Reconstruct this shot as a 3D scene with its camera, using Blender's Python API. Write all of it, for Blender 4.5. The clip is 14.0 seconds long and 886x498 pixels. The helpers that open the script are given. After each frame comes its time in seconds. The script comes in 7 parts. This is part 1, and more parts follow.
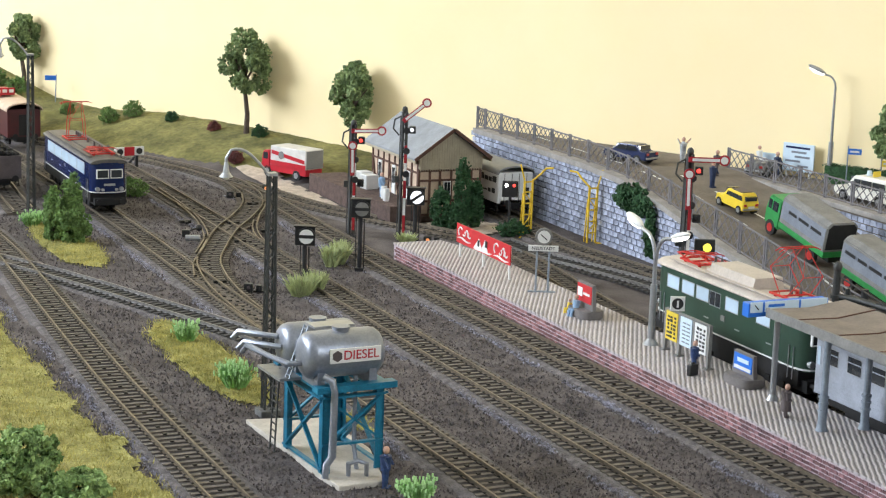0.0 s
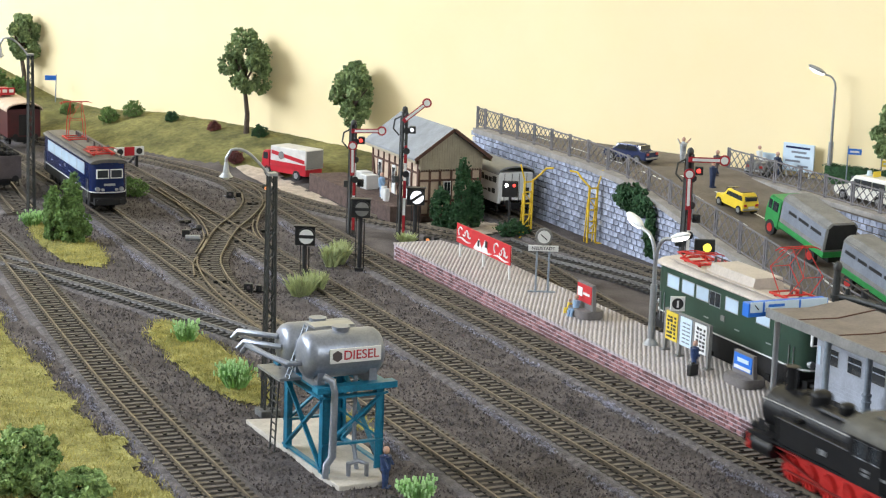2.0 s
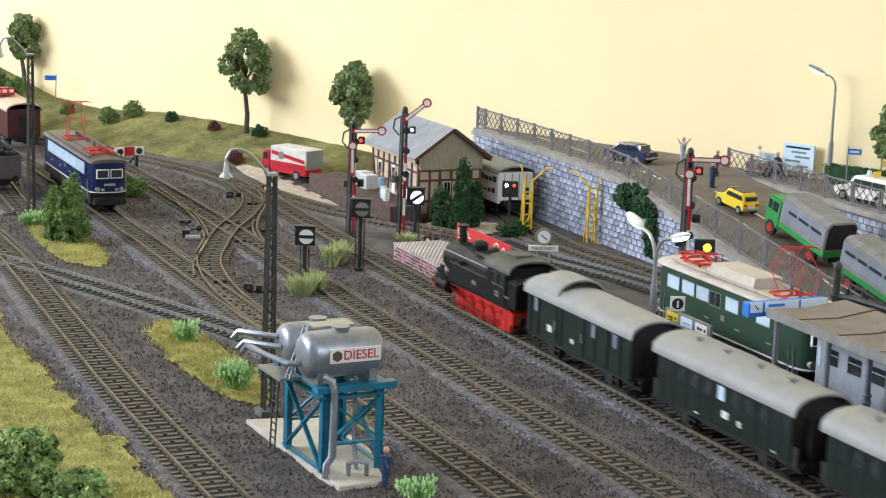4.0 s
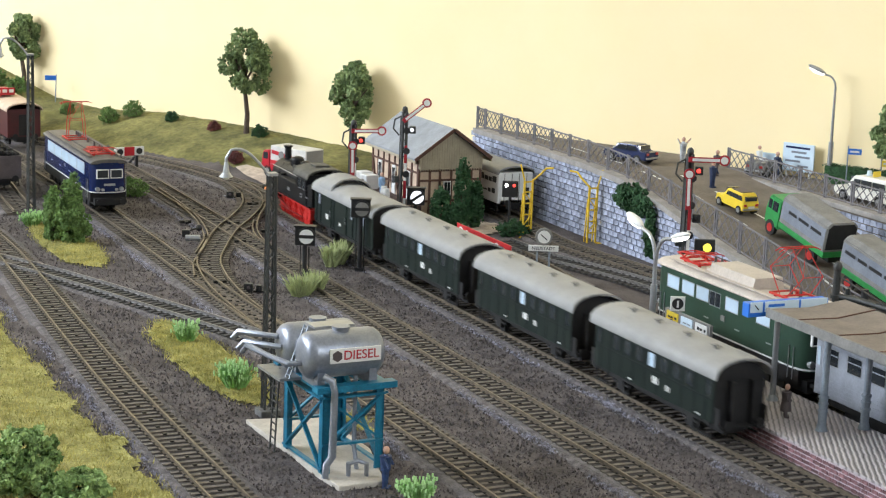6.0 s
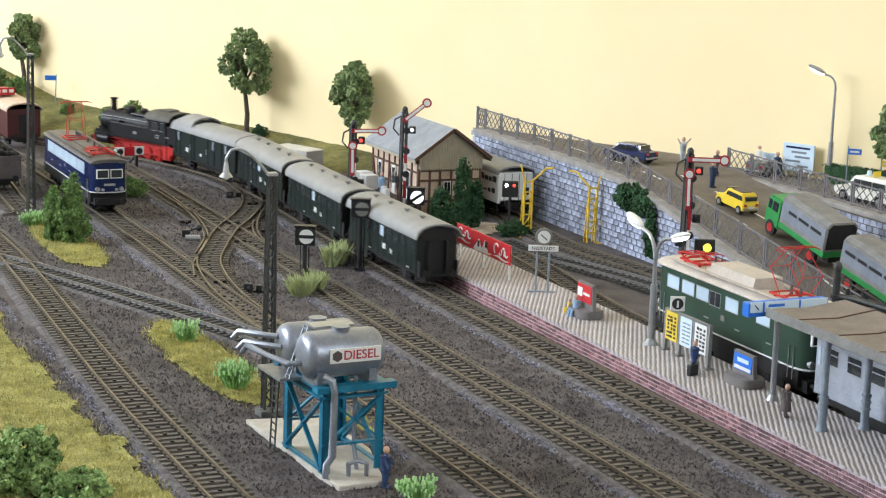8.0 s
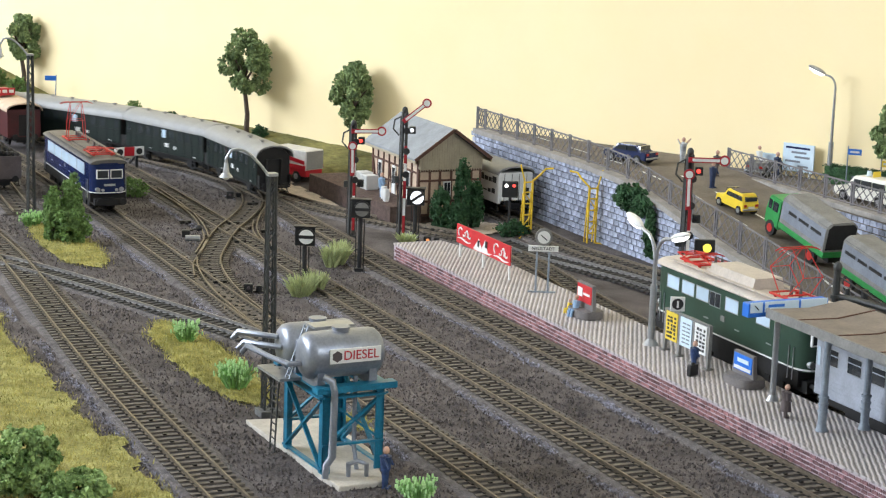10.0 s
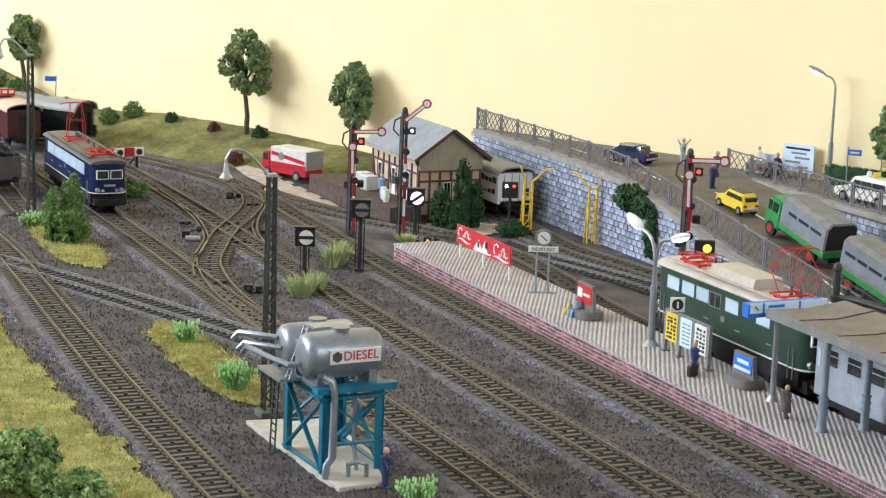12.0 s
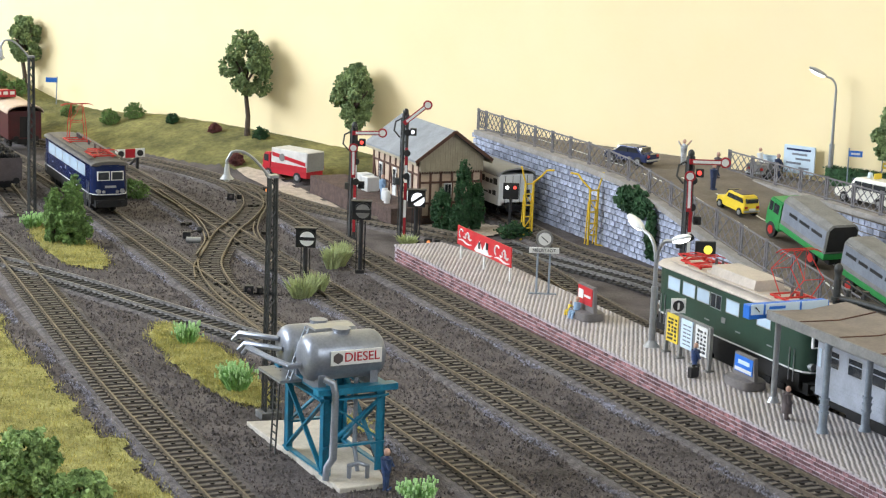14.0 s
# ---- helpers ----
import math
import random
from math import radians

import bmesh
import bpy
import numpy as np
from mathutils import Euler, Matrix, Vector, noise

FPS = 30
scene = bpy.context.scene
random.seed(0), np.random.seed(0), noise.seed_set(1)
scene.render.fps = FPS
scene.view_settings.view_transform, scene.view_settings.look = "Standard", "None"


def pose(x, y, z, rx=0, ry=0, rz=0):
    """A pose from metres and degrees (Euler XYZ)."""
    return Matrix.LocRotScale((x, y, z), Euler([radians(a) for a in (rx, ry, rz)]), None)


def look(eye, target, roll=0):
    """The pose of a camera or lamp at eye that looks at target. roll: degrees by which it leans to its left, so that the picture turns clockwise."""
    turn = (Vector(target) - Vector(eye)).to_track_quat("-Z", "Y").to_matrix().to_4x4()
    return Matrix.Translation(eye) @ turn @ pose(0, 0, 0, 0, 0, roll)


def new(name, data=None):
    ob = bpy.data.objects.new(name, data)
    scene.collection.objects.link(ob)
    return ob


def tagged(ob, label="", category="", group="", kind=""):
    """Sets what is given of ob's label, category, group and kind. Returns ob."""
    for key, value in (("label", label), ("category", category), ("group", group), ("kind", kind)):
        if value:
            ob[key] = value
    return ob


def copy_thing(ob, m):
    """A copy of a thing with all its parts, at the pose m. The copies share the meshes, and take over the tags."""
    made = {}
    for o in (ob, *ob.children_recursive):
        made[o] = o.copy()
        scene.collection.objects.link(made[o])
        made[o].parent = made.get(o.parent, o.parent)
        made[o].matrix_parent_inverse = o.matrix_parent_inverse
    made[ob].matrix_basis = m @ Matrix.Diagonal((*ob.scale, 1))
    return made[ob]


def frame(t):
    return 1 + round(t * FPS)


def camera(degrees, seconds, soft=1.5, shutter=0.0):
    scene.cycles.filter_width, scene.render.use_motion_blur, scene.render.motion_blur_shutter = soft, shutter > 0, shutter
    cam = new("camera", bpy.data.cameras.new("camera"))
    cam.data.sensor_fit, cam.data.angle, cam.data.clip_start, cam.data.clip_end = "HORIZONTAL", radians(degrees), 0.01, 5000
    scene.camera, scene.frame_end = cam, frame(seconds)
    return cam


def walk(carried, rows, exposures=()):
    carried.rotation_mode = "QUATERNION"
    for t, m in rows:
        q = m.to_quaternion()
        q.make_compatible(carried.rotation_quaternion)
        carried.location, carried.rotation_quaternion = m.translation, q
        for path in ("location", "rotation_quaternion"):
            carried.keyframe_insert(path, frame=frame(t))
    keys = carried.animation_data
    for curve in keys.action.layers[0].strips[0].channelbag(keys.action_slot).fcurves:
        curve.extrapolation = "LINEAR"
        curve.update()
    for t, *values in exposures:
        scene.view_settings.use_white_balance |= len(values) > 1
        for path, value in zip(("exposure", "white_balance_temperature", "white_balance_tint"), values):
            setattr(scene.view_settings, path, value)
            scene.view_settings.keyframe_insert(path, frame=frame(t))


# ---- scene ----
# Model railway in H0 scale. Lengths below are in centimetres; X runs across the tracks, Y along them, z = 0 is the rail head.
C = 0.01
HEAD = 24.5
EYE = Vector((0, 0, 0.2807))


def aim(dx=0.0, dy=0.0):
    """Pose of the tripod camera; dx, dy: small swings to the right and upwards, in thousandths of the focal length."""
    a, e = radians(HEAD) + dx / 3400, radians(-11.34) + dy / 3400
    way = Vector((math.sin(a) * math.cos(e), math.cos(a) * math.cos(e), math.sin(e)))
    return look(EYE, EYE + way, 2.09)


cam = camera(25.97, 14.0, soft=1.2, shutter=0.7)
walk(cam, [(0, aim()), (8.2, aim()), (9.6, aim()), (10.3, aim(0, 1.2)), (10.5, aim(0, 1.5)), (11.0, aim(1.3, 0)),
           (11.5, aim(.2, 1.5)), (12.0, aim(0, 1.5)), (12.5, aim(.3, 3)), (13.0, aim(0, 1.6)), (13.5, aim(0, 3)), (14.0, aim(-1.5, 3.6))])

# ---- light: one tall side-wall window, an added fill lamp, daylight sky outside ----
world = bpy.data.worlds.new("sky")
scene.world = world
world.use_nodes = True
nt = world.node_tree
sky = nt.nodes.new("ShaderNodeTexSky")
sky.sky_type, sky.sun_disc, sky.sun_elevation, sky.sun_rotation = "NISHITA", False, radians(40), radians(250)
nt.links.new(sky.outputs[0], nt.nodes["Background"].inputs[0])
nt.nodes["Background"].inputs[1].default_value = 0.1


def area_lamp(name, at, to, w, h, watts, colour):
    lamp = bpy.data.lights.new(name, "AREA")
    lamp.shape, lamp.size, lamp.size_y, lamp.energy, lamp.color = "RECTANGLE", w, h, watts, colour
    ob = new(name, lamp)
    ob.matrix_world = look(Vector(at), Vector(to))
    return ob


area_lamp("window_or_fill_light", (-2.22, 2.35, 1.25), (0.65, 1.25, 0.0), 1.5, 1.1, 128, (0.82, 0.895, 1.0))
# added fill from behind the camera; no window is known there
area_lamp("window_or_fill_light", (0.9, -1.35, 1.45), (0.6, 1.2, 0.0), 1.6, 1.0, 22, (0.86, 0.93, 1.0))
scene.view_settings.exposure = 0.0

# ---- materials ----


def mat(name, colour, rough=0.6, metal=0.0, scale=120, var=0.15, bump=0.0, bscale=None, dark=None, fine=None, spec=0.5, piece=0.0):
    m = bpy.data.materials.new(name)
    m.use_nodes = True
    t = m.node_tree
    n, ln = t.nodes, t.links
    b = n["Principled BSDF"]
    b.inputs["Roughness"].default_value, b.inputs["Metallic"].default_value = rough, metal
    b.inputs["Specular IOR Level"].default_value = spec
    co = n.new("ShaderNodeTexCoord")
    no = n.new("ShaderNodeTexNoise")
    no.inputs["Scale"].default_value, no.inputs["Detail"].default_value = scale, 6
    ln.new(co.outputs["Object"], no.inputs["Vector"])
    ra = n.new("ShaderNodeValToRGB")
    c = Vector(colour)
    lo = Vector(dark) if dark else c * (1 - var)
    hi = Vector([min(1, x * (1 + var)) for x in c])
    ra.color_ramp.elements[0].position, ra.color_ramp.elements[1].position = 0.32, 0.68
    ra.color_ramp.elements[0].color, ra.color_ramp.elements[1].color = (*lo, 1), (*hi, 1)
    ln.new(no.outputs[0], ra.inputs[0])
    out = ra.outputs[0]
    f2 = n.new("ShaderNodeTexNoise")
    f2.inputs["Scale"].default_value, f2.inputs["Detail"].default_value = fine or scale * 7, 4
    ln.new(co.outputs["Object"], f2.inputs["Vector"])
    mx = n.new("ShaderNodeMix")
    mx.data_type, mx.blend_type = "RGBA", "OVERLAY"
    mx.inputs[0].default_value = min(1, var * 2)
    ln.new(out, mx.inputs[6])
    ln.new(f2.outputs[0], mx.inputs[7])
    out = mx.outputs[2]
    if piece:
        oi, hs, ma = n.new("ShaderNodeObjectInfo"), n.new("ShaderNodeHueSaturation"), n.new("ShaderNodeMapRange")
        ma.inputs["To Min"].default_value, ma.inputs["To Max"].default_value = 1 - piece, 1 + piece
        ln.new(oi.outputs["Random"], ma.inputs["Value"])
        ln.new(ma.outputs[0], hs.inputs["Value"])
        ln.new(out, hs.inputs["Color"])
        out = hs.outputs[0]
    ln.new(out, b.inputs["Base Color"])
    if bump:
        bp = n.new("ShaderNodeBump")
        bp.inputs["Strength"].default_value, bp.inputs["Distance"].default_value = bump, 0.0012
        bn = n.new("ShaderNodeTexNoise")
        bn.inputs["Scale"].default_value, bn.inputs["Detail"].default_value = bscale or scale * 5, 5
        ln.new(co.outputs["Object"], bn.inputs["Vector"])
        ln.new(bn.outputs[0], bp.inputs["Height"])
        ln.new(bp.outputs[0], b.inputs["Normal"])
    return m


def glow(name, colour, strength):
    m = bpy.data.materials.new(name)
    m.use_nodes = True
    b = m.node_tree.nodes["Principled BSDF"]
    b.inputs["Base Color"].default_value = (*colour, 1)
    b.inputs["Emission Color"].default_value = (*colour, 1)
    b.inputs["Emission Strength"].default_value = strength
    return m


M = {}
M["wall"] = mat("wall_paint", (0.93, 0.77, 0.462), 0.9, scale=4, var=0.03, bump=0.1, bscale=300)
M["ceiling"] = mat("ceiling_paint", (0.84, 0.84, 0.82), 0.9, scale=3, var=0.03)
M["ground"] = mat("ballast_scatter", (0.1, 0.085, 0.083), 0.95, scale=45, var=0.3, bump=1.0, bscale=700, dark=(0.06, 0.05, 0.048), fine=900)
M["ballast"] = mat("track_ballast", (0.125, 0.112, 0.114), 0.95, scale=200, var=0.35, bump=1.0, bscale=900, fine=1300)
# bluish pale colour stands for daylight on the ballast slope
M["litchips"] = mat("lit_shoulder_chip", (0.31, 0.305, 0.365), 0.9, scale=420, var=0.5, dark=(0.09, 0.083, 0.085))
M["chips"] = mat("ballast_chip", (0.1, 0.087, 0.087), 0.95, scale=300, var=0.45, dark=(0.055, 0.046, 0.042))
M["gravel"] = mat("pale_gravel", (0.5, 0.42, 0.34), 0.95, scale=150, var=0.2, bump=0.8, bscale=1200)
M["grassmat"] = mat("grass_mat", (0.33, 0.31, 0.11), 0.95, scale=90, var=0.3, bump=1.0, bscale=1000, dark=(0.19, 0.175, 0.04))
M["hillgrass"] = mat("hill_grass", (0.185, 0.17, 0.055), 0.95, scale=35, var=0.35, bump=1.0, bscale=900, dark=(0.09, 0.088, 0.025))
M["rail"] = mat("rail_steel", (0.19, 0.158, 0.118), 0.5, 0.7, scale=300, var=0.2)
M["bedgap"] = mat("dark_track_bed", (0.04, 0.035, 0.033), 0.95, scale=300, var=0.3, bump=0.8)
M["railgrey"] = mat("bare_rail", (0.26, 0.25, 0.24), 0.45, 0.8, scale=300, var=0.2)
M["sleeper"] = mat("sleeper_brown", (0.122, 0.104, 0.088), 0.75, scale=400, var=0.3)
M["sleepergrey"] = mat("sleeper_black", (0.05, 0.047, 0.045), 0.7, scale=400, var=0.25)
M["stud"] = mat("contact_stud", (0.02, 0.018, 0.016), 0.5, 0.5)
M["paving"] = mat("platform_paving", (0.42, 0.375, 0.335), 0.85, scale=90, var=0.1, piece=0.06)
M["joint"] = mat("paving_joint", (0.13, 0.11, 0.1), 0.95, scale=90, var=0.2)
M["brick"] = mat("red_brick", (0.215, 0.11, 0.12), 0.85, scale=200, var=0.25, piece=0.45)
M["mortar"] = mat("brick_mortar", (0.45, 0.37, 0.4), 0.9, scale=200, var=0.15)
M["stone"] = mat("grey_stone", (0.34, 0.37, 0.465), 0.85, scale=130, var=0.25, bump=0.6, piece=0.3)
M["stonejoint"] = mat("stone_joint", (0.12, 0.12, 0.14), 0.9, scale=200, var=0.15)
M["coping"] = mat("coping_stone", (0.3, 0.28, 0.26), 0.85, scale=100, var=0.15)
M["asphalt"] = mat("road_asphalt", (0.15, 0.125, 0.1), 0.8, scale=60, var=0.15, bump=0.3, bscale=900)
M["fence"] = mat("fence_grey", (0.16, 0.152, 0.16), 0.6, scale=200, var=0.15)
M["white"] = mat("white_paint", (0.75, 0.75, 0.73), 0.45, scale=150, var=0.05)
M["cream"] = mat("cream_plaster", (0.55, 0.42, 0.31), 0.8, scale=120, var=0.1)
M["black"] = mat("black_plastic", (0.017, 0.017, 0.018), 0.45, scale=200, var=0.2)
M["soot"] = mat("loco_black", (0.008, 0.008, 0.009), 0.42, scale=150, var=0.25, spec=0.3)
M["underframe"] = mat("underframe_black", (0.01, 0.009, 0.009), 0.75, scale=200, var=0.3)
M["red"] = mat("loco_red", (0.5, 0.02, 0.015), 0.45, scale=150, var=0.15)
M["rodred"] = mat("rod_red", (0.3, 0.03, 0.025), 0.4, 0.3, scale=150, var=0.2)
M["cabroof"] = mat("cab_roof_dusty", (0.085, 0.08, 0.066), 0.7, scale=60, var=0.25)
M["green"] = mat("coach_green", (0.009, 0.0165, 0.0135), 0.5, scale=90, var=0.12, spec=0.25)
M["greengap"] = mat("coach_green_dark", (0.007, 0.01, 0.01), 0.55, scale=90, var=0.12, spec=0.25)
M["roof"] = mat("roof_grey", (0.265, 0.265, 0.26), 0.5, scale=70, var=0.08)
M["locogreen"] = mat("loco_green", (0.018, 0.05, 0.03), 0.42, scale=90, var=0.1)
M["locoroof"] = mat("loco_roof_beige", (0.5, 0.44, 0.38), 0.6, scale=100, var=0.1)
M["blue"] = mat("loco_blue", (0.007, 0.017, 0.075), 0.25, scale=90, var=0.1)
M["silver"] = mat("coach_silver", (0.4, 0.43, 0.49), 0.45, 0.25, scale=120, var=0.1)
M["tank"] = mat("tank_silver", (0.27, 0.29, 0.335), 0.34, 0.5, scale=120, var=0.12)
M["teal"] = mat("teal_steelwork", (0.008, 0.15, 0.25), 0.4, scale=150, var=0.2)
M["concrete"] = mat("pale_concrete", (0.5, 0.46, 0.4), 0.85, scale=120, var=0.12)
M["mast"] = mat("mast_dark", (0.05, 0.052, 0.05), 0.55, 0.3, scale=200, var=0.2)
M["steel"] = mat("galvanised_steel", (0.36, 0.37, 0.38), 0.35, 0.6, scale=200, var=0.1)
M["chrome"] = mat("pale_metal", (0.5, 0.52, 0.54), 0.3, 0.8, scale=200, var=0.1)
M["yellow"] = mat("yellow_paint", (0.75, 0.5, 0.03), 0.5, scale=200, var=0.1)
M["caryellow"] = mat("car_yellow", (0.8, 0.58, 0.04), 0.3, scale=200, var=0.05)
M["cargreen"] = mat("truck_green", (0.025, 0.25, 0.06), 0.4, scale=150, var=0.1)
M["tarp"] = mat("tarpaulin_grey", (0.2, 0.195, 0.185), 0.75, scale=100, var=0.15)
M["tarpside"] = mat("tarpaulin_blue_grey", (0.19, 0.21, 0.25), 0.75, scale=100, var=0.1)
M["carred"] = mat("truck_red", (0.45, 0.013, 0.025), 0.35, scale=150, var=0.08)
M["truckbody"] = mat("truck_body_pale", (0.58, 0.56, 0.52), 0.6, scale=120, var=0.1)
M["carblue"] = mat("car_dark_blue", (0.02, 0.03, 0.09), 0.2, scale=150, var=0.1)
M["carwhite"] = mat("car_ivory", (0.8, 0.78, 0.7), 0.3, scale=150, var=0.04)
M["signred"] = mat("hoarding_red", (0.55, 0.02, 0.025), 0.5, scale=150, var=0.08)
M["signblue"] = mat("sign_blue", (0.02, 0.16, 0.62), 0.45, scale=150, var=0.08)
M["signyellow"] = mat("sign_yellow", (0.75, 0.55, 0.05), 0.5, scale=150, var=0.08)
M["posterblue"] = mat("poster_pale_blue", (0.6, 0.72, 0.82), 0.5, scale=150, var=0.05)
M["leaf"] = mat("leaf_green", (0.22, 0.29, 0.12), 0.8, scale=150, var=0.4, bump=0.8, bscale=900, dark=(0.08, 0.125, 0.045))
M["leafdark"] = mat("fir_green", (0.03, 0.085, 0.03), 0.85, scale=150, var=0.4, bump=0.8, bscale=900)
M["leafpale"] = mat("pale_tuft_green", (0.24, 0.45, 0.14), 0.8, scale=150, var=0.3)
M["leaffresh"] = mat("fresh_bush_green", (0.13, 0.22, 0.06), 0.85, scale=150, var=0.4, bump=0.8, bscale=900)
M["bushred"] = mat("bush_russet", (0.16, 0.05, 0.045), 0.85, scale=150, var=0.4, bump=0.8, bscale=900)
M["bark"] = mat("bark_brown", (0.085, 0.06, 0.042), 0.85, scale=200, var=0.3, bump=0.6)
M["roofslate"] = mat("felt_roof_grey", (0.25, 0.265, 0.285), 0.8, scale=80, var=0.12, bump=0.3)
M["timber"] = mat("timber_brown", (0.1, 0.045, 0.03), 0.7, scale=150, var=0.25)
M["board"] = mat("gable_board", (0.37, 0.32, 0.23), 0.75, scale=120, var=0.1)
M["dock"] = mat("dock_brick_dark", (0.1, 0.065, 0.055), 0.9, scale=200, var=0.3, bump=0.8)
M["canopy"] = mat("canopy_felt", (0.2, 0.165, 0.135), 0.85, scale=80, var=0.12)
M["pillar"] = mat("pillar_blue_grey", (0.23, 0.27, 0.32), 0.45, scale=150, var=0.15)
M["tyre"] = mat("tyre_rubber", (0.02, 0.02, 0.02), 0.8)
M["signalred"] = mat("signal_crimson", (0.36, 0.012, 0.022), 0.45, scale=150, var=0.12)
M["coachglass"] = mat("coach_glazing", (0.032, 0.04, 0.044), 0.12, spec=0.8, var=0.1)
M["glass"] = mat("dark_glazing", (0.03, 0.035, 0.04), 0.08, spec=0.8, var=0.05)
# pale blue base colour stands in for daylight reflected in the panes
M["paleglass"] = mat("glazing_painted_reflection", (0.53, 0.66, 0.78), 0.12, spec=0.8, var=0.05)
M["skin"] = mat("painted_skin", (0.55, 0.33, 0.24), 0.6)
M["lightblue"] = mat("painted_pale_blue", (0.25, 0.38, 0.55), 0.6)
M["navy"] = mat("painted_navy", (0.02, 0.035, 0.09), 0.6)
M["browncloth"] = mat("painted_brown", (0.09, 0.07, 0.07), 0.6)
M["lampglow"] = glow("lamp_white", (1.0, 0.98, 0.92), 6.0)
M["lampsoft"] = glow("lamp_soft", (0.9, 0.93, 1.0), 1.2)
M["lampred"] = glow("lamp_red", (1.0, 0.08, 0.06), 1.2)
M["lampyellow"] = glow("lamp_yellow", (1.0, 0.8, 0.1), 1.0)
M["lamporange"] = glow("lamp_orange", (1.0, 0.35, 0.1), 0.5)

# ---- mesh tools (centimetres) ----


def P(x, y, z=0.0, rz=0.0, rx=0.0, ry=0.0):
    return pose(x * C, y * C, z * C, rx, ry, rz)


def thing(name, at, label, category, group="", kind=""):
    e = new(name)
    e.empty_display_size = 0.01
    e.matrix_world = at
    return tagged(e, label, category, group, kind)


def part(name, bm, material, parent=None, label="", smooth=False):
    bmesh.ops.scale(bm, vec=(C, C, C), verts=bm.verts)
    me = bpy.data.meshes.new(name)
    if smooth:
        for f in bm.faces:
            f.smooth = True
    bm.to_mesh(me)
    bm.free()
    me.materials.append(M[material])
    if smooth:
        me.set_sharp_from_angle(angle=radians(40))
    ob = new(name, me)
    ob.parent = parent
    if label:
        ob["label"] = label
    return ob


def again(src, parent, m=None):
    """One more piece on the same mesh."""
    ob = src.copy()
    scene.collection.objects.link(ob)
    ob.parent = parent
    if m is not None:
        ob.matrix_basis = m
    return ob


def B():
    return bmesh.new()


def box(bm, x0, x1, y0, y1, z0, z1, bev=0.0):
    r = bmesh.ops.create_cube(bm, size=1)
    bmesh.ops.scale(bm, vec=(x1 - x0, y1 - y0, z1 - z0), verts=r["verts"])
    bmesh.ops.translate(bm, vec=((x0 + x1) / 2, (y0 + y1) / 2, (z0 + z1) / 2), verts=r["verts"])
    if bev:
        es = list({e for v in r["verts"] for e in v.link_edges})
        bmesh.ops.bevel(bm, geom=es, offset=bev, segments=2, affect="EDGES", profile=0.5)
    return bm


def rod(bm, a, b, r0, r1=None, seg=8, caps=True):
    a, b = Vector(a), Vector(b)
    d = b - a
    m = Matrix.Translation((a + b) / 2) @ d.to_track_quat("Z", "Y").to_matrix().to_4x4()
    bmesh.ops.create_cone(bm, cap_ends=caps, segments=seg, radius1=r0, radius2=r0 if r1 is None else r1, depth=d.length, matrix=m)
    return bm


def bar(bm, a, b, w, h):
    """A square bar from a to b."""
    a, b = Vector(a), Vector(b)
    d = b - a
    m = Matrix.Translation((a + b) / 2) @ d.to_track_quat("Z", "Y").to_matrix().to_4x4() @ Matrix.Diagonal((w, h, d.length, 1))
    bmesh.ops.create_cube(bm, size=1, matrix=m)
    return bm


def pipe(bm, pts, r, seg=8):
    """One round tube swept along the points."""
    v = [Vector(p) for p in pts]
    rings, side = [], None
    for i, p in enumerate(v):
        t = (v[min(i + 1, len(v) - 1)] - v[max(i - 1, 0)]).normalized()
        side = t.orthogonal().normalized() if side is None else (side - t * side.dot(t)).normalized()
        up = t.cross(side)
        k = 1.0
        if 0 < i < len(v) - 1:
            k = min(1.5, 1 / max(0.5, t.dot((v[i + 1] - p).normalized())))
        rings.append([bm.verts.new(p + (side * math.cos(math.tau * j / seg) + up * math.sin(math.tau * j / seg)) * r * k) for j in range(seg)])
    for a, b in zip(rings, rings[1:]):
        for j in range(seg):
            bm.faces.new((a[j], a[(j + 1) % seg], b[(j + 1) % seg], b[j]))
    bm.faces.new(rings[0][::-1])
    bm.faces.new(rings[-1])
    return bm


def ball(bm, c, r, seg=10, sx=1, sy=1, sz=1):
    m = Matrix.Translation(c) @ Matrix.Diagonal((sx, sy, sz, 1))
    bmesh.ops.create_uvsphere(bm, u_segments=seg, v_segments=max(4, seg * 2 // 3), radius=r, matrix=m)
    return bm


def prism(bm, pts, a, b, axis="y"):
    """A polygon drawn across the axis, drawn out from a to b."""
    put = {"y": lambda p, s: (p[0], s, p[1]), "x": lambda p, s: (s, p[0], p[1]), "z": lambda p, s: (p[0], p[1], s)}[axis]
    va = [bm.verts.new(put(p, a)) for p in pts]
    vb = [bm.verts.new(put(p, b)) for p in pts]
    n = len(pts)
    bm.faces.new(va[::-1])
    bm.faces.new(vb)
    for i in range(n):
        bm.faces.new((va[i], va[(i + 1) % n], vb[(i + 1) % n], vb[i]))
    bmesh.ops.recalc_face_normals(bm, faces=bm.faces)
    return bm


def writing(name, text, size, at, material, parent, depth=0.02):
    cu = bpy.data.curves.new(name, "FONT")
    cu.body, cu.size, cu.align_x, cu.align_y, cu.extrude = text, size * C, "CENTER", "CENTER", depth * C
    ob = new(name, cu)
    ob.matrix_basis = at
    ob.parent = parent
    cu.materials.append(M[material])
    return ob


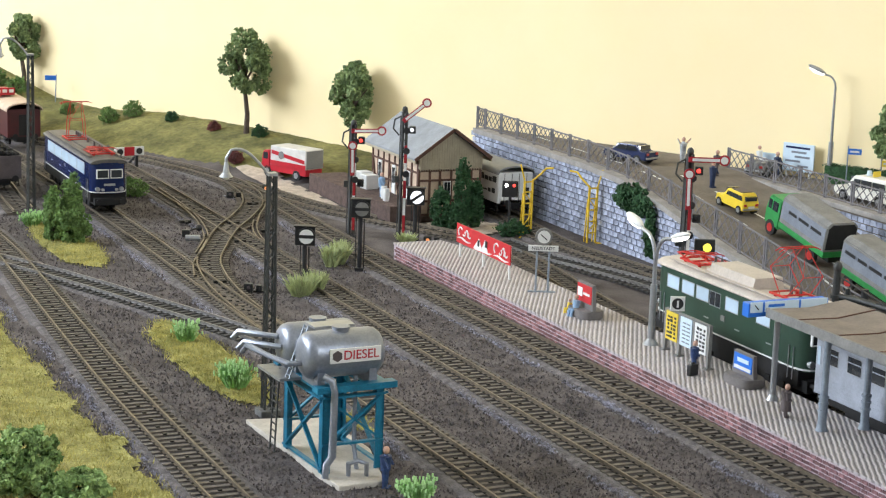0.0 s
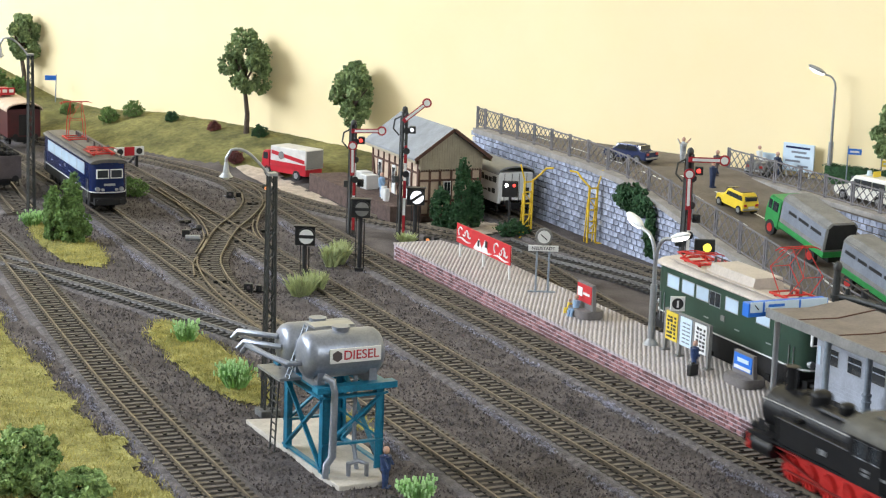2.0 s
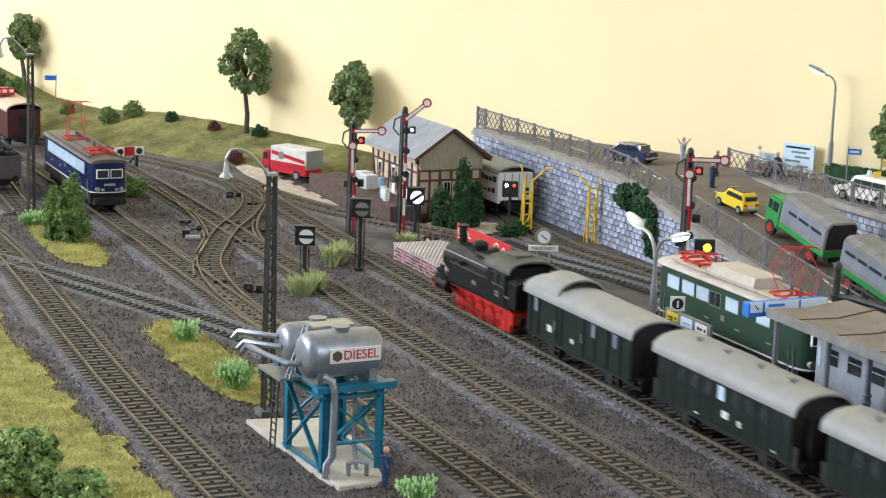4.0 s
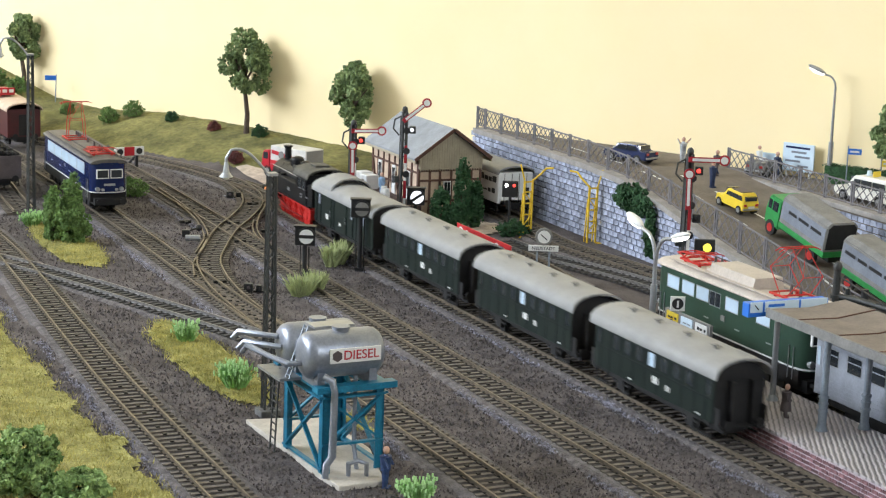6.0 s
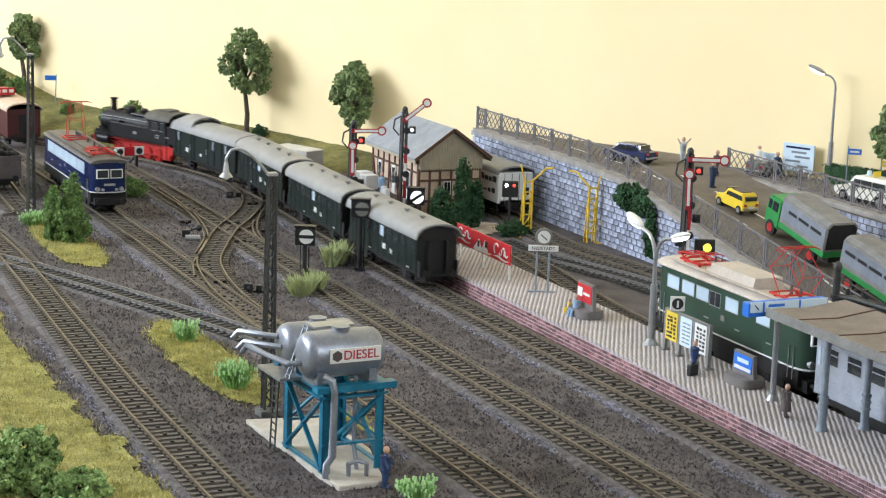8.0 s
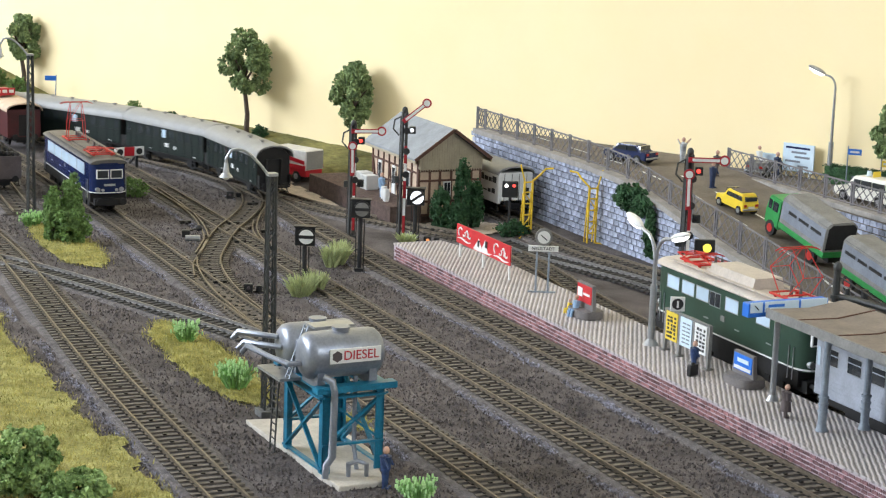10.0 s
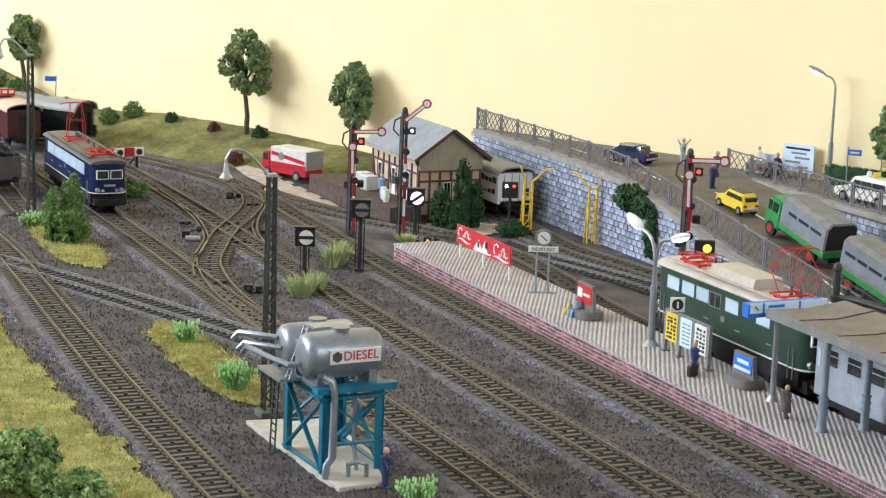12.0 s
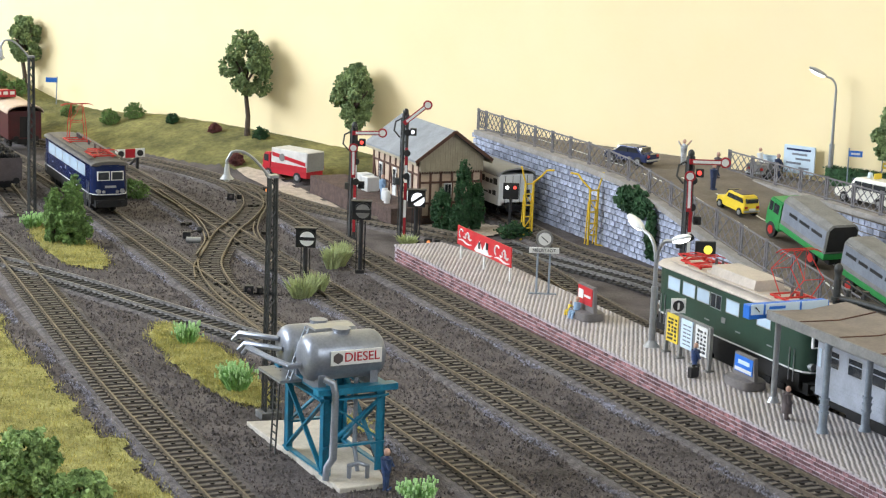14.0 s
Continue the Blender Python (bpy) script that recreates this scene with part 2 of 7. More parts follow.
def spline(pts, step=0.5):
    """Points every step cm along a smooth curve through pts."""
    v = [Vector(p) for p in pts]
    v = [2 * v[0] - v[1]] + v + [2 * v[-1] - v[-2]]
    fine = []
    for i in range(1, len(v) - 2):
        a, b, c, d = v[i - 1:i + 3]
        for k in range(24):
            t = k / 24
            fine.append(0.5 * (2 * b + (c - a) * t + (2 * a - 5 * b + 4 * c - d) * t * t + (3 * b - a - 3 * c + d) * t ** 3))
    fine.append(v[-2])
    out, left = [fine[0]], step
    for a, b in zip(fine, fine[1:]):
        ln = (b - a).length
        while ln >= left and ln > 0:
            a = a + (b - a) * (left / ln)
            out.append(a)
            ln, left = (b - a).length, step
        left -= ln
    return out


def smooth01(t):
    t = max(0.0, min(1.0, t))
    return t * t * (3 - 2 * t)

# ---- setting: room ----
WALL0, WDIR = Vector((73.5, 151.5)), Vector((0.475, -0.88)).normalized()
WNOR = Vector((-WDIR.y, WDIR.x)) * -1  # towards the layout


def wall_gap(v, u):
    """Distance of a point from the yellow wall, towards the room."""
    return (Vector((v, u)) - WALL0).dot(WNOR)


if wall_gap(40, 100) < 0:
    WNOR = -WNOR


def structure(name, label, category="wall"):
    return thing(name, Matrix(), label, category, kind="structure")


bm = B()
a0, a1 = WALL0 - WDIR * 175, WALL0 + WDIR * 330
q = [a0, a1, a1 - WNOR * 8, a0 - WNOR * 8]
prism(bm, [(p.x, p.y) for p in q], -80, 170, "z")
tagged(part("wall_north", bm, "wall"), "smooth wall painted pale yellow behind the layout", "wall", kind="structure")
bm = B()
for y0, y1, z0, z1 in ((-150, 145, -80, 192), (325, 330, -80, 192), (145, 325, -80, 60), (145, 325, 187, 192)):
    box(bm, -238, -230, y0, y1, z0, z1)
tagged(part("wall_west", bm, "ceiling"), "plain unseen wall of the room with an opening for a lamp", "wall", kind="structure")
# this unseen wall's opening is made up to suit the fill lamp
bm = B()
box(bm, -238, 5, -158, -150, -80, 192)
box(bm, 175, 330, -158, -150, -80, 192)
box(bm, 5, 175, -158, -150, -80, 90)
tagged(part("wall_south", bm, "ceiling"), "plain unseen wall of the room with an opening for a lamp", "wall", kind="structure")
bm = B()
box(bm, 322, 330, -150, 330, -80, 192)
tagged(part("wall_east", bm, "ceiling"), "plain wall closing the room", "wall", kind="structure")
bm = B()
box(bm, -238, 330, 330, 338, -80, 192)
tagged(part("wall_far", bm, "ceiling"), "plain wall closing the room", "wall", kind="structure")
bm = B()
box(bm, -238, 330, -158, 338, 192, 198)
tagged(part("ceiling", bm, "ceiling"), "plain off-white ceiling of the room", "ceiling", kind="structure")

# ---- setting: ground, hill ----


def crest(u):
    """Height of the grass bank where it meets the wall."""
    pts = ((150, -0.3), (158, 0.6), (167, 1.5), (175, 1.9), (187, 2.1), (196, 1.5), (202, 2.0), (210, 4.4), (222, 7.5), (260, 10))
    for (a, za), (b, zb) in zip(pts, pts[1:]):
        if a <= u <= b:
            return za + (zb - za) * (u - a) / (b - a)
    return -0.4 if u < 150 else 10


def ground_z(v, u):
    d = wall_gap(v, u)
    k = smooth01(1 - d / (11.0 if u < 196 else 17.0)) if u > 150 else 0
    z = -0.45 + (crest(u + d * 0.3) + 0.45) * k
    return z


def sheet(name, x0, x1, y0, y1, step, zf, keep=None):
    bm = B()
    nx, ny = round((x1 - x0) / step), round((y1 - y0) / step)
    g = {}
    for i in range(nx + 1):
        for j in range(ny + 1):
            x, y = x0 + i * step, y0 + j * step
            if keep is None or keep(x, y):
                g[i, j] = bm.verts.new((x, y, zf(x, y)))
    for i in range(nx):
        for j in range(ny):
            k = [(i, j), (i + 1, j), (i + 1, j + 1), (i, j + 1)]
            if all(c in g for c in k):
                bm.faces.new([g[c] for c in k])
    return bm


def relief(x, y, s=1.0):
    return 0.1 * s * noise.noise((x * 0.35, y * 0.35, 1)) + 0.05 * s * noise.noise((x * 1.6, y * 1.6, 5))


bm = sheet("ground", -60, 160, -70, 250, 1.0, lambda x, y: ground_z(x, y) + relief(x, y), lambda x, y: wall_gap(x, y) > -3)
tagged(part("ground", bm, "ground", smooth=True), "dark brown scattered ballast ground of the model layout", "ground", kind="structure")
bm = B()
box(bm, -60, 160, -72, -70, -12, -0.5)
tagged(part("baseboard_edge", bm, "timber"), "wooden edge of the layout board", "board", kind="structure")


def hill_foot(x, y):
    return 8.1 + 1.0 * noise.noise((x * 0.2, y * 0.2, 3)) + 8 * smooth01((y - 192) / 8) - 5 * smooth01((162 - y) / 5)


def on_hill(x, y):
    d = wall_gap(x, y)
    return y > 157 and -1.5 < d < hill_foot(x, y) + 1.2 and x < 75


bm = sheet("hill", 20, 76, 157, 235, 0.6, lambda x, y: ground_z(x, y) + 0.32 * smooth01((hill_foot(x, y) + 1.0 - wall_gap(x, y)) / 2.0) - 0.03 + relief(x, y, 1.3), on_hill)
tagged(part("grass_bank", bm, "hillgrass", smooth=True), "dry green grass bank rising to the wall", "ground", kind="structure")

# ---- setting: tracks ----


def offset_line(line, d):
    out = []
    for i, p in enumerate(line):
        t = (line[min(i + 1, len(line) - 1)] - line[max(i - 1, 0)]).normalized()
        out.append(p + Vector((-t.y, t.x)) * -d)
    return out


def ribbon(bm, line, d0, d1, z0, z1):
    """A square-edged strip swept along the line between two side offsets and two heights."""
    a, b = offset_line(line, d0), offset_line(line, d1)
    rows = [[bm.verts.new((p.x, p.y, z)) for p, z in ((x, z0), (x, z1), (y, z1), (y, z0))] for x, y in zip(a, b)]
    for r, s in zip(rows, rows[1:]):
        for k in range(4):
            bm.faces.new((r[k], r[(k + 1) % 4], s[(k + 1) % 4], s[k]))
    bm.faces.new(rows[0][::-1])
    bm.faces.new(rows[-1])
    return bm


def bed(bm, line, half, top=-0.31, foot=-0.6, spread=0.6):
    rows = []
    for i, (l2, l1, r1, r2) in enumerate(zip(*(offset_line(line, o) for o in (-half - spread, -half, half, half + spread)))):
        j = 0.16 * noise.noise((i * 0.5, half, 0))
        rows.append([bm.verts.new((p.x, p.y, z)) for p, z in ((l2, foot), (l1, top + j * 0.3), (r1, top - j * 0.3), (r2, foot))])
    for r, s in zip(rows, rows[1:]):
        for k in range(3):
            bm.faces.new((r[k], r[k + 1], s[k + 1], s[k]))
    bmesh.ops.recalc_face_normals(bm, faces=bm.faces)
    return bm


bm = B()
box(bm, -1.38, 1.38, -0.14, 0.14, -0.36, -0.21)
SLEEPER = part("sleeper", bm, "sleeper")
bm = B()
box(bm, -1.38, 1.38, -0.14, 0.14, -0.36, -0.21)
SLEEPER_GREY = part("sleeper", bm, "sleepergrey")


def track(name, pts, label, grey=False, skip=None, bedded=True, studs=True):
    line = spline([Vector(p) for p in pts], 0.65)
    tr = structure(name, label, "track")
    if bedded:
        part("ballast_bed", bed(B(), line, 1.62), "ballast", tr)
    part("sleeper_bed", ribbon(B(), line, -1.3, 1.3, -0.4, -0.275), "bedgap", tr)
    for side in (-0.825, 0.825):
        bm = B()
        ribbon(bm, line, side - 0.05, side + 0.05, -0.1, 0.0)
        ribbon(bm, line, side - 0.02, side + 0.02, -0.2, -0.1)
        ribbon(bm, line, side - 0.09, side + 0.09, -0.215, -0.19)
        part("rail", bm, "railgrey" if grey else "rail", tr)
    st = B()
    for i, p in enumerate(line):
        t = (line[min(i + 1, len(line) - 1)] - line[max(i - 1, 0)])
        if skip and skip(p.x, p.y):
            continue
        ang = math.degrees(math.atan2(t.y, t.x)) - 90
        s = again(SLEEPER_GREY if grey else SLEEPER, tr, P(p.x, p.y, random.uniform(-0.01, 0.01), ang + random.uniform(-1.5, 1.5)))
        if studs and i % 2 == 0:
            box(st, p.x - 0.09, p.x + 0.09, p.y - 0.09, p.y + 0.09, -0.22, -0.14)
        for sd in (-0.825, 0.825):
            n = Vector((t.y, -t.x)).normalized() * sd
            box(st, p.x + n.x - 0.14, p.x + n.x + 0.14, p.y + n.y - 0.07, p.y + n.y + 0.07, -0.22, -0.165)
    tagged(part("chairs_and_studs", st, "stud", tr), kind="stuff")
    return line


T3PTS = [(52.3, -60), (52.3, 0), (52.3, 60), (52.2, 90), (52.0, 110), (52.0, 125), (52.3, 140), (52.7, 152), (52.5, 159), (51.9, 164), (50.6, 169),
         (48.7, 174), (46.3, 179), (43.4, 184), (40.0, 189), (35.5, 194.5), (29, 200.5), (20, 206), (5, 210), (-30, 212)]
track("track_1", [(25.6, 50), (25.7, 70), (25.8, 95), (26.4, 112), (27.0, 126), (27.3, 136), (27.0, 150), (26, 175)],
      "model track with brown sleepers and brassy rails beside the grass")
track("track_2", [(38.0, 55), (38.0, 75), (37.9, 110), (37.9, 150), (37.4, 172), (35.5, 190), (32, 206)], "model track with brown sleepers and brassy rails")
track("track_3", [(45.3, 55), (45.3, 75), (45.3, 110), (45.3, 150), (45.0, 172), (43.0, 181)], "model track with brown sleepers and brassy rails")
track("track_4", T3PTS, "model track with brassy rails along the platform and round the curve")
track("track_5", [(60.6, 20), (60.6, 70), (60.7, 100), (61.4, 111), (62.6, 120), (62.9, 126), (61.9, 132), (59.6, 137.5), (57.0, 143), (55.1, 149), (53.6, 156), (52.7, 160)],
      "model track with brown rails behind the platform")
track("track_6", [(69.5, 152), (69.5, 143), (69.0, 136), (68.3, 127), (69.3, 119), (70, 112), (69.6, 100), (69, 60)], "weathered siding track in front of the stone wall")
track("track_7", [(64.2, 130), (64.8, 124), (66.4, 118), (67.6, 112), (67.9, 100), (67.8, 60)], "grey siding track with bare steel rails", grey=True, bedded=False, studs=False)
track("track_8", [(20, 141), (23.5, 136.5), (26.8, 131.5), (30.1, 124), (32.6, 117.4), (35.0, 111), (36.6, 106), (37.6, 101)],
      "grey connecting track with bare steel rails", grey=True, studs=False)
track("track_9", [(38.0, 104), (38.1, 112), (38.6, 120), (40.0, 127.5), (42.4, 133.5), (45.0, 139), (47.8, 143.8), (50.2, 148.5), (51.8, 153.5), (52.5, 160)],
      "curved crossover track between the running lines", bedded=False)
SLIPS = (((45.0, 158), (44.8, 152), (44.35, 145), (43.6, 140.2), (42.6, 136), (41.2, 132.6), (39.9, 129.8), (38.7, 127), (37.6, 123)),
         ((51.6, 149.0), (50.6, 146.6), (49.2, 143.6), (47.5, 139.2), (46.5, 135.2), (46.15, 131.5), (46.12, 127)))
slips = structure("slip_rails", "curved slip rails and check rails of the double slip points", "track")
for pts in SLIPS:
    line = spline([Vector(p) for p in pts], 0.65)
    for o in (0.0, 0.32):
        bm = ribbon(B(), line if o == 0 else line[12:-12], o - 0.05, o + 0.05, -0.1, 0.0)
        ribbon(bm, line if o == 0 else line[12:-12], o - 0.03, o + 0.03, -0.2, -0.1)
        part("slip_rail" if o == 0 else "check_rail", bm, "rail", slips)
for x, y in ((42.9, 143.0), (46.4, 141.6), (47.9, 138.0), (44.6, 134.5), (38.9, 121.5), (50.6, 149.4)):
    bm = box(B(), x - 0.45, x + 0.45, y - 0.16, y + 0.16, -0.28, -0.04, 0.03)
    box(bm, x - 0.12, x + 0.12, y - 0.5, y + 0.5, -0.26, -0.1)
    part("tie_bar", bm, "stud", slips)
track("track_10", [(31.8, 150), (32.4, 160), (33.5, 172), (34.5, 184), (34.8, 200)], "storage track with brown sleepers under parked wagons")
for o in (SLEEPER, SLEEPER_GREY):
    bpy.data.objects.remove(o)

# loose ballast chips between the tracks
t_ = M["chips"].node_tree
g_chip, h_chip, r_chip = t_.nodes.new("ShaderNodeNewGeometry"), t_.nodes.new("ShaderNodeHueSaturation"), t_.nodes.new("ShaderNodeMapRange")
r_chip.inputs["To Min"].default_value, r_chip.inputs["To Max"].default_value = 0.55, 1.5
t_.links.new(g_chip.outputs["Random Per Island"], r_chip.inputs["Value"])
t_.links.new(r_chip.outputs[0], h_chip.inputs["Value"])
t_.links.new(t_.nodes["Principled BSDF"].inputs["Base Color"].links[0].from_socket, h_chip.inputs["Color"])
t_.links.new(h_chip.outputs[0], t_.nodes["Principled BSDF"].inputs["Base Color"])
rr = random.Random(12)
cv, cf = [], []
for k in range(95000):
    x, y = rr.uniform(22.5, 54), 62 + 120 * rr.random() ** 1.5
    if min(abs(x - c) for c in (25.9, 37.95, 45.3, 52.3)) < 1.55 or wall_gap(x, y) < 9:
        continue
    s = rr.uniform(0.04, 0.13)
    z = ground_z(x, y) + relief(x, y)
    o = len(cv)
    cv += [((x + rr.uniform(-s, s)) * C, (y + rr.uniform(-s, s)) * C, (z - 0.03) * C) for _ in range(3)]
    cv.append((x * C, y * C, (z + s * 1.1) * C))
    cf += [(o, o + 1, o + 3), (o + 1, o + 2, o + 3), (o + 2, o, o + 3)]
# loose chips on the left track shoulders, the slope's daylight painted in as paler colour
sv, sf = [], []
for c in (25.85, 37.95, 45.3, 52.15):
    for k in range(14000):
        y = 60 + 95 * rr.random() ** 1.3
        x = c - 2.0 + rr.gauss(0, 0.12) + 0.25 * noise.noise((y * 0.3, c, 0))
        if noise.noise((y * 0.12, c, 7)) < -0.18 or (c < 26 and y > 125):
            continue
        s = rr.uniform(0.03, 0.08)
        z = max(-0.46 + relief(x, y), -0.31 - 0.483 * (c - x - 1.62))
        o = len(sv)
        sv += [((x + rr.uniform(-s, s)) * C, (y + rr.uniform(-s, s)) * C, (z - 0.03) * C) for _ in range(3)]
        sv.append((x * C, y * C, (z + s * 1.2) * C))
        sf += [(o, o + 1, o + 3), (o + 1, o + 2, o + 3), (o + 2, o, o + 3)]
me = bpy.data.meshes.new("shoulder_chips")
me.from_pydata(sv, [], sf)
me.materials.append(M["litchips"])
tagged(new("shoulder_chips", me), "ballast chips coloured pale as the lit side of the track shoulders", "ballast", kind="stuff")
me = bpy.data.meshes.new("ballast_chips")
me.from_pydata(cv, [], cf)
me.materials.append(M["chips"])
tagged(new("ballast_chips", me), "loose dark brown ballast chips", "ballast", kind="stuff")

# ---- setting: platform ----
m = bpy.data.materials.new("platform_setts")
m.use_nodes = True
n, ln = m.node_tree.nodes, m.node_tree.links
co, mp, wv, rp, bp, nz, mx = (n.new(k) for k in ("ShaderNodeTexCoord", "ShaderNodeMapping", "ShaderNodeTexWave", "ShaderNodeValToRGB", "ShaderNodeBump", "ShaderNodeTexNoise", "ShaderNodeMix"))
ln.new(co.outputs["Object"], mp.inputs["Vector"])
mp.inputs["Rotation"].default_value = (0, 0, radians(30))
wv.inputs["Scale"].default_value, wv.inputs["Distortion"].default_value, wv.inputs["Detail Scale"].default_value = 118, 2.2, 2
ln.new(mp.outputs[0], wv.inputs["Vector"])
rp.color_ramp.elements[0].position, rp.color_ramp.elements[1].position = 0.12, 0.5
rp.color_ramp.elements[0].color, rp.color_ramp.elements[1].color = (0.24, 0.215, 0.215, 1), (0.45, 0.41, 0.405, 1)
ln.new(wv.outputs["Fac"], rp.inputs[0])
nz.inputs["Scale"].default_value = 60
mx.data_type, mx.blend_type = "RGBA", "OVERLAY"
mx.inputs[0].default_value = 0.25
ln.new(co.outputs["Object"], nz.inputs["Vector"])
ln.new(rp.outputs[0], mx.inputs[6])
ln.new(nz.outputs[0], mx.inputs[7])
ln.new(mx.outputs[2], n["Principled BSDF"].inputs["Base Color"])
bp.inputs["Strength"].default_value, bp.inputs["Distance"].default_value = 0.6, 0.0008
ln.new(wv.outputs["Fac"], bp.inputs["Height"])
ln.new(bp.outputs[0], n["Principled BSDF"].inputs["Normal"])
n["Principled BSDF"].inputs["Roughness"].default_value = 0.85
M["setts"] = m
PX0, PX1, PY0, PY1, PZ = 53.6, 58.7, 30.0, 126.4, 0.9
platform = structure("platform", "station platform with pale setts and red brick sides", "platform")
bm = B()
prism(bm, [(PX0, PY0), (PX1, PY0), (PX1, 121), (57.4, PY1), (PX0, PY1)], PZ - 0.12, PZ, "z")
part("paving", bm, "setts", platform, "pale setts in slanting rows")
bm = B()
prism(bm, [(PX0 + 0.06, PY0), (PX1 - 0.06, PY0), (PX1 - 0.06, 120.9), (57.3, PY1 - 0.06), (PX0 + 0.06, PY1 - 0.06)], -0.6, PZ - 0.12, "z")
part("core", bm, "mortar", platform, "mortar between the bricks")

# ---- setting: ramp road, stone wall, plateau ----
ROAD = ((88, -0.45), (95, 0.0), (100, 1.0), (105.5, 2.3), (111, 3.4), (120, 4.6), (126, 5.1), (131, 5.3), (170, 5.3))


def road_z(u):
    for (a, za), (b, zb) in zip(ROAD, ROAD[1:]):
        if a <= u <= b:
            return za + (zb - za) * (u - a) / (b - a)
    return ROAD[0][1] if u < 100 else ROAD[-1][1]


EDGE = ((88, -0.35), (95, 0.2), (100.4, 1.0), (103.6, 1.5), (106.7, 1.95), (109.9, 2.42), (113, 2.95), (119.4, 4.2), (125.4, 5.05), (131, 5.3), (170, 5.3))


def edge_z(u):
    """Height of the road's outer edge, which dips below the crown of the ramp."""
    return float(np.interp(u, [p[0] for p in EDGE], [p[1] for p in EDGE]))


RV0, RV1 = 72.0, 83.0
UEND = 152.6


def road_slab(v0, v1, u0, u1, zf, thick, edge=None):
    bm = B()
    rows = []
    u = u0
    while u <= u1 + 1e-6:
        # the slab ends at the yellow wall
        vmax = min(v1, WALL0.x + (u - WALL0.y) / WDIR.y * WDIR.x + 1.0)
        vmax = max(vmax, v0 + 0.3)
        top = [(v0, u, zf(u))] if edge is None else [(v0, u, edge(u)), (min(v0 + 1.2, vmax - 0.1), u, min(zf(u), edge(u) + 0.25)), (min(v0 + 2.6, vmax - 0.05), u, zf(u))]
        rows.append([bm.verts.new(p) for p in top + [(vmax, u, zf(u)), (vmax, u, thick), (v0, u, thick)]])
        u += 1.0
    n_ = len(rows[0])
    for r, s in zip(rows, rows[1:]):
        for k in range(n_):
            bm.faces.new((r[k], r[(k + 1) % n_], s[(k + 1) % n_], s[k]))
    bm.faces.new(rows[0][::-1])
    bm.faces.new(rows[-1])
    bmesh.ops.recalc_face_normals(bm, faces=bm.faces)
    return bm


part("ramp_road", road_slab(RV0 + 0.25, RV1, 88, UEND, road_z, -0.6, edge_z), "asphalt")
tagged(bpy.data.objects["ramp_road"], "brown-grey asphalt road climbing along the stone wall", "road", kind="structure")
part("plateau", road_slab(RV1 - 0.02, 125, 60, 134, lambda u: 4.85, -0.6), "asphalt")
tagged(bpy.data.objects["plateau"], "level asphalt yard above the ramp road", "road", kind="structure")
bm = B()
for u in range(104, 128, 5):
    rows = [[bm.verts.new((x, y, road_z(y) + 0.03)) for x in (77.3, 77.5)] for y in (u, u + 1, u + 2)]
    for r, s in zip(rows, rows[1:]):
        bm.faces.new((r[0], r[1], s[1], s[0]))
tagged(part("road_marking", bm, "white"), "white dashed line on the ramp road", "road marking", kind="structure")
bm = B()
rows = [[bm.verts.new((x, y, road_z(y) + 0.03)) for x in (74.95, 75.15)] for y in range(95, 150)]
for i, (r, s) in enumerate(zip(rows, rows[1:])):
    if i % 6 < 3:
        bm.faces.new((r[0], r[1], s[1], s[0]))
tagged(part("road_marking", bm, "white"), "white edge line of the ramp road", "road marking", kind="structure")

# ---- rail vehicles ----


def arc_roof(bm, half, z0, rise, y0, y1, over=0.0, n=10, thick=0.12):
    """A barrel roof."""
    pts = []
    for i in range(n + 1):
        a = math.pi * i / n
        pts.append((-half * math.cos(a), z0 + rise * math.sin(a) ** 0.8))
    low = [(x * 0.97, z - thick) for x, z in pts[::-1]]
    low[0], low[-1] = (half, z0 - thick), (-half, z0 - thick)
    prism(bm, pts + low, y0, y1, "y")
    return bm


def wheelset(parent, y, r, material="underframe", name="wheelset"):
    bm = B()
    for s in (-1, 1):
        rod(bm, (s * 0.72, y, r), (s * 0.92, y, r), r, seg=16)
        rod(bm, (s * 0.68, y, r), (s * 0.73, y, r), r + 0.1, seg=16)
    rod(bm, (-0.8, y, r), (0.8, y, r), 0.12, seg=6)
    return part(name, bm, material, parent)


def buffers(parent, yend, s, z=1.15, name="buffer"):
    for x in (-0.95, 0.95):
        bm = B()
        rod(bm, (x, yend - s * 0.6, z), (x, yend - s * 0.08, z), 0.13, seg=8)
        rod(bm, (x, yend - s * 0.08, z), (x, yend, z), 0.27, seg=12)
        part(name, bm, "underframe", parent)


